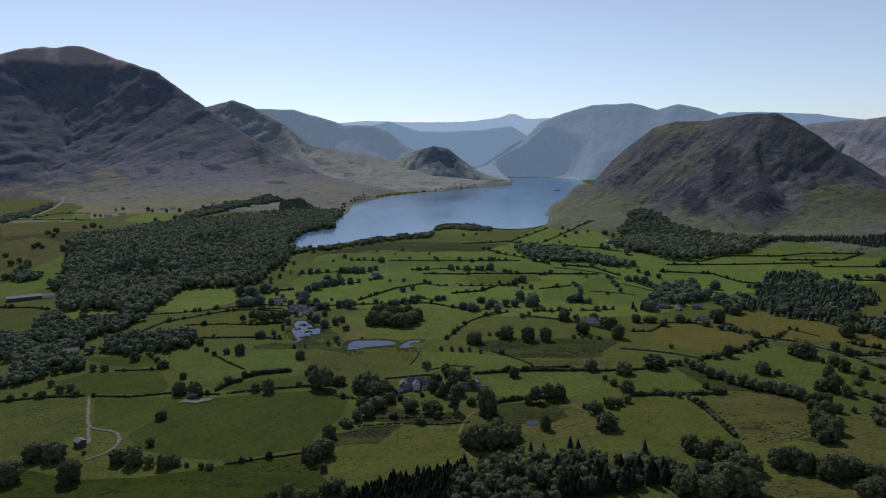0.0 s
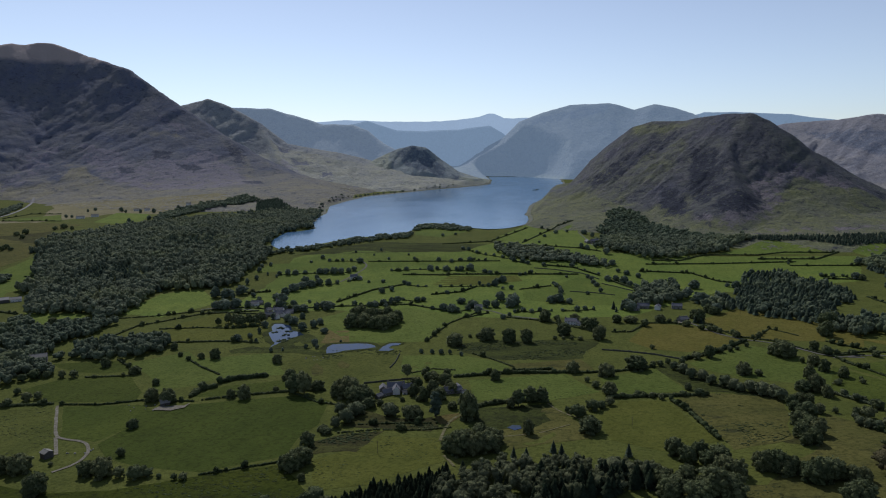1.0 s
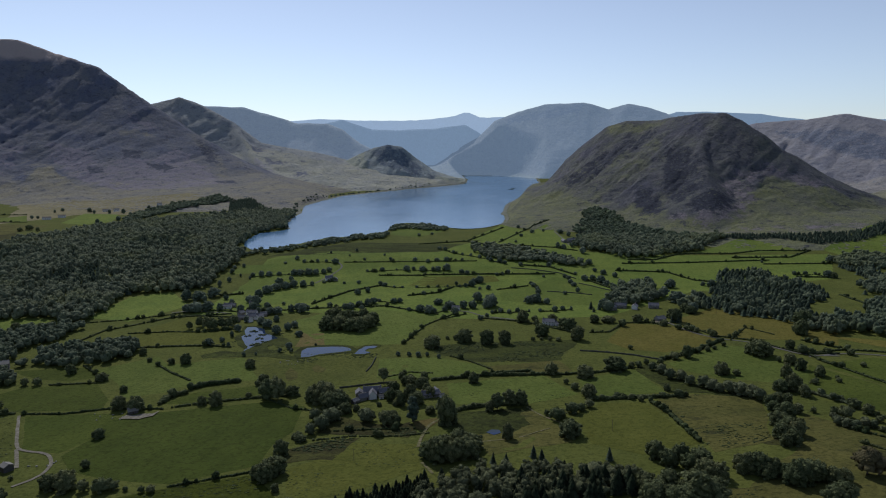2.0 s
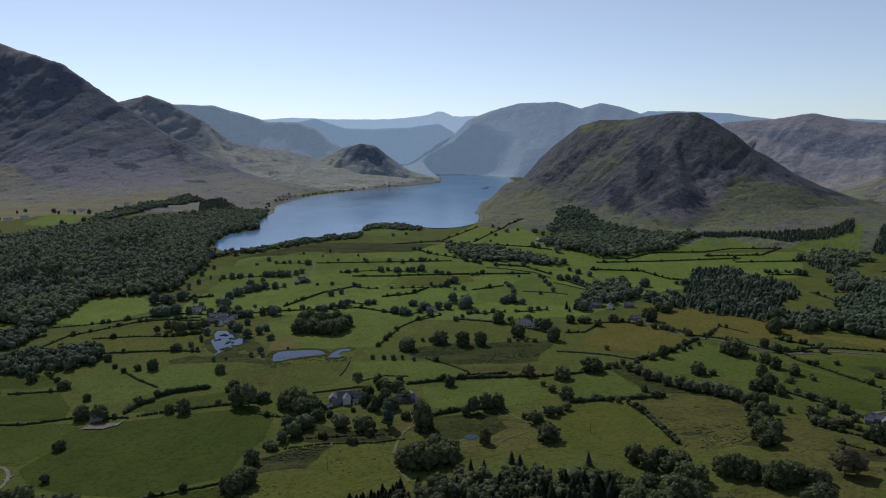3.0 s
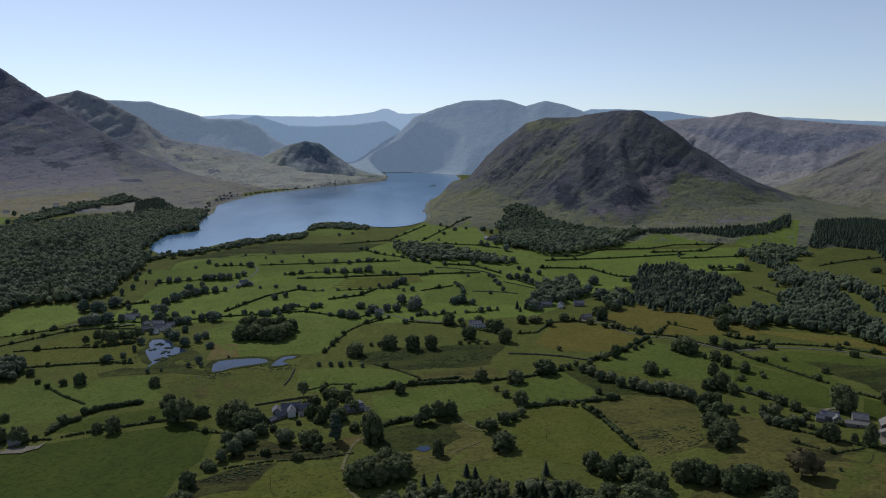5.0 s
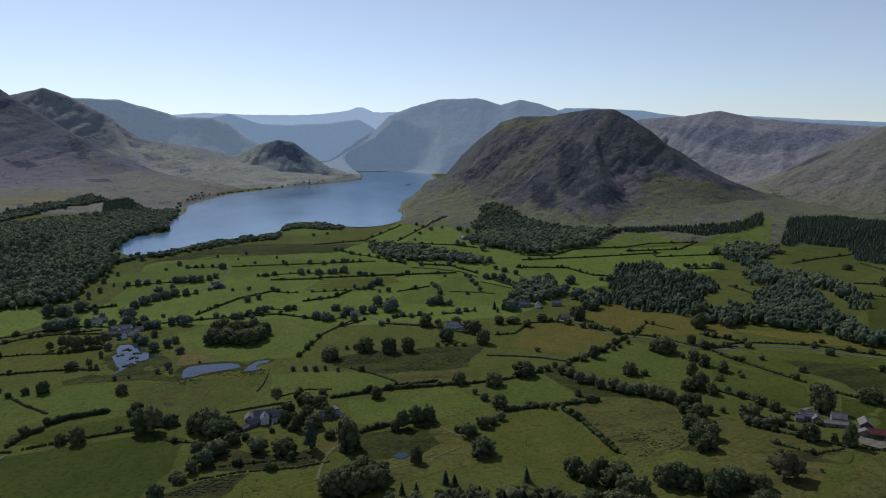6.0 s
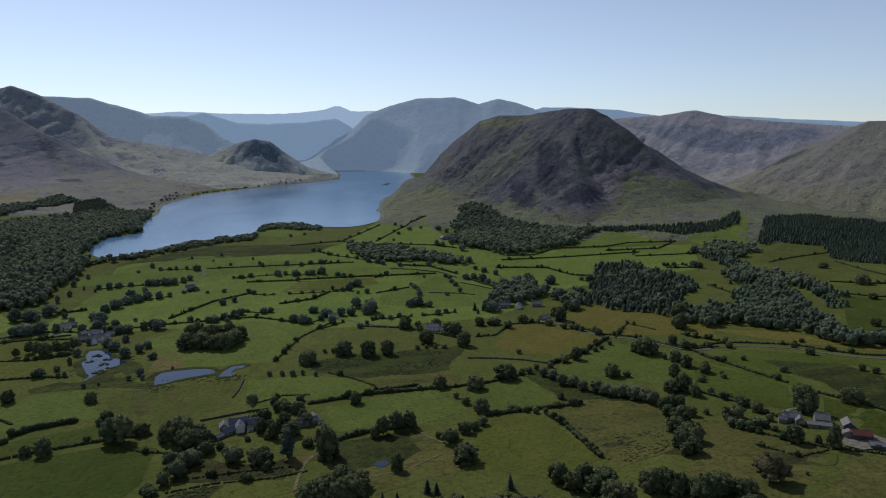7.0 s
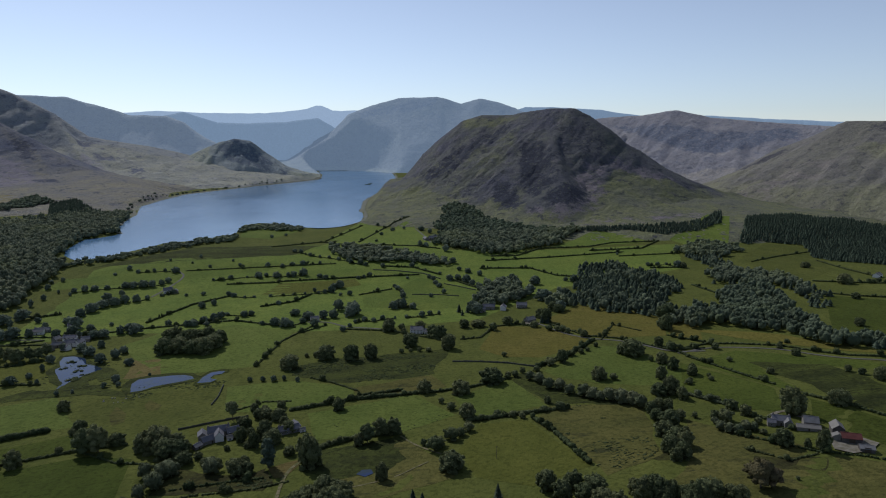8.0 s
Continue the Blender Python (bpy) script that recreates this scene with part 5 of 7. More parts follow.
hedge([(307, 646), (313, 602)], 2.0, 1.2)
hedge([(-195, 393), (-172, 403), (-147, 413)], 1.4, 0.8)
hedge([(-350, 383), (-337, 387)], 1.2, 0.8)
hedge([(-95, 1111), (19, 1118), (122, 1119)], 2.7, 1.8, thorns=0.2)
hedge([(-238, 917), (-201, 1003), (-154, 1047)], 2.7, 1.9, thorns=0.2)
hedge([(-387, 963), (-357, 978)], 3.0, 2.1, thorns=0.2)
hedge([(-109, 973), (-68, 992), (-44, 1035)], 2.7, 1.8, thorns=0.2)
hedge([(22, 1014), (71, 1041)], 2.2, 1.6, thorns=0.2)
hedge([(70, 1178), (117, 1165), (154, 1113)], 2.7, 1.8, thorns=0.2)
hedge([(164, 1087), (198, 1011)], 2.7, 1.9, thorns=0.2)
hedge([(225, 1142), (306, 1129), (333, 1070), (354, 1058)], 2.7, 1.9, thorns=0.2)
hedge([(261, 1219), (310, 1217), (366, 1264), (459, 1264), (519, 1292), (616, 1292)], 2.7, 1.9, thorns=0.2)
hedge([(246, 1190), (361, 1195), (506, 1212)], 2.4, 1.8, thorns=0.2)
hedge([(450, 1232), (554, 1236), (612, 1292)], 2.7, 1.8, thorns=0.2)
hedge([(485, 1182), (601, 1184)], 2.4, 1.8, thorns=0.2)
hedge([(497, 1085), (547, 1075)], 2.7, 1.9, thorns=0.2)
hedge([(-172, 1106), (-95, 1107)], 2.7, 1.8, thorns=0.2)
hedge([(-248, 1189), (-133, 1197), (-10, 1205)], 2.2, 1.6, thorns=0.2)
hedge([(-30, 1407), (12, 1521), (54, 1642)], 2.2, 1.6, thorns=0.2)
hedge([(35, 1387), (106, 1601), (168, 1697)], 1.9, 1.4)
hedge([(79, 1342), (143, 1320), (182, 1288)], 2.4, 1.8, thorns=0.2)
hedge([(119, 756), (141, 756), (168, 798)], 1.8, 1.1)
hedge([(258, 710), (293, 763), (310, 728)], 1.2, 0.8)
hedge([(-90, 604), (-69, 618), (-47, 614)], 1.2, 0.8)
hedge([(7, 611), (44, 615)], 2.6, 1.4)
hedge([(-122, 462), (-96, 468), (-61, 467), (-40, 472)], 1.1, 0.8)
hedge([(-193, 556), (-156, 527), (-135, 520)], 1.2, 0.8)
hedge([(-403, 841), (-383, 849), (-316, 842)], 1.6, 1.0)
hedge([(-128, 1358), (-36, 1398), (34, 1339)], 2.4, 1.9, thorns=0.2)
hedge([(-807, 1045), (-783, 1047)], 2.0, 1.6)
hedge([(-727, 824), (-678, 828), (-646, 819)], 2.4, 1.6)
hedge([(-1440, 1794), (-1449, 1928), (-1357, 1933)], 2.0, 1.6)
hedge([(-1394, 1735), (-1226, 1745)], 2.0, 1.6)
hedge([(-49, 832), (-21, 859)], 1.5, 1.0)
hedge([(1, 833), (49, 813), (86, 775), (109, 748)], 2.0, 1.2)
hedge([(311, 652), (345, 660), (369, 651), (402, 631), (417, 604), (433, 583), (466, 564)], 1.8, 1.1)
hedge([(307, 629), (314, 599), (321, 569), (330, 536)], 1.9, 1.0)
hedge([(336, 509), (348, 482), (362, 454)], 2.2, 1.2)
hedge([(273, 486), (283, 474)], 2.2, 1.2)
hedge([(674, 1081), (753, 1120), (828, 1147)], 2.2, 1.6, thorns=0.2)
hedge([(781, 1064), (755, 965), (741, 886)], 2.4, 1.8, thorns=0.2)
hedge([(644, 896), (683, 859), (719, 834)], 2.0, 1.6)
hedge([(598, 826), (616, 792), (648, 759)], 2.4, 1.8, thorns=0.2)
hedge([(328, 694), (342, 675), (347, 659)], 1.5, 0.9)
hedge([(487, 938), (486, 872)], 2.0, 1.6)
hedge([(240, 438), (255, 416), (281, 420)], 1.2, 0.8)
hedge([(256, 537), (265, 527), (271, 516)], 2.4, 1.4, True, 0.05, "pale flowering hawthorn hedge")
hedge([(256, 540), (264, 523), (274, 502)], 2.4, 1.3, True, 0.05, "pale flowering hawthorn hedge")



def stone_wall(line, height=1.3, width=0.7, label="dry stone field wall of dark stone"):
    """A dry stone wall along a line: a tapered ridge of rough stones with an uneven coping."""
    r = np.random.default_rng(int(abs(line[0][0] * 5 + line[0][1] * 3)) % 9973)
    pts, verts, faces = along(line, 2.2) + [line[-1]], [], []
    for i, (x, y) in enumerate(pts):
        a, c = pts[max(i - 1, 0)], pts[min(i + 1, len(pts) - 1)]
        dx, dy = c[0] - a[0], c[1] - a[1]
        ln, z, k = math.hypot(dx, dy) or 1, terrain(x, y), height * r.uniform(0.8, 1.2)
        for side, up in ((-0.6, -0.3), (-0.4, k), (0.0, k * 1.12), (0.4, k), (0.6, -0.3)):
            off = side * width * r.uniform(0.85, 1.2)
            verts.append((x - dy / ln * off, y + dx / ln * off, z + up))
        if i:
            k = 5 * i
            faces += [(k - 5 + j, k - 4 + j, k + 1 + j, k + j) for j in range(4)]
    n = len(verts)
    faces += [(0, 1, 2, 3, 4), (n - 1, n - 2, n - 3, n - 4, n - 5)]
    tagged(sheet("stone_wall", verts, faces, WALLSTONE, False), label, "wall")


stone_wall([(50, 1159), (83, 1150), (128, 1126), (151, 1087)])
stone_wall([(96, 1000), (136, 986), (158, 971)])
stone_wall([(151, 1057), (169, 1036), (189, 1004)])
hedge([(169, 642), (186, 654), (203, 664), (230, 691), (250, 711)], 3.0, 1.8)
hedge([(163, 797), (197, 800), (209, 782)], 1.8, 1.1)
stone_wall([(98, 681), (123, 673), (147, 661), (169, 642)])
hedge([(-419, 763), (-372, 772), (-326, 770), (-297, 781)], 1.6, 1.0)
hedge([(-383, 707), (-344, 712), (-296, 713), (-275, 709)], 2.0, 1.2)
hedge([(-506, 806), (-459, 823), (-416, 849), (-391, 868)], 1.5, 0.9)
hedge([(-385, 881), (-348, 876), (-290, 863)], 1.6, 1.0)
stone_wall([(-112, 625), (-110, 645), (-110, 674)])
stone_wall([(-127, 575), (-106, 582), (-90, 587), (-78, 589)])
hedge([(-110, 478), (-94, 479), (-78, 480), (-61, 480), (-51, 480)], 1.4, 0.8)
hedge([(247, 461), (258, 447), (268, 433), (278, 421), (300, 411), (309, 405)], 1.4, 0.8)

# ---- trees ----
plants("b", "round dark green field tree in full leaf", [(-559, 766, 16.4, 1.00), (-532, 769, 15.4, 1.00), (-415, 742, 6.7, 1.00), (-401, 622, 11.7, 1.00), (-358, 601, 11.1, 1.30), (-320, 570, 9.3, 1.00), (-301, 528, 15.2, 1.00), (-285, 525, 15.0, 1.00), (-360, 683, 8.8, 1.00), (-341, 659, 6.5, 1.00), (-285, 471, 9.9, 1.00), (-334, 394, 16.0, 1.00), (-319, 395, 15.7, 1.00), (-327, 363, 17.9, 1.00), (-286, 365, 18.0, 1.00), (-259, 391, 17.3, 1.00), (-271, 392, 12.3, 1.00), (-315, 652, 8.9, 1.00), (-300, 652, 14.5, 1.00), (-229, 638, 12.6, 1.00)], "field trees on the western side")
plants("s", "rounded bush at the field edge", [(-265, 421, 9.1, 1.00), (-247, 389, 8.5, 1.00), (-235, 388, 11.8, 1.00), (-229, 391, 6.3, 1.00), (-220, 389, 4.1, 1.00), (-209, 387, 5.7, 1.00), (-203, 387, 5.7, 1.00), (-305, 405, 4.2, 1.00), (-421, 513, 9.4, 1.00), (-438, 514, 6.0, 1.00), (-414, 527, 9.5, 1.00), (-407, 531, 8.9, 1.00), (-434, 541, 8.6, 1.00), (-424, 510, 5.3, 1.00), (-270, 559, 8.3, 1.00), (-273, 550, 6.6, 1.00), (-392, 588, 3.7, 1.00), (-390, 588, 3.7, 1.00), (-329, 523, 2.8, 1.00), (-455, 575, 9.0, 1.00), (-449, 584, 10.4, 1.00), (-439, 587, 8.4, 1.00)], "bushes along the western fields")
plants("s", "rounded bush at the field edge", [(-424, 588, 8.9, 1.00), (-413, 589, 8.9, 1.00)], "bushes along the western fields")
plants("b", "round dark green field tree in full leaf", [(-223, 537, 16.7, 0.80), (-235, 538, 8.9, 1.00), (-201, 554, 5.3, 1.00), (-201, 592, 11.1, 1.00), (-165, 559, 13.0, 1.00), (-143, 542, 15.1, 1.00), (-133, 543, 20.1, 1.00), (-125, 528, 17.7, 1.00), (-117, 529, 14.7, 1.00), (-110, 515, 11.9, 1.00), (-138, 439, 11.5, 0.90), (-137, 400, 16.6, 0.80), (-133, 410, 13.7, 1.00), (-126, 386, 7.7, 1.00), (-143, 404, 11.2, 1.00), (-203, 585, 7.2, 1.00), (-131, 461, 7.0, 1.50), (-135, 467, 5.3, 1.40)], "trees round the big field")
plants("t", "tall slender ash with open branches", [(-182, 549, 19.7, 1.00), (-174, 549, 20.7, 1.00), (10, 517, 14.1, 1.00), (20, 526, 14.3, 1.00), (29, 526, 13.4, 1.00), (-333, 786, 16.4, 1.00), (-347, 797, 13.6, 1.00), (-324, 782, 14.7, 1.00), (-316, 788, 14.8, 1.00), (-308, 788, 13.3, 1.00), (-306, 803, 13.5, 1.00), (-355, 785, 10.5, 1.00)], "slender trees")
plants("w", "pale grey-green willow beside the stream", [(-130, 501, 11.3, 1.00), (-120, 496, 12.1, 1.00), (-127, 474, 9.9, 1.00), (-121, 483, 12.7, 1.00), (-116, 499, 12.1, 1.10), (-90, 497, 12.0, 1.10), (158, 602, 10.0, 1.00), (161, 585, 10.8, 1.00), (169, 580, 10.8, 1.00), (173, 568, 9.6, 1.00), (182, 560, 11.6, 1.00), (186, 553, 10.4, 1.00), (190, 548, 8.3, 1.00), (153, 611, 9.0, 1.00), (197, 545, 11.4, 1.00), (203, 538, 12.4, 1.10), (209, 531, 12.3, 1.00), (212, 524, 11.2, 1.00)], "willows along the stream")
plants("b", "round dark green field tree in full leaf", [(-67, 530, 15.9, 0.75), (-77, 543, 11.9, 0.80), (-61, 544, 16.8, 0.80), (-76, 567, 11.3, 0.80), (-73, 491, 11.8, 1.10), (-66, 491, 10.4, 1.00), (-54, 576, 13.5, 1.00), (-45, 551, 12.9, 1.00), (-42, 511, 9.3, 1.00), (-54, 603, 6.5, 1.00), (-69, 584, 10.5, 1.00), (-64, 582, 9.4, 1.00), (-55, 533, 12.6, 1.00)], "garden trees round the farmhouse")
plants("b", "dense dark garden tree sheltering the farmhouse", [(-80, 573, 8.0, 1.1), (-72, 554, 7.2, 1.1), (-81, 550, 6.4, 1.1), (-71, 531, 7.2, 1.1), (-65, 541, 6.4, 1.1), (-85, 530, 4.8, 1.1), (-102, 521, 6.4, 1.1), (-113, 534, 10.4, 1.1), (-122, 546, 11.2, 1.1), (-115, 524, 9.6, 1.1), (-124, 537, 10.4, 1.1), (-49, 565, 8.8, 1.1), (-44, 555, 8.0, 1.1), (-55, 575, 6.4, 1.1), (-66, 597, 7.2, 1.1), (-54, 599, 7.2, 1.1), (-75, 601, 7.2, 1.1), (-70, 504, 7.2, 1.1), (-76, 504, 6.4, 1.1), (-88, 510, 5.6, 1.1), (-96, 511, 7.2, 1.1)], "garden trees round the farmhouse")
plants("l", "round lone tree on a bare trunk behind the farmhouse", [(-89, 584, 16.4, 1.00)], "")
plants("y", "dark columnar yew beside the farmhouse", [(-54, 495, 20.9, 1.00)], "")
plants("b", "very large dense dark tree by the path", [(-28, 491, 29.7, 0.60)], "")
plants("b", "round dark green field tree in full leaf", [(-54, 704, 18.7, 1.00), (-21, 726, 16.0, 1.00), (4, 714, 25.1, 0.75), (23, 715, 21.4, 0.80), (65, 745, 19.7, 1.10), (102, 725, 23.1, 0.75), (99, 769, 20.4, 1.00), (94, 783, 15.2, 1.00), (-9, 585, 13.6, 1.10), (61, 606, 14.1, 1.00), (90, 594, 15.0, 1.20), (120, 613, 15.6, 1.30), (149, 804, 10.7, 1.50), (133, 804, 11.4, 1.00), (84, 813, 10.7, 1.00), (48, 813, 17.0, 0.80), (59, 462, 15.5, 1.00), (16, 461, 16.2, 0.70), (85, 543, 12.9, 1.00), (4, 514, 9.4, 1.00)], "field trees in mid valley")
plants("s", "hawthorn bush in full leaf", [(-31, 734, 7.7, 1.00), (-40, 736, 6.5, 1.00), (54, 725, 6.4, 1.00), (63, 727, 5.1, 1.00), (72, 725, 5.8, 1.00), (81, 722, 6.4, 1.00), (149, 684, 5.6, 1.00), (162, 783, 10.5, 1.00), (63, 813, 9.2, 1.00), (47, 502, 5.5, 1.00), (57, 498, 8.2, 1.00), (67, 507, 10.2, 1.00), (74, 511, 9.4, 1.00), (81, 518, 8.6, 1.00), (53, 492, 10.9, 1.00), (76, 561, 7.6, 1.00), (71, 577, 7.3, 1.00), (107, 539, 6.9, 1.00), (123, 530, 6.4, 1.00), (117, 534, 5.9, 1.00), (142, 537, 6.0, 1.00), (155, 538, 7.1, 1.00)], "bushes in mid valley")
plants("b", "round dark green field tree in full leaf", [(-31, 426, 19.2, 0.90), (-21, 426, 16.8, 1.00), (-12, 431, 16.1, 1.00), (-37, 430, 16.1, 1.00), (-18, 451, 12.6, 1.00), (-8, 443, 12.4, 1.00), (-26, 443, 14.8, 1.00)], "tree clump beside the path")
plants("b", "round dark green field tree in full leaf", [(150, 553, 7.7, 1.00), (208, 593, 14.0, 1.20), (256, 578, 16.9, 0.80), (246, 544, 16.0, 0.90), (237, 544, 11.7, 1.00), (249, 530, 13.6, 0.80), (286, 582, 13.8, 0.80), (195, 649, 14.4, 0.90), (263, 649, 21.0, 1.20), (258, 658, 15.6, 1.00), (271, 651, 15.5, 1.00), (300, 669, 11.6, 1.00), (277, 618, 15.0, 0.80), (278, 599, 12.9, 1.00), (336, 724, 25.1, 0.70), (356, 763, 22.0, 1.00), (339, 737, 17.7, 1.00), (228, 800, 21.7, 0.70), (229, 821, 14.8, 1.00), (209, 782, 11.3, 1.00), (184, 804, 10.8, 1.00), (258, 843, 13.8, 1.00)], "field trees on the eastern side")
plants("b", "round dark green field tree in full leaf", [(246, 727, 8.7, 1.00), (254, 854, 17.0, 1.20)], "field trees on the eastern side")
plants("s", "dense bush along the field edge", [(165, 630, 6.9, 1.00), (152, 630, 8.0, 1.00), (155, 538, 7.1, 1.00), (219, 589, 8.4, 1.00), (270, 559, 5.5, 1.00), (294, 570, 4.6, 1.00), (238, 494, 4.9, 1.00), (182, 645, 8.3, 1.30), (211, 666, 8.0, 1.00), (221, 670, 7.5, 1.00), (243, 687, 6.4, 1.00), (230, 676, 5.0, 1.00), (271, 627, 7.2, 1.00), (235, 746, 8.2, 1.00), (232, 754, 8.3, 1.00), (220, 763, 6.9, 1.00), (228, 760, 6.2, 1.00), (304, 652, 10.1, 1.00), (143, 622, 6.8, 1.00), (137, 623, 5.7, 1.00), (254, 482, 9.8, 1.00), (250, 488, 9.9, 1.00)], "bushes on the eastern side")
plants("b", "round dark green field tree in full leaf", [(212, 498, 9.8, 1.00), (205, 474, 14.1, 1.00), (215, 486, 14.4, 1.00), (205, 458, 15.6, 1.00), (196, 448, 13.4, 1.00), (207, 453, 13.6, 1.00), (199, 438, 12.4, 1.00), (193, 436, 11.0, 1.00), (217, 469, 9.4, 1.00), (215, 513, 11.0, 1.00), (223, 517, 11.1, 1.00), (228, 513, 12.1, 1.00), (227, 494, 10.8, 1.00)], "trees of a small copse")
plants("b", "round dark green field tree in full leaf", [(107, 423, 14.6, 0.80), (112, 410, 12.7, 1.00), (123, 405, 14.3, 1.00), (129, 394, 16.4, 1.00), (103, 378, 18.6, 1.00), (115, 367, 20.2, 1.00), (123, 364, 16.5, 1.00), (90, 378, 13.0, 1.00), (86, 391, 10.6, 1.00), (122, 421, 12.2, 1.00), (131, 410, 12.9, 1.00), (135, 391, 11.7, 1.00), (104, 358, 17.9, 1.00), (92, 365, 14.4, 1.00)], "trees of the near spinney")
plants("b", "round dark green field tree in full leaf", [(153, 398, 16.0, 1.00), (161, 398, 18.1, 1.00), (168, 394, 15.2, 1.00), (173, 388, 15.1, 1.00), (178, 383, 16.6, 1.00), (186, 387, 14.0, 1.00), (152, 406, 12.1, 1.00), (196, 383, 11.3, 1.20), (202, 383, 10.1, 1.00), (183, 357, 16.0, 1.00), (192, 364, 11.6, 1.00), (163, 392, 14.3, 1.00), (174, 382, 14.2, 1.00)], "trees on the rough slope")
plants("s", "grown-out scrub bush on the slope", [(-145, 346, 9.0, 1.00), (-136, 348, 10.8, 1.00), (-128, 345, 8.9, 1.00), (-110, 360, 13.0, 1.00), (-116, 356, 9.0, 1.00), (-120, 346, 8.5, 1.00), (-101, 352, 9.2, 1.00)], "scrub on the near slope")
plants("b", "round dark green field tree in full leaf", [(-185, 784, 22.5, 1.00), (-172, 785, 25.3, 1.00), (-186, 832, 22.3, 1.00), (-156, 777, 20.8, 1.00), (-146, 775, 22.1, 1.00), (-138, 792, 19.7, 1.00), (-136, 813, 17.3, 1.00), (-165, 821, 21.9, 1.00), (-169, 805, 23.0, 1.00), (-190, 825, 19.2, 1.00), (-149, 822, 18.9, 1.00)], "trees of the round copse")
plants("h", "hedgerow tree in full summer leaf", [(-394, 958, 17.9, 1.30), (-425, 935, 19.5, 1.30), (-408, 937, 16.8, 1.30), (-370, 942, 8.7, 1.30), (-383, 869, 16.4, 1.30), (-370, 877, 16.5, 1.30), (-395, 868, 12.4, 1.30), (-324, 874, 12.9, 1.30), (-310, 882, 13.8, 1.30), (-294, 894, 12.2, 1.30), (-270, 862, 11.8, 1.30), (-280, 861, 11.8, 1.30), (-277, 913, 6.6, 1.30), (-255, 873, 13.4, 1.30), (-238, 871, 14.9, 1.30), (-247, 880, 11.9, 1.30), (-261, 791, 14.5, 1.30), (-242, 765, 12.6, 1.30), (-208, 700, 8.0, 1.00), (-212, 753, 8.2, 1.30), (-273, 805, 13.3, 1.30)], "trees round the hamlet")
plants("h", "hedgerow tree in full summer leaf", [(-302, 715, 9.5, 1.30), (-293, 730, 6.9, 1.30)], "trees round the hamlet")
plants("h", "hedgerow tree in full summer leaf", [(-330, 927, 13.6, 1.30), (-315, 910, 16.7, 1.30), (-330, 965, 15.9, 1.30), (-323, 986, 15.2, 1.30), (-316, 1008, 15.5, 1.30), (-305, 1017, 13.7, 1.30), (-295, 1030, 12.9, 1.30), (-281, 1032, 12.0, 1.30), (-269, 1041, 9.3, 1.30), (-323, 1047, 11.3, 1.30), (-310, 1067, 9.6, 1.30), (-381, 1090, 8.9, 1.30), (-367, 1092, 10.9, 1.30), (-356, 1097, 11.9, 1.30), (-340, 1102, 7.9, 1.30), (-315, 1105, 12.8, 1.30), (-305, 1106, 11.8, 1.30), (-291, 1107, 13.8, 1.30), (-279, 1108, 12.8, 1.30), (-268, 1116, 9.9, 1.30), (-261, 1128, 9.0, 1.30)], "hedgerow trees in the north meadows")
plants("h", "hedgerow tree in full summer leaf", [(-338, 1207, 8.6, 1.30), (-351, 1176, 6.3, 1.30), (-320, 1187, 6.3, 1.30), (-296, 1189, 9.5, 1.30), (-280, 1190, 8.4, 1.30), (-262, 1183, 10.4, 1.30), (-287, 1259, 6.6, 1.30), (-241, 1278, 6.7, 1.30), (-214, 1208, 5.3, 1.30), (-247, 1237, 5.4, 1.30), (-166, 1207, 8.4, 1.30), (-182, 1242, 5.4, 1.30), (-196, 1130, 4.9, 1.30), (-181, 1131, 4.9, 1.30), (-171, 1136, 8.9, 1.30), (-147, 1141, 4.9, 1.30), (-130, 1142, 9.9, 1.30), (-249, 1077, 11.4, 1.30), (-241, 1070, 9.4, 1.30), (-254, 1057, 5.6, 1.30), (-220, 1053, 5.6, 1.30)], "hedgerow trees toward the lake")
plants("h", "hedgerow tree in full summer leaf", [(-186, 983, 11.2, 1.30), (-173, 997, 9.6, 1.30), (-197, 1055, 6.5, 1.30), (-161, 1046, 8.2, 1.30), (-153, 1039, 7.2, 1.30), (-137, 1029, 5.4, 1.30), (-124, 1030, 4.5, 1.30), (-146, 935, 4.9, 1.30), (-124, 925, 11.3, 1.30), (-116, 929, 8.1, 1.30), (-158, 911, 12.8, 1.30), (-169, 903, 11.2, 1.30), (-179, 892, 10.3, 1.30), (-187, 892, 9.5, 1.30), (-209, 901, 8.0, 1.30), (-152, 923, 9.7, 1.30), (-163, 890, 7.8, 1.30)], "hedgerow trees in mid valley")
plants("h", "hedgerow tree in full summer leaf", [(-118, 1143, 9.9, 1.30), (-102, 1137, 9.8, 1.30), (-84, 1138, 8.8, 1.30), (-76, 1139, 9.8, 1.30), (-60, 1143, 12.8, 1.30), (-97, 1195, 7.2, 1.30), (-82, 1205, 7.3, 1.30), (-64, 1206, 9.3, 1.30), (-36, 1207, 7.3, 1.30), (-121, 1202, 8.3, 1.30), (-127, 1135, 8.8, 1.30), (-35, 1126, 9.7, 1.30), (-26, 1119, 8.7, 1.30), (-139, 1481, 10.2, 1.30), (-112, 1503, 6.4, 1.30), (-35, 1035, 6.3, 1.30), (-41, 1047, 7.2, 1.30), (-17, 1040, 13.5, 1.30), (-4, 1064, 16.5, 1.30), (-13, 1064, 11.0, 1.30)], "hedgerow trees of the middle meadows")
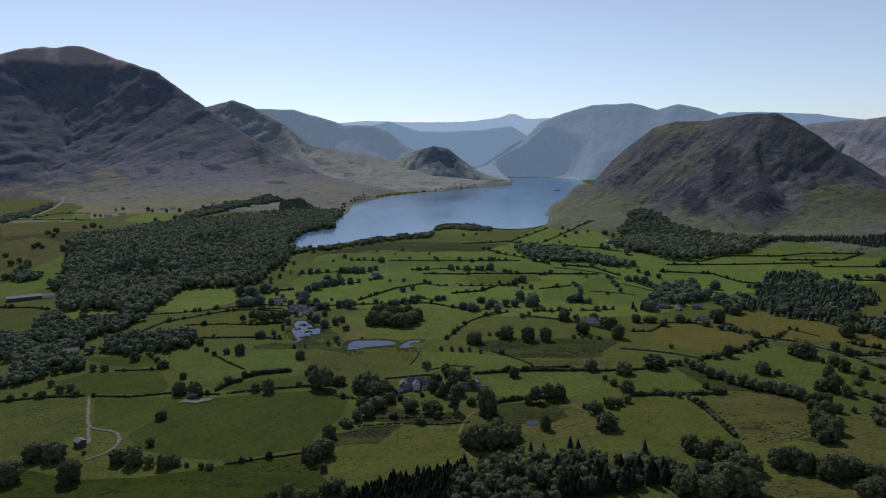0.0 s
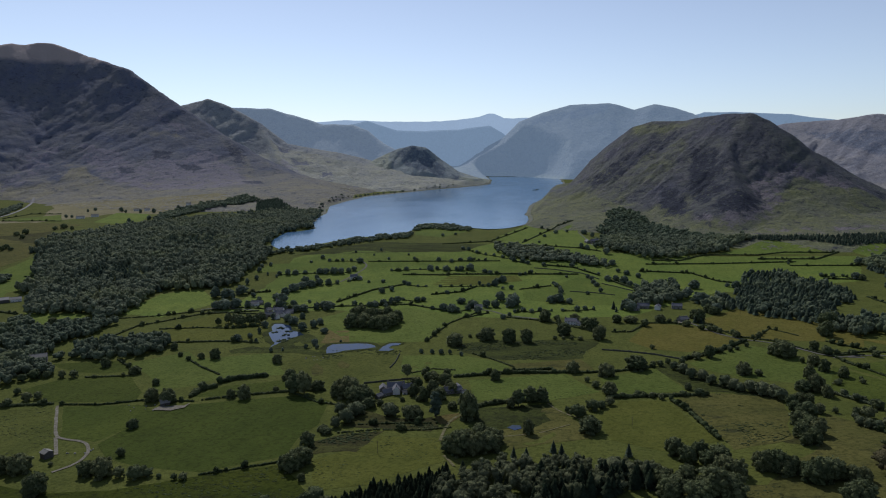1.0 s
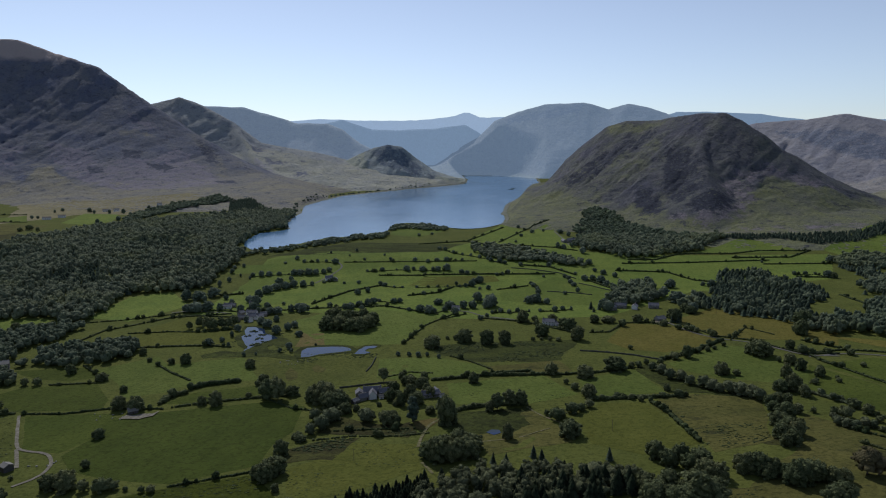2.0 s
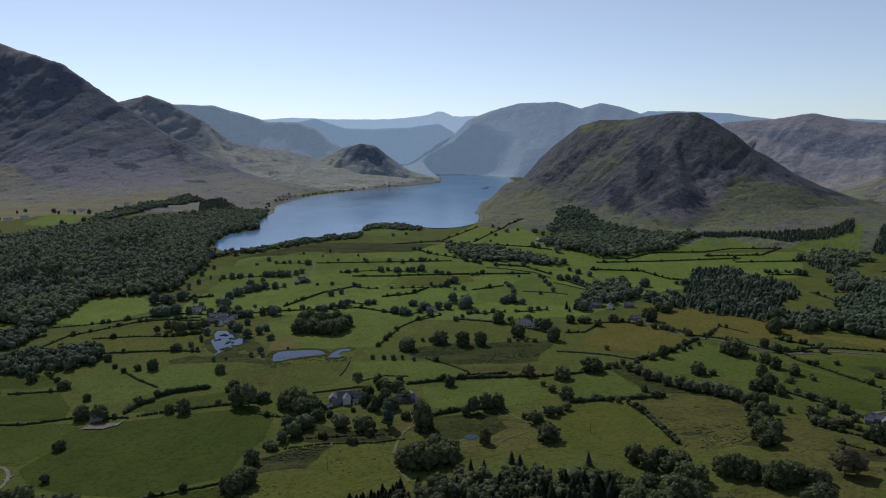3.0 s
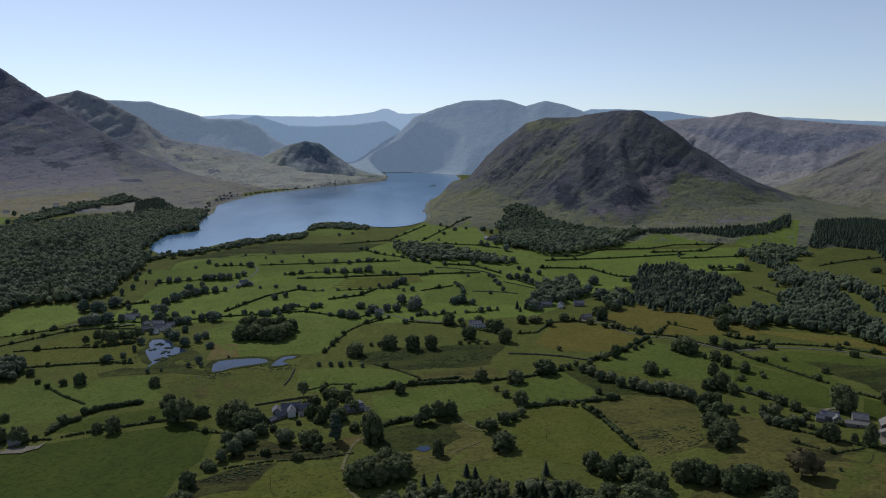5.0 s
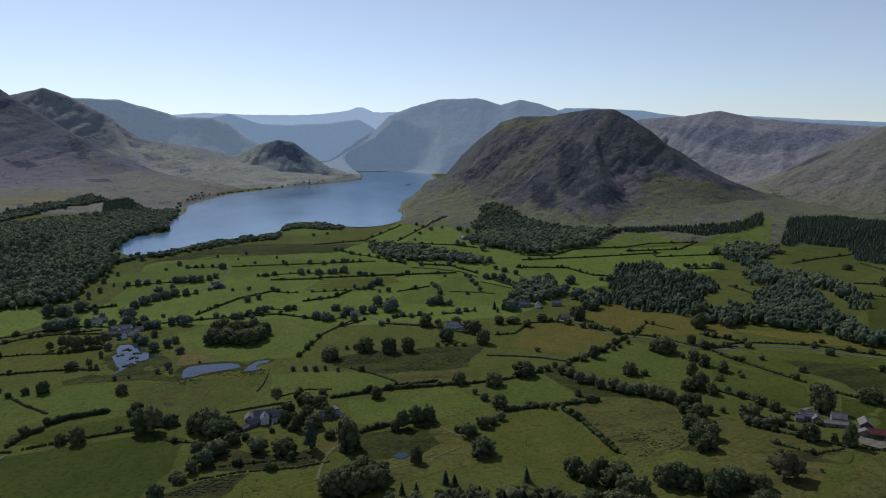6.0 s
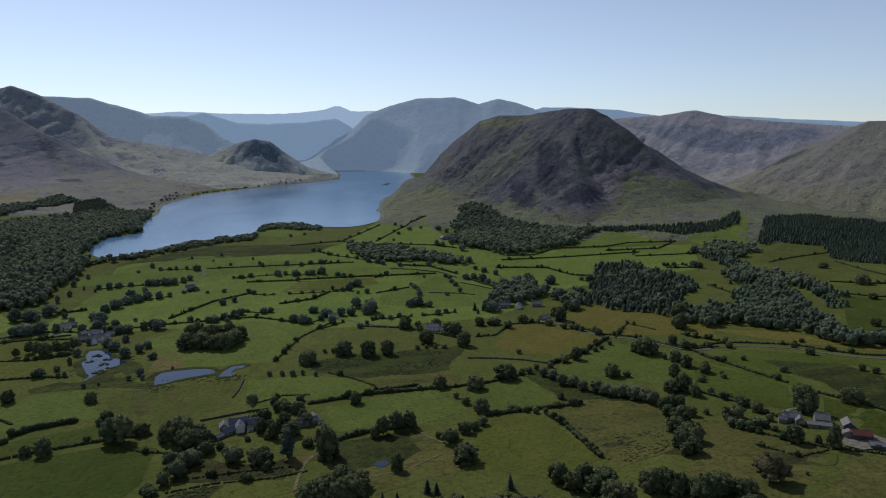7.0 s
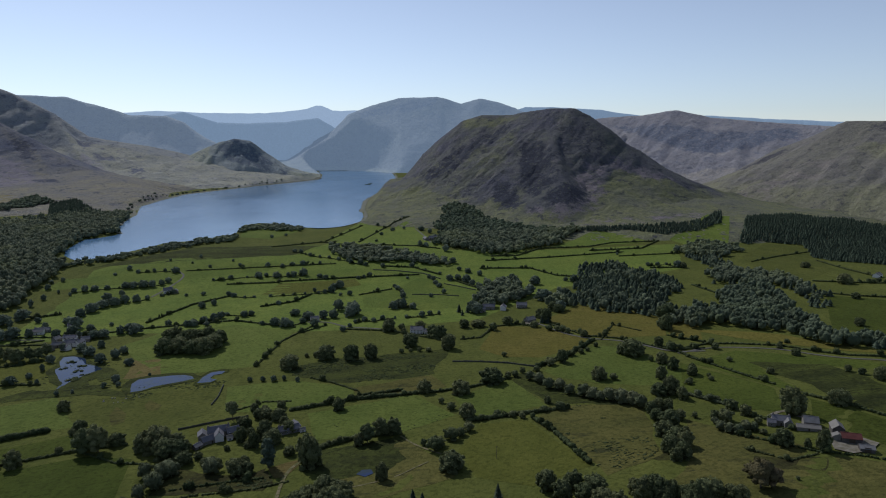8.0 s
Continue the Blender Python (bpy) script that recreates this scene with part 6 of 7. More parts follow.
plants("h", "hedgerow tree in full summer leaf", [(-26, 1036, 8.9, 1.30), (-54, 1034, 4.5, 1.30), (-70, 1033, 4.5, 1.30), (-84, 1032, 4.5, 1.30), (-102, 1031, 5.4, 1.30), (-87, 982, 6.0, 1.30), (-61, 917, 12.0, 1.30), (-98, 879, 7.7, 1.30), (-82, 873, 11.4, 1.30), (-70, 864, 12.8, 1.30), (-63, 864, 9.0, 1.30), (-50, 875, 11.4, 1.30), (-44, 892, 14.7, 1.30), (-36, 858, 14.2, 1.30), (-26, 893, 11.6, 1.30), (-14, 893, 11.6, 1.30), (-7, 931, 17.7, 1.04), (11, 902, 20.3, 1.04), (7, 894, 15.5, 1.30), (9, 1018, 7.9, 1.30), (-4, 1017, 5.3, 1.30)], "hedgerow trees by the lane")
plants("h", "hedgerow tree in full summer leaf", [(24, 1111, 7.7, 1.30), (33, 1115, 7.7, 1.30), (43, 1123, 7.7, 1.30), (67, 1174, 8.1, 1.30), (76, 1053, 7.3, 1.30), (79, 1037, 8.1, 1.30), (83, 1012, 7.9, 1.30), (82, 987, 9.4, 1.30), (63, 922, 13.6, 1.30), (75, 922, 15.2, 1.30), (72, 933, 13.0, 1.30), (87, 915, 9.6, 1.30), (120, 979, 6.8, 1.30), (141, 997, 9.6, 1.30), (141, 1039, 7.2, 1.30), (138, 1059, 7.4, 1.30), (12, 860, 6.0, 1.30), (23, 867, 8.3, 1.30), (34, 860, 7.5, 1.30), (45, 867, 6.8, 1.30), (60, 868, 5.3, 1.30)], "hedgerow trees of the east meadows")
plants("h", "hedgerow tree in full summer leaf", [(74, 868, 5.3, 1.30), (93, 868, 9.9, 1.30), (104, 875, 6.9, 1.30), (115, 875, 6.1, 1.30), (158, 875, 20.1, 1.30), (161, 868, 15.3, 1.30), (-3, 827, 6.5, 1.30), (5, 843, 5.9, 1.30), (134, 1097, 8.6, 1.30), (139, 1086, 7.5, 1.30), (154, 1117, 6.8, 1.30), (134, 1143, 4.9, 1.30), (100, 1100, 4.8, 1.30), (31, 1199, 9.3, 1.30), (15, 1206, 9.3, 1.30), (40, 1188, 8.2, 1.30), (116, 1172, 9.1, 1.30), (163, 1079, 10.3, 1.30), (176, 1080, 10.4, 1.30), (186, 1060, 13.9, 1.30), (191, 1040, 12.8, 1.30), (200, 1119, 10.8, 1.30)], "hedgerow trees by the river")
plants("h", "hedgerow tree in full summer leaf", [(189, 1137, 7.9, 1.30)], "hedgerow trees by the river")
plants("c", "dark pointed spruce standing among paler trees", [(141, 879, 11.0, 1.5), (142, 862, 7.4, 1.5), (151, 875, 9.8, 1.5), (222, 797, 8.6, 1.5), (228, 794, 9.8, 1.5), (31, 427, 8.4, 1.5), (36, 424, 7.2, 1.5), (5, 419, 7.6, 1.5), (13, 415, 8.8, 1.5), (78, 420, 9.0, 1.5)], "scattered conifers")
plants("h", "hedgerow tree in full summer leaf", [(-83, 1300, 6.7, 1.30), (-71, 1289, 8.9, 1.30), (-54, 1264, 7.6, 1.30), (-37, 1251, 7.5, 1.30), (-21, 1243, 7.5, 1.30), (-5, 1230, 7.4, 1.30), (10, 1219, 9.4, 1.30), (26, 1228, 9.5, 1.30), (41, 1229, 9.5, 1.30), (57, 1225, 10.5, 1.30), (72, 1222, 10.5, 1.30), (87, 1223, 10.5, 1.30), (102, 1220, 9.5, 1.30), (117, 1216, 10.5, 1.30), (131, 1205, 12.5, 1.30), (145, 1201, 12.5, 1.30), (158, 1186, 12.3, 1.30), (172, 1183, 12.3, 1.30), (187, 1183, 11.3, 1.30), (86, 1478, 7.6, 1.30), (115, 1539, 9.2, 1.30), (142, 1561, 9.4, 1.30)], "riverside tree line")
plants("h", "hedgerow tree in full summer leaf", [(215, 1100, 11.6, 1.30), (258, 1062, 14.1, 1.30), (282, 1020, 18.3, 1.30), (255, 955, 16.2, 1.30), (261, 915, 16.5, 1.30), (334, 1032, 8.4, 1.30), (342, 1019, 13.9, 1.30), (263, 853, 14.7, 1.30), (487, 1195, 6.6, 1.30), (500, 1102, 8.3, 1.30), (517, 1102, 7.3, 1.30), (533, 1102, 6.3, 1.30), (541, 1080, 14.5, 1.30), (603, 1198, 16.1, 1.30), (177, 1533, 15.8, 1.30), (190, 1486, 12.8, 1.30), (148, 1320, 13.7, 1.30), (158, 1309, 11.3, 1.30), (189, 1269, 15.4, 1.30), (88, 1633, 8.4, 1.30), (70, 1390, 7.1, 1.30), (45, 1333, 6.9, 1.30)], "trees below the dome fell")
plants("h", "hedgerow tree in full summer leaf", [(-557, 890, 18.1, 1.30)], "trees below the dome fell")
plants("b", "round dark green field tree in full leaf", [(547, 1073, 14.6, 1.00), (712, 1002, 15.0, 1.10), (665, 864, 16.9, 1.00), (607, 777, 9.6, 1.30), (710, 857, 8.2, 1.00), (284, 579, 13.4, 0.80), (343, 642, 9.9, 1.00), (395, 599, 9.8, 1.00), (396, 623, 7.1, 1.00), (414, 637, 6.1, 1.00), (344, 562, 6.4, 1.00), (343, 485, 17.3, 0.80), (351, 486, 9.7, 1.00), (402, 546, 6.6, 1.00), (406, 536, 8.2, 1.00), (411, 522, 14.0, 1.00), (273, 488, 9.0, 0.80), (271, 501, 7.8, 1.00), (264, 436, 13.2, 0.80), (276, 429, 9.1, 0.70), (282, 423, 19.0, 0.60), (516, 666, 10.9, 1.00)], "trees round the east farm")
plants("b", "round dark green field tree in full leaf", [(249, 533, 9.8, 0.80)], "trees round the east farm")
plants("b", "huge dense sycamore behind the farm", [(302, 479, 29.2, 0.85)], "")
plants("s", "dense hawthorn bush at the farm fields", [(291, 562, 4.6, 1.00), (274, 564, 5.0, 1.00), (495, 637, 6.5, 1.00), (243, 394, 3.0, 1.00), (333, 603, 5.0, 1.00), (329, 553, 4.1, 1.00), (282, 473, 5.3, 1.00), (264, 455, 5.9, 1.00), (271, 471, 6.1, 1.00), (285, 456, 4.3, 1.00)], "bushes round the east farm")
plants("w", "pale grey-green willow bush by the beck", [(243, 470, 7.6, 1.00), (246, 465, 7.6, 1.00), (250, 461, 7.6, 1.00), (258, 465, 7.7, 1.00), (245, 480, 6.0, 1.00), (262, 462, 6.8, 1.00)], "willows by the east farm")
plants("d", "brown leafless thorn thicket on the slope", [(219, 392, 18.2, 0.80), (225, 391, 12.5, 1.00), (221, 404, 9.7, 1.00)], "thorn thicket")
plants("s", "dark thorn bush on the bracken bank", [(-1125, 1442, 15.6, 1.00), (-1127, 1474, 15.8, 1.00), (-1076, 1396, 13.5, 1.00), (-1004, 1243, 12.3, 1.00), (-1009, 1261, 11.0, 1.00), (-937, 1099, 12.4, 1.00), (-938, 1121, 11.3, 1.00), (-1002, 1163, 10.5, 1.00), (-1110, 1554, 13.0, 1.00), (-1103, 1578, 14.8, 1.00), (-1068, 1557, 12.9, 1.00), (-1004, 1482, 10.7, 1.00), (-970, 1299, 11.1, 1.00), (-899, 1093, 14.5, 1.00), (-884, 1061, 14.2, 1.00), (-878, 1040, 11.7, 1.00), (-865, 999, 13.6, 1.00), (-986, 1244, 9.5, 1.00)], "bushes on the bracken bank")
plants("h", "farm shelter tree under the great fell", [(-1020, 1728, 12.0, 1.00), (-994, 1702, 11.8, 1.00), (-1176, 1979, 13.7, 1.00), (-1212, 2015, 16.0, 1.00), (-1129, 1981, 13.6, 1.00), (-1087, 1983, 17.3, 1.00), (-1028, 1915, 14.8, 1.00), (-1019, 1951, 15.0, 1.00), (-1047, 2062, 17.7, 1.00), (-1019, 2063, 15.7, 1.00), (-964, 1990, 16.9, 1.00), (-1320, 2009, 12.3, 1.00), (-1320, 2048, 14.5, 1.00), (-1274, 1835, 13.3, 1.00), (-1257, 1836, 11.4, 1.00), (-995, 1788, 13.9, 1.00), (-970, 1790, 13.9, 1.00), (-888, 2194, 16.1, 1.00), (-912, 2108, 15.6, 1.00)], "farm trees under the great fell")
plants("h", "tree beside the ponds and lanes", [(-430, 1140, 8.4, 1.00), (-417, 1149, 7.3, 1.00), (-423, 1109, 9.2, 1.00), (-401, 1088, 8.0, 1.00), (-381, 1075, 7.9, 1.00), (-412, 1025, 13.3, 1.00), (-409, 1057, 9.8, 1.00), (-395, 927, 13.9, 1.00), (-354, 878, 11.5, 1.00), (-351, 914, 10.2, 1.00), (-297, 866, 9.5, 1.00), (-296, 819, 10.6, 1.00), (-292, 775, 10.1, 1.00), (-289, 749, 8.4, 1.00), (-279, 712, 6.0, 1.00), (-250, 679, 5.7, 1.00), (-238, 681, 5.1, 1.00), (-214, 687, 5.7, 1.00), (-202, 687, 6.3, 1.00), (-228, 793, 10.1, 1.00), (-232, 779, 11.3, 1.00), (-259, 821, 12.0, 1.00)], "trees near the ponds")
plants("h", "tree beside the ponds and lanes", [(-182, 712, 3.2, 1.00), (-76, 674, 6.6, 1.00), (-66, 670, 6.0, 1.00), (-57, 670, 5.4, 1.00), (-45, 664, 4.7, 1.00), (-88, 678, 6.0, 1.00)], "trees near the ponds")
plants("h", "lakeside tree on the stony shore", [(-254, 3274, 7.1, 2.11), (-274, 3240, 4.8, 1.80), (-280, 3210, 5.4, 2.11), (-313, 3220, 6.6, 1.57), (-310, 3174, 7.6, 1.67), (-331, 3160, 7.8, 1.96), (-338, 3136, 5.0, 1.58), (-350, 3108, 5.6, 1.69), (-364, 3097, 6.9, 1.53), (-376, 3092, 4.4, 2.01), (-392, 3070, 5.0, 2.13), (-412, 3034, 5.6, 1.84), (-410, 3030, 7.6, 1.51), (-411, 3011, 7.8, 1.71), (-422, 2988, 5.0, 1.54), (-456, 2958, 8.0, 1.85), (-449, 2950, 6.0, 1.77), (-462, 2921, 4.8, 1.98), (-496, 2908, 6.0, 1.58), (-480, 2886, 7.5, 2.15), (-495, 2871, 5.4, 1.76), (-519, 2835, 6.2, 1.71)], "trees along the far shore")
plants("h", "lakeside tree on the stony shore", [(-533, 2785, 7.2, 1.96), (-540, 2771, 5.4, 1.81), (-547, 2757, 6.8, 1.88), (-566, 2736, 7.4, 1.92), (-575, 2719, 7.4, 1.73), (-586, 2685, 7.9, 1.84), (-590, 2680, 6.1, 1.96), (-580, 2652, 6.5, 1.93), (-594, 2638, 7.0, 1.50), (-587, 2601, 6.7, 1.51), (-603, 2593, 5.5, 1.61), (-603, 2538, 5.2, 2.09), (-621, 2507, 7.4, 1.74), (-610, 2474, 6.5, 2.13), (-618, 2451, 5.7, 1.58), (-623, 2429, 6.6, 1.73), (-606, 2421, 6.6, 1.58), (-613, 2388, 5.2, 1.69), (-625, 2380, 6.6, 1.66), (-615, 2360, 8.0, 1.82), (-621, 2331, 5.5, 2.01), (-620, 2316, 7.8, 2.01)], "trees along the far shore")
plants("h", "lakeside tree on the stony shore", [(-623, 2234, 6.8, 1.89), (-622, 2219, 6.3, 1.71), (-605, 2181, 6.5, 1.51), (-606, 2137, 4.4, 2.01), (-600, 2127, 6.1, 2.11), (-617, 2108, 5.5, 2.05), (-582, 2075, 7.3, 2.11), (-576, 2043, 4.9, 1.88), (-568, 2036, 7.3, 1.93), (-572, 1983, 4.5, 2.05), (-582, 1952, 5.5, 2.11), (-552, 1927, 4.5, 1.55), (-549, 1915, 7.1, 2.08), (-557, 1873, 7.8, 1.74), (-556, 1839, 7.8, 1.86), (-553, 1819, 7.1, 1.84), (-538, 1753, 6.8, 1.54), (-536, 1747, 5.2, 2.08), (-561, 1717, 7.1, 1.53), (-540, 1677, 7.9, 1.93), (-528, 1670, 5.2, 1.71), (-536, 1645, 7.4, 1.92)], "trees along the far shore")

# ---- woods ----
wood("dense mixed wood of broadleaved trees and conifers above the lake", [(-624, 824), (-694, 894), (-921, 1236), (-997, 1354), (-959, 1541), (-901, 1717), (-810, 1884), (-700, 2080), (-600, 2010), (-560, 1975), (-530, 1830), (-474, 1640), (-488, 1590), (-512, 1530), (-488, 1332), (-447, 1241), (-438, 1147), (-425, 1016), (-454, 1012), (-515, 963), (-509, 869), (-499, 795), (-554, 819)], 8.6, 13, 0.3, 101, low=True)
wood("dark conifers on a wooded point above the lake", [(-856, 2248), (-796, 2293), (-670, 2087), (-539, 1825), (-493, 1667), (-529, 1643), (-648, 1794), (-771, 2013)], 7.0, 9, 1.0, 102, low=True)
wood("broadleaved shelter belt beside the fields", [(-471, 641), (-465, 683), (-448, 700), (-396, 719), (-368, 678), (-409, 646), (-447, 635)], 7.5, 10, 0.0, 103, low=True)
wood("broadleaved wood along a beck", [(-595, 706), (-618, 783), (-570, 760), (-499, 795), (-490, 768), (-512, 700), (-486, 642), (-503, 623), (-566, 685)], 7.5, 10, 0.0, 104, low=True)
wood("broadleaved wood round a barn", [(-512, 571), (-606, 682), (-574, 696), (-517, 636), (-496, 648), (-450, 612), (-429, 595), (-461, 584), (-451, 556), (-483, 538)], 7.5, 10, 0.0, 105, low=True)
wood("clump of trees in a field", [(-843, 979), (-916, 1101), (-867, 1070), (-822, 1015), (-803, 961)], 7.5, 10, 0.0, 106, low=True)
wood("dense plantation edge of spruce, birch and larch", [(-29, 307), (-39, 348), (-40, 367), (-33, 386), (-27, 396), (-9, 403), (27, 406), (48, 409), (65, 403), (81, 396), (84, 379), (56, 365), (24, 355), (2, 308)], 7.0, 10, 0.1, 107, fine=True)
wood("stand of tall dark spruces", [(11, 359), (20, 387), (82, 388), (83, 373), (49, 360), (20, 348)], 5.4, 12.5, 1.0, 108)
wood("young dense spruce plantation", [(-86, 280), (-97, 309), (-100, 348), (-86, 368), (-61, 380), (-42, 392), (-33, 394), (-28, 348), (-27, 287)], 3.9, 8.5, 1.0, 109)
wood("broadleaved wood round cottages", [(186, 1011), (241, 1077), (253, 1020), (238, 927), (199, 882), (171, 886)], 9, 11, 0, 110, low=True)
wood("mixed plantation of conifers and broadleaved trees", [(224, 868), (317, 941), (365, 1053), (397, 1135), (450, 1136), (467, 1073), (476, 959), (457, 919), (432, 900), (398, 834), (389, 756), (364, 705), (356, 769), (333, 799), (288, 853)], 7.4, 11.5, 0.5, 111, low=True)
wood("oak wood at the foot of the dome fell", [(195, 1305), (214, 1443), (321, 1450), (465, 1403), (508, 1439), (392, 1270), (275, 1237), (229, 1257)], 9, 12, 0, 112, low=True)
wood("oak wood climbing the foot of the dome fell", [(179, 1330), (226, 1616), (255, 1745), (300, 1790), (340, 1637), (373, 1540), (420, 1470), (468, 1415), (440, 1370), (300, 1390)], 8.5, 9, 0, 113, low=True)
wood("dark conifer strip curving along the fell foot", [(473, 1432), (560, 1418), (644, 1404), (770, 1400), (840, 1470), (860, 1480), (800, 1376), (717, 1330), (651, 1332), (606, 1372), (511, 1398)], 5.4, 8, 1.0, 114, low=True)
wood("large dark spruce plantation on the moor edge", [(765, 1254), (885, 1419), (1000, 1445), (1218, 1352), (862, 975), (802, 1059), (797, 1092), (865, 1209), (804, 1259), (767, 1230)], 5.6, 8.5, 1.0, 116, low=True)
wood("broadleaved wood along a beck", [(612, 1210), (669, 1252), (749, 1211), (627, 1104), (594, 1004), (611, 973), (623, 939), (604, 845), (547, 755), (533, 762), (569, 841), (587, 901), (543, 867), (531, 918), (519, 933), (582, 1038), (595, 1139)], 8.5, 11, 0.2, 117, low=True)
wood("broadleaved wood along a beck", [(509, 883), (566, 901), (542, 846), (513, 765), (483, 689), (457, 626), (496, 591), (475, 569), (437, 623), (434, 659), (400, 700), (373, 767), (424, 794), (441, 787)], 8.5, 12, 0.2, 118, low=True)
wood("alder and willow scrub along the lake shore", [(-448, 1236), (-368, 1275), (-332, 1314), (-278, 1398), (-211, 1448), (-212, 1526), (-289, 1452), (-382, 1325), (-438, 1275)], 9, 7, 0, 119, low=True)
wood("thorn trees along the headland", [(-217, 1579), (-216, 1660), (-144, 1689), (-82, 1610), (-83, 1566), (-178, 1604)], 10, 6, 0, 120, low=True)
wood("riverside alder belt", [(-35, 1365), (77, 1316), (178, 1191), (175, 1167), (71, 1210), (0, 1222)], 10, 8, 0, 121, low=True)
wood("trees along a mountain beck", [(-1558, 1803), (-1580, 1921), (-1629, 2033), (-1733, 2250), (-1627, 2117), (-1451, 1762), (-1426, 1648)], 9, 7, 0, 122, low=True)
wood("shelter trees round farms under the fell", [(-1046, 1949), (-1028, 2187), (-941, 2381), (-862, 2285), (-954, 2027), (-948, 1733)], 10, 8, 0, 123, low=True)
rushes("reeds fringing the long pond", [(-204, 708), (-192, 709), (-143, 708), (-118, 712), (-101, 707), (-114, 669), (-135, 668), (-162, 654), (-185, 649)], 900, 41, 0.8)
rushes("reeds fringing the hamlet pond", [(-261, 674), (-284, 736), (-300, 800), (-263, 797), (-220, 753), (-203, 687), (-226, 682)], 700, 42, 0.9)
rushes("dark rush tufts in rough pasture", [(149, 546), (217, 530), (189, 448), (147, 428), (144, 455), (131, 520)], 2200, 31, 0.7)
rushes("dark rush tufts in a sheep pasture", [(-427, 511), (-380, 512), (-333, 445), (-341, 402), (-394, 433)], 900, 32, 0.6)
rushes("dark rush tufts on wet ground", [(-33, 583), (53, 603), (77, 549), (33, 527), (-26, 531)], 500, 33, 0.6)
rushes("dark rush tufts in yellow meadow", [(-128, 416), (-108, 431), (-93, 457), (-47, 452), (-41, 413), (-82, 381), (-115, 372)], 700, 34, 0.5)
rushes("rushes and bracken on wet ground", [(-59, 706), (-18, 719), (105, 722), (73, 650), (1, 646), (-46, 670)], 2500, 35, 0.8)
rushes("tussocks on the near slope", [(131, 378), (181, 375), (196, 347), (81, 339), (79, 358)], 900, 36, 0.6)
rushes("dark bracken clumps below the farmhouse", [(-132, 423), (-133, 447), (-116, 461), (-92, 466), (-101, 431)], 350, 37, 1.1)
rushes("bracken clumps along the garden wall", [(-79, 474), (-56, 495), (-48, 471), (-70, 466)], 500, 38, 0.8)
rushes("dark tussocks on the near hillside", [(-348, 379), (-285, 366), (-242, 372), (-194, 392), (-146, 409), (-114, 365), (-148, 344)], 1500, 39, 0.7)
pole(-85.8, 426.3)
pole(89.2, 468.8)
pole(285.3, 832.7)
pole(670.3, 1046.0)


# ---- buildings ----
def plain(name, a, c, size=1.0, rough=0.9, streak=None):
    m, nt, b = shader(name, rough, 0.2)
    p = place_vector(nt)
    col = mix(nt, noise_fac(nt, p, size, 4, 0.3, 0.7, streak), a, c)
    nt.links.new(mix(nt, math_node(nt, "MULTIPLY", noise_fac(nt, p, size * 0.2, 3), 0.35), col, tuple(v * 0.7 for v in a)), b.inputs["Base Color"])
    bump(nt, b, noise_fac(nt, p, size * 0.25, 3, 0.2, 0.8), 0.4, 0.05)
    return m


SLATE = plain("slate_roof", (0.115, 0.115, 0.135), (0.17, 0.17, 0.185), 2.0, 0.75)
RENDERED = plain("whitewashed_render", (0.72, 0.71, 0.68), (0.6, 0.58, 0.55), 2.0)
STONE = plain("field_stone", (0.16, 0.15, 0.135), (0.24, 0.225, 0.2), 0.8)
DARKSTONE = plain("dark_wet_dash", (0.07, 0.065, 0.06), (0.11, 0.1, 0.095), 1.0)
TIN = plain("grey_sheet_roof", (0.17, 0.17, 0.178), (0.12, 0.12, 0.12), 3.0, 0.7)
REDTIN = plain("rusty_red_sheet", (0.085, 0.028, 0.024), (0.12, 0.042, 0.036), 3.0, 0.6)
FIBRE = plain("pale_fibre_cement", (0.2, 0.19, 0.175), (0.15, 0.143, 0.132), 3.0, 0.8)
LIMESTONE = plain("pale_limestone", (0.3, 0.285, 0.25), (0.22, 0.21, 0.18), 0.6)
PANE, nt, b = shader("dark_window_glass", 0.08, 0.5)
b.inputs["Base Color"].default_value = (0.015, 0.018, 0.02, 1)
WOODEN = plain("dark_timber", (0.05, 0.04, 0.03), (0.09, 0.07, 0.05), 0.6)
PAINT = plain("white_paint", (0.7, 0.7, 0.68), (0.6, 0.6, 0.58), 1.0, 0.5)


def box(bm, x0, y0, z0, x1, y1, z1):
    v = [bm.verts.new(c) for c in ((x0, y0, z0), (x1, y0, z0), (x1, y1, z0), (x0, y1, z0), (x0, y0, z1), (x1, y0, z1), (x1, y1, z1), (x0, y1, z1))]
    for f in ((3, 2, 1, 0), (4, 5, 6, 7), (0, 1, 5, 4), (1, 2, 6, 5), (2, 3, 7, 6), (3, 0, 4, 7)):
        bm.faces.new([v[i] for i in f])


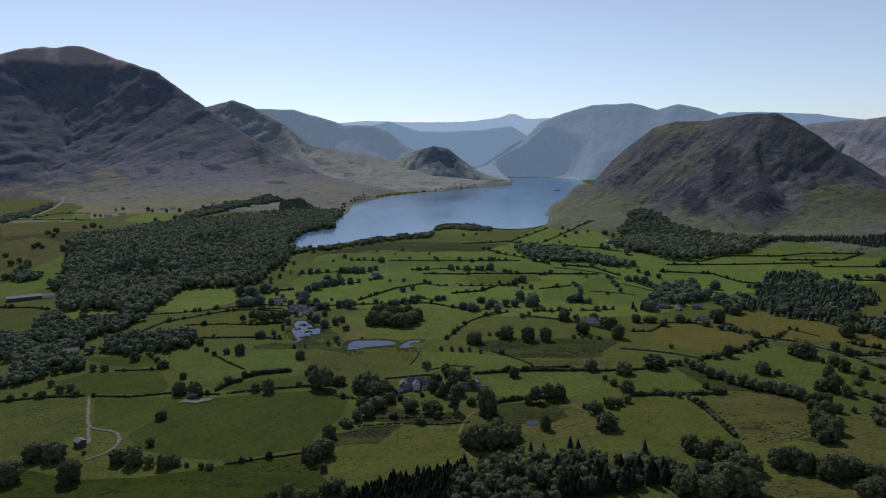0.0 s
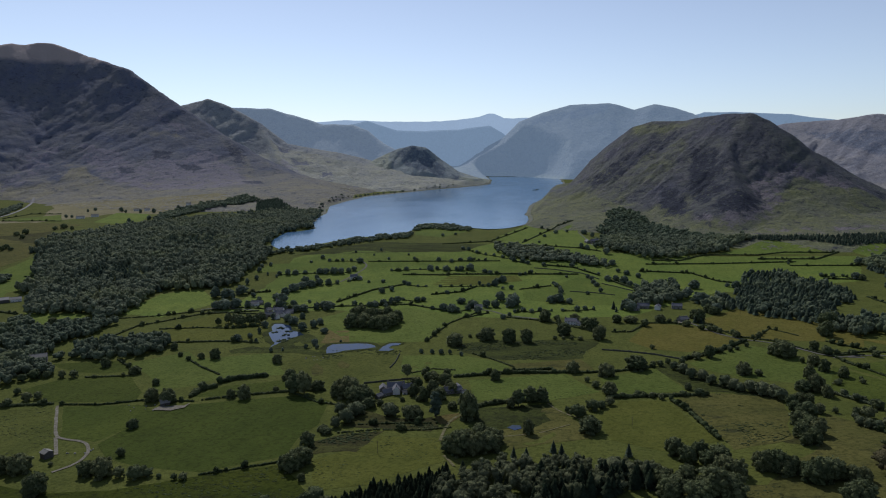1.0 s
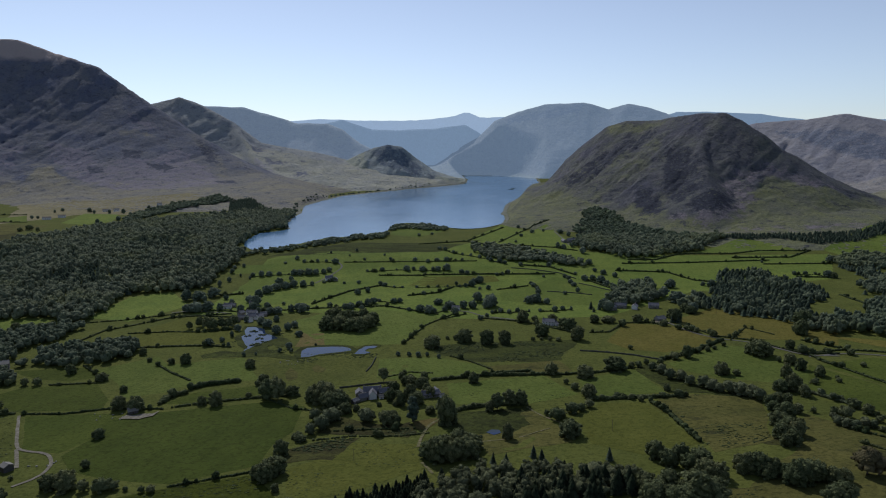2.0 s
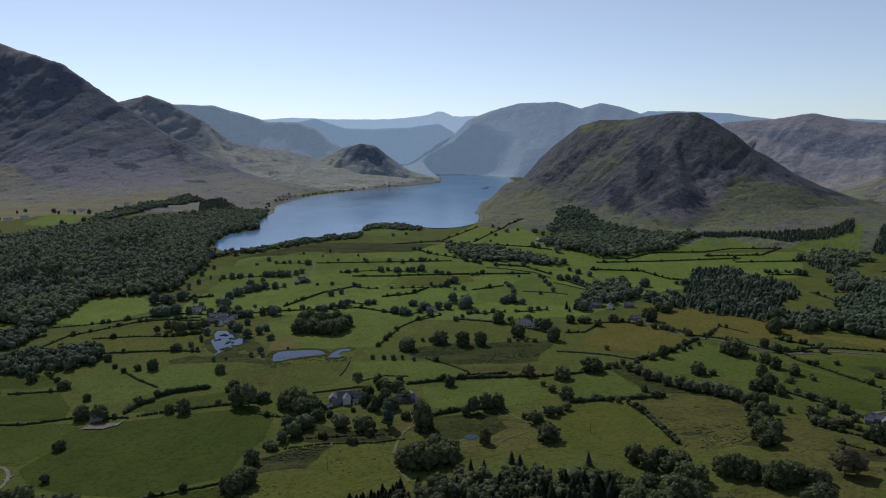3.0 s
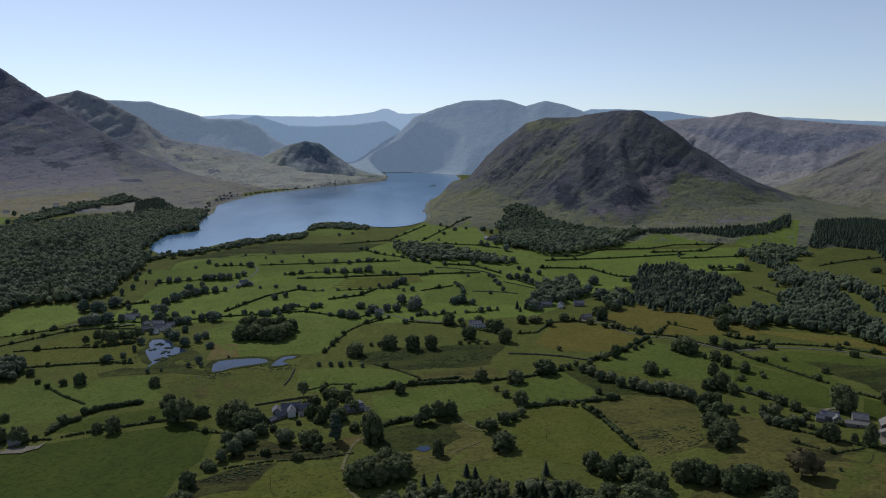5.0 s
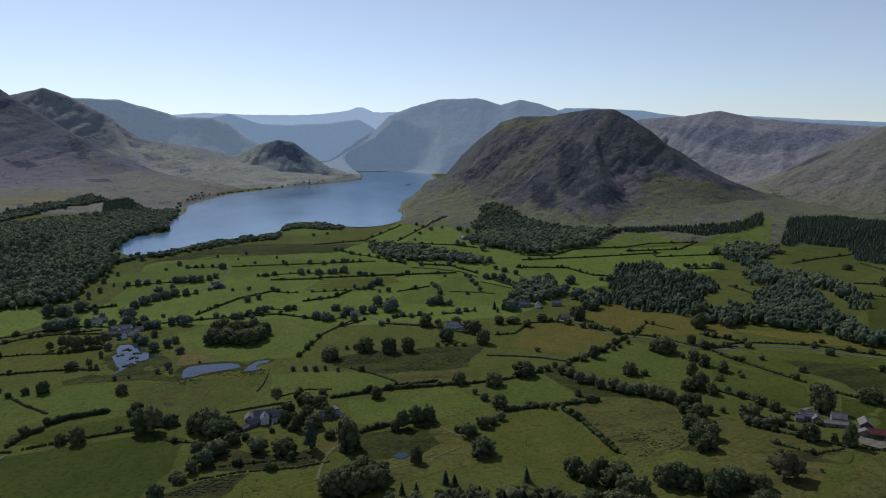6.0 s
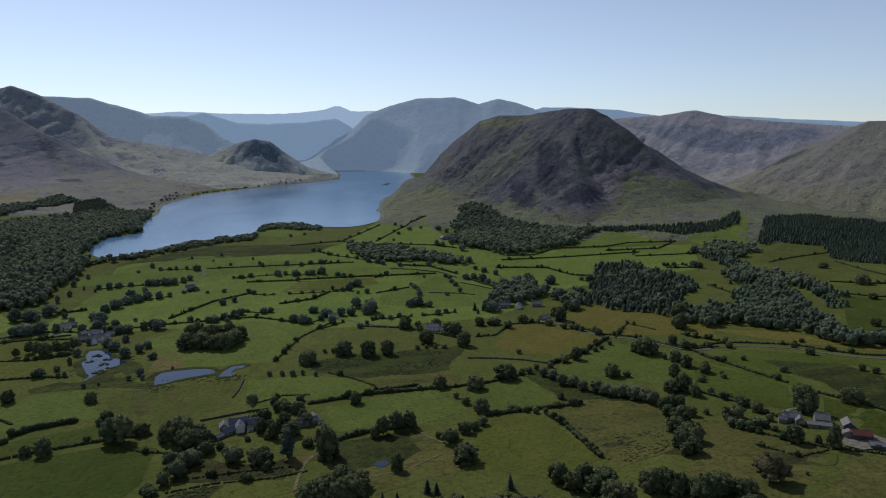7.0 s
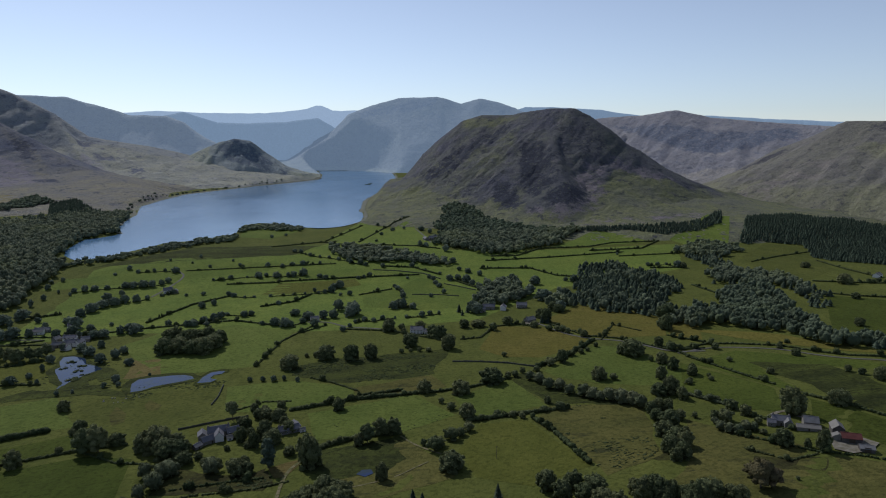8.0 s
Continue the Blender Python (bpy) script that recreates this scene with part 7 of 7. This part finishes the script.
def block(house, cx, cy, length, depth, eaves, rise, wall, roof, turn=0, windows=0, door=True, chimneys=0, wide_door=False):
    """One gabled block of a building: walls with gables, a slab roof with eaves, ridge, windows with frames and sills, door and chimneys."""
    M = pose(cx, cy, 0, 0, 0, turn)
    hx, hy = length / 2, depth / 2

    def put(name, bm, mat, parent, label=""):
        bmesh.ops.transform(bm, matrix=M, verts=bm.verts)
        return part(name, bm, mat, parent, label)

    bm = bmesh.new()
    low = [bm.verts.new((x, y, -2)) for x, y in ((-hx, -hy), (hx, -hy), (hx, hy), (-hx, hy))]
    up = [bm.verts.new((x, y, eaves)) for x, y in ((-hx, -hy), (hx, -hy), (hx, hy), (-hx, hy))]
    g = [bm.verts.new((-hx, 0, eaves + rise)), bm.verts.new((hx, 0, eaves + rise))]
    for f in ((low[0], low[1], up[1], up[0]), (low[2], low[3], up[3], up[2]), (low[1], low[2], up[2], g[1], up[1]), (low[3], low[0], up[0], g[0], up[3]),
              (up[0], up[1], g[1], g[0]), (up[2], up[3], g[0], g[1])):
        bm.faces.new(f)
    w = put("wall", bm, wall, house)
    bm = bmesh.new()
    s, t, o = rise / hy, 0.22, 0.45
    prof = [(-hy - o, eaves - s * o), (0, eaves + rise), (hy + o, eaves - s * o), (hy + o, eaves - s * o + t), (0, eaves + rise + t), (-hy - o, eaves - s * o + t)]
    ends = [[bm.verts.new((x, y, z + 0.03)) for y, z in prof] for x in (-hx - 0.3, hx + 0.3)]
    n = len(prof)
    for i in range(n):
        bm.faces.new((ends[0][i], ends[0][(i + 1) % n], ends[1][(i + 1) % n], ends[1][i]))
    bm.faces.new((ends[0][0], ends[0][5], ends[0][4], ends[0][1]))
    bm.faces.new((ends[0][1], ends[0][4], ends[0][3], ends[0][2]))
    bm.faces.new((ends[1][1], ends[1][4], ends[1][5], ends[1][0]))
    bm.faces.new((ends[1][2], ends[1][3], ends[1][4], ends[1][1]))
    r = put("roof", bm, roof, house)
    bm = bmesh.new()
    box(bm, -hx - 0.3, -0.18, eaves + rise + t - 0.03, hx + 0.3, 0.18, eaves + rise + t + 0.12)
    put("ridge", bm, roof, r)
    for k in range(chimneys):
        x = (-hx + 0.6) if k == 0 else (hx - 0.6)
        bm = bmesh.new()
        box(bm, x - 0.45, -0.4, eaves + rise - 1.0, x + 0.45, 0.4, eaves + rise + 1.3)
        ch = put("chimney", bm, STONE, r)
        bm = bmesh.new()
        for px in (-0.2, 0.2):
            bmesh.ops.create_cone(bm, cap_ends=True, segments=8, radius1=0.13, radius2=0.1, depth=0.5, matrix=Matrix.Translation((x + px, 0, eaves + rise + 1.5)))
        put("chimney_pot", bm, REDTIN, ch)
    storeys = (1.3,) if eaves < 4.2 else (1.3, 3.7)
    for side in (-1, 1):
        for k in range(windows):
            x = -hx + length * (k + 0.5) / windows
            for zi, z in enumerate(storeys):
                if door and side < 0 and zi == 0 and k == windows // 2:
                    continue
                y = side * hy
                bm = bmesh.new()
                box(bm, x - 0.6, y - 0.05, z - 0.6, x + 0.6, y + 0.05, z + 0.75)
                fr = put("window", bm, PAINT, house)
                for px in (-0.28, 0.28):
                    bm = bmesh.new()
                    box(bm, x + px - 0.22, y - 0.07, z - 0.5, x + px + 0.22, y + 0.07, z + 0.65)
                    put("pane", bm, PANE, fr)
                bm = bmesh.new()
                box(bm, x - 0.72, y - 0.14, z - 0.74, x + 0.72, y + 0.14, z - 0.6)
                put("sill", bm, STONE, fr)
    if door:
        x = -hx + length * (windows // 2 + 0.5) / max(windows, 1) if windows else 0.0
        ww, hh = (1.8, 3.2) if wide_door else (0.5, 2.05)
        bm = bmesh.new()
        box(bm, x - ww, -hy - 0.06, -0.3, x + ww, -hy + 0.06, hh)
        put("door", bm, WOODEN, house)
    return w


def house(name, label, category, x, y, turn, blocks, lift=0.0):
    h = empty(name, x, y, terrain(x, y) + lift, turn, label, category)
    for bl in blocks:
        block(h, **bl)
    return h


def B(cx, cy, length, depth, eaves, rise, wall=None, roof=None, turn=0, windows=0, door=True, chimneys=0, wide_door=False):
    return dict(cx=cx, cy=cy, length=length, depth=depth, eaves=eaves, rise=rise, wall=wall or STONE, roof=roof or SLATE, turn=turn, windows=windows, door=door, chimneys=chimneys, wide_door=wide_door)


house("farmhouse", "large stone farmhouse with grey slate roofs and a whitewashed gable", "house", -94, 553, 12,
      [B(0, 3, 15, 7, 4.8, 3.0, STONE, SLATE, 0, 4, True, 2), B(0, -4, 8, 6, 4.6, 2.8, RENDERED, SLATE, 90, 1, False, 1), B(9.5, 0, 9, 6.5, 4.2, 2.6, STONE, SLATE, 14, 3, True, 1), B(-8, -6, 9, 6, 3.0, 2.4, STONE, SLATE, 24, 2, True),
       B(-11, 3, 8, 6, 3.4, 2.4, STONE, SLATE, 90, 1, False), B(3, 10, 9, 5, 2.6, 1.8, RENDERED, TIN, 0, 2, False), B(7, -7, 4, 3.5, 2.4, 1.2, RENDERED, FIBRE, 0, 1, False), B(-15, -12, 6, 4.5, 2.3, 1.5, STONE, TIN, 40)])
house("cottage", "long low slate-roofed cottage in a garden", "house", -45, 550, 18, [B(0, 0, 15, 6.5, 3.2, 2.4, STONE, SLATE, 0, 4, True, 1), B(6, 4, 8, 6, 3.1, 2.3, STONE, SLATE, 90, 1, False), B(9, -4, 4, 3, 2.3, 1.0, RENDERED, FIBRE, 0, 1, False)])
house("field_barn", "small dark stone field barn with a pale sheet roof", "barn", -317, 418, -28, [B(0, 0, 6.5, 6, 4.0, 1.3, DARKSTONE, FIBRE, 0, 0, True, 0, True)])
house("ruined_barn", "old stone barn half hidden by a tree", "barn", -285, 520, 35, [B(0, 0, 7.5, 5, 2.6, 2.2, DARKSTONE, STONE, 0, 0, True)])
house("white_house", "white rendered house with a slate roof behind trees", "house", 78, 796, -14, [B(0, 0, 14, 8, 4.8, 2.8, RENDERED, SLATE, 0, 4, True, 2), B(13, -2, 9, 7, 3.4, 2.4, RENDERED, SLATE, 0, 2, False)])
house("lane_cottage", "small pale cottage beside the lane", "house", -36, 882, 10, [B(0, 0, 10, 7, 3.8, 2.4, RENDERED, TIN, 0, 3, True, 1)])
house("meadow_cottage", "small stone cottage with outbuilding among meadow trees", "house", -249, 1074, 15, [B(0, 0, 13, 8, 4.4, 3.2, RENDERED, SLATE, 0, 3, True, 1), B(10, -4, 8, 6, 3, 2.2, STONE, SLATE, 90)])
for hx, hy, tn, ln, hi in ((-292, 833, 8, 13, 1), (-312, 822, -35, 10, 0)):
    house("hamlet_house", "grey slate-roofed hamlet house beside the pond", "house", hx, hy, tn, [B(0, 0, ln, 8, 5.0 if hi else 3.8, 3.0, RENDERED if hi else STONE, TIN if not hi else SLATE, 0, 3, True, 1 + hi)])
house("hamlet_house", "long pale low house at the hamlet's edge", "house", -352, 890, 4, [B(0, 0, 18, 7, 3.6, 2.4, RENDERED, TIN, 0, 4, True, 1)])
for hx, hy, tn, ln, hi in ((-307, 834, 10, 11, 0), (-302, 855, -5, 14, 1), (-285, 834, 70, 10, 1), (-285, 851, 12, 9, 0), (-294, 820, -30, 9, 1), (-348, 899, 4, 16, 0), (-319, 908, 8, 9, 1), (-317, 857, 60, 8, 0)):
    house("hamlet_house", "small pale-walled hamlet house with a grey roof", "house", hx, hy, tn, [B(0, 0, ln, 6.5, 4.4 if hi else 3.0, 2.4, RENDERED if hi else STONE, SLATE if hi else TIN, 0, 3, True, 1)])
for hx, hy, tn, ln, wl in ((180, 884, -6, 15, STONE), (197, 876, 70, 9, RENDERED), (222, 880, -10, 13, STONE), (168, 872, 20, 8, STONE)):
    house("roadside_house", "stone roadside house with grey slate roof" if wl == STONE else "whitewashed roadside house with grey slate roof", "house", hx, hy, tn, [B(0, 0, ln, 7, 4.2, 2.6, wl, SLATE, 0, 4, True, 2)])
house("lane_house", "low slate-roofed house at the bend of the lane", "house", 211, 807, 25, [B(0, 0, 12, 8, 3.4, 2.6, STONE, TIN, 0, 3, True, 1)])
house("cattle_shed", "very long grey sheet-roofed cattle shed", "barn", -728, 872, 38, [B(0, 0, 44, 14, 4.5, 2.6, DARKSTONE, TIN, 0, 0, True, 0, True), B(30, -3, 14, 10, 4.0, 2.4, RENDERED, TIN, 0, 2, True)])
house("wood_barn", "pale-roofed barn among trees", "barn", -484, 632, 32, [B(0, 0, 22, 9, 4.0, 2.4, STONE, FIBRE, 0, 0, True, 0, True)], 2.0)
for hx, hy, tn, ln in ((-1215, 1812, 30, 22), (-1203, 1862, 34, 20), (-1175, 2040, 30, 18), (-1140, 2040, 34, 16), (-1060, 2160, 30, 15)):
    house("fellside_farm", "small white farm under the great fell", "house", hx, hy, tn, [B(0, 0, ln, 9, 5.0, 3.0, RENDERED, FIBRE, 0, 4, True, 1)])
house("shore_farm", "stone farm with yard near the lake foot", "house", 183, 1390, 15, [B(0, 0, 18, 9, 5.0, 3.2, STONE, SLATE, 0, 4, True, 2), B(-14, 4, 14, 8, 4.0, 3.0, STONE, SLATE, 90)])
house("east_farmhouse", "grey slate-roofed stone farmhouse under a huge sycamore", "house", 284, 466, -26, [B(0, 0, 11, 6, 3.8, 2.4, STONE, SLATE, 0, 3, True, 2), B(4, -3.5, 6, 5, 3.4, 2.2, STONE, TIN, 90, 1, False), B(-6, -3, 5, 4, 2.6, 1.6, STONE, SLATE, 0, 1, False)])
house("milking_parlour", "long low outbuilding with a pale sheet roof", "barn", 294, 452, -26, [B(0, 0, 14, 5, 2.3, 1.3, STONE, FIBRE, 0, 0, True)])
house("calf_house", "small grey-roofed stone outbuilding", "barn", 300, 458, -26, [B(0, 0, 9, 7, 3.6, 2.8, STONE, TIN, 0, 0, True)])
house("stone_barn", "tall stone barn with a pale grey roof", "barn", 308, 444, 62, [B(0, 0, 10, 7, 3.8, 2.6, DARKSTONE, FIBRE, 0, 0, True, 0, True)])
house("red_barn", "barn with a dark red sheet roof", "barn", 306, 430, -26, [B(0, 0, 11, 8, 3.6, 2.0, DARKSTONE, REDTIN, 0, 0, True, 0, True), B(-7, 0, 4, 6.5, 3.2, 1.6, STONE, FIBRE, 90, 0, False)])
house("tractor_shed", "low grey shed at the yard's end", "barn", 306, 417, -26, [B(0, 0, 8, 5.5, 2.5, 1.3, DARKSTONE, TIN, 0, 0, True, 0, True)])
house("moor_cottage", "small pale cottage by a plantation", "house", 740, 892, 30, [B(0, 0, 14, 8, 4, 2.6, RENDERED, FIBRE, 0, 3, True, 1)])


def trough_stones(label, x, y, count, spread, seed):
    r = random.Random(seed)
    for i in range(count):
        px, py = x + r.uniform(-1, 1) * spread, y + r.uniform(-1, 1) * spread * 0.5
        hp = Heap(seed * 50 + i)
        hp.lump((0, 0, 0.3), (r.uniform(0.4, 1.1), r.uniform(0.4, 0.8), r.uniform(0.3, 0.6)), 1, 0.25)
        ob = tagged(new("boulder", hp.mesh("boulder", LIMESTONE)), label, "boulder", "boulders")
        ob.matrix_basis = pose(px, py, terrain(px, py), 0, 0, r.uniform(0, 360))


trough_stones("pale limestone boulder in the grass", -300, 512, 8, 16, 3)
trough_stones("pale boulder lying beside the farm track", -300, 428, 7, 10, 4)
trough_stones("pale rubble heap on the pasture", -190, 652, 9, 14, 5)
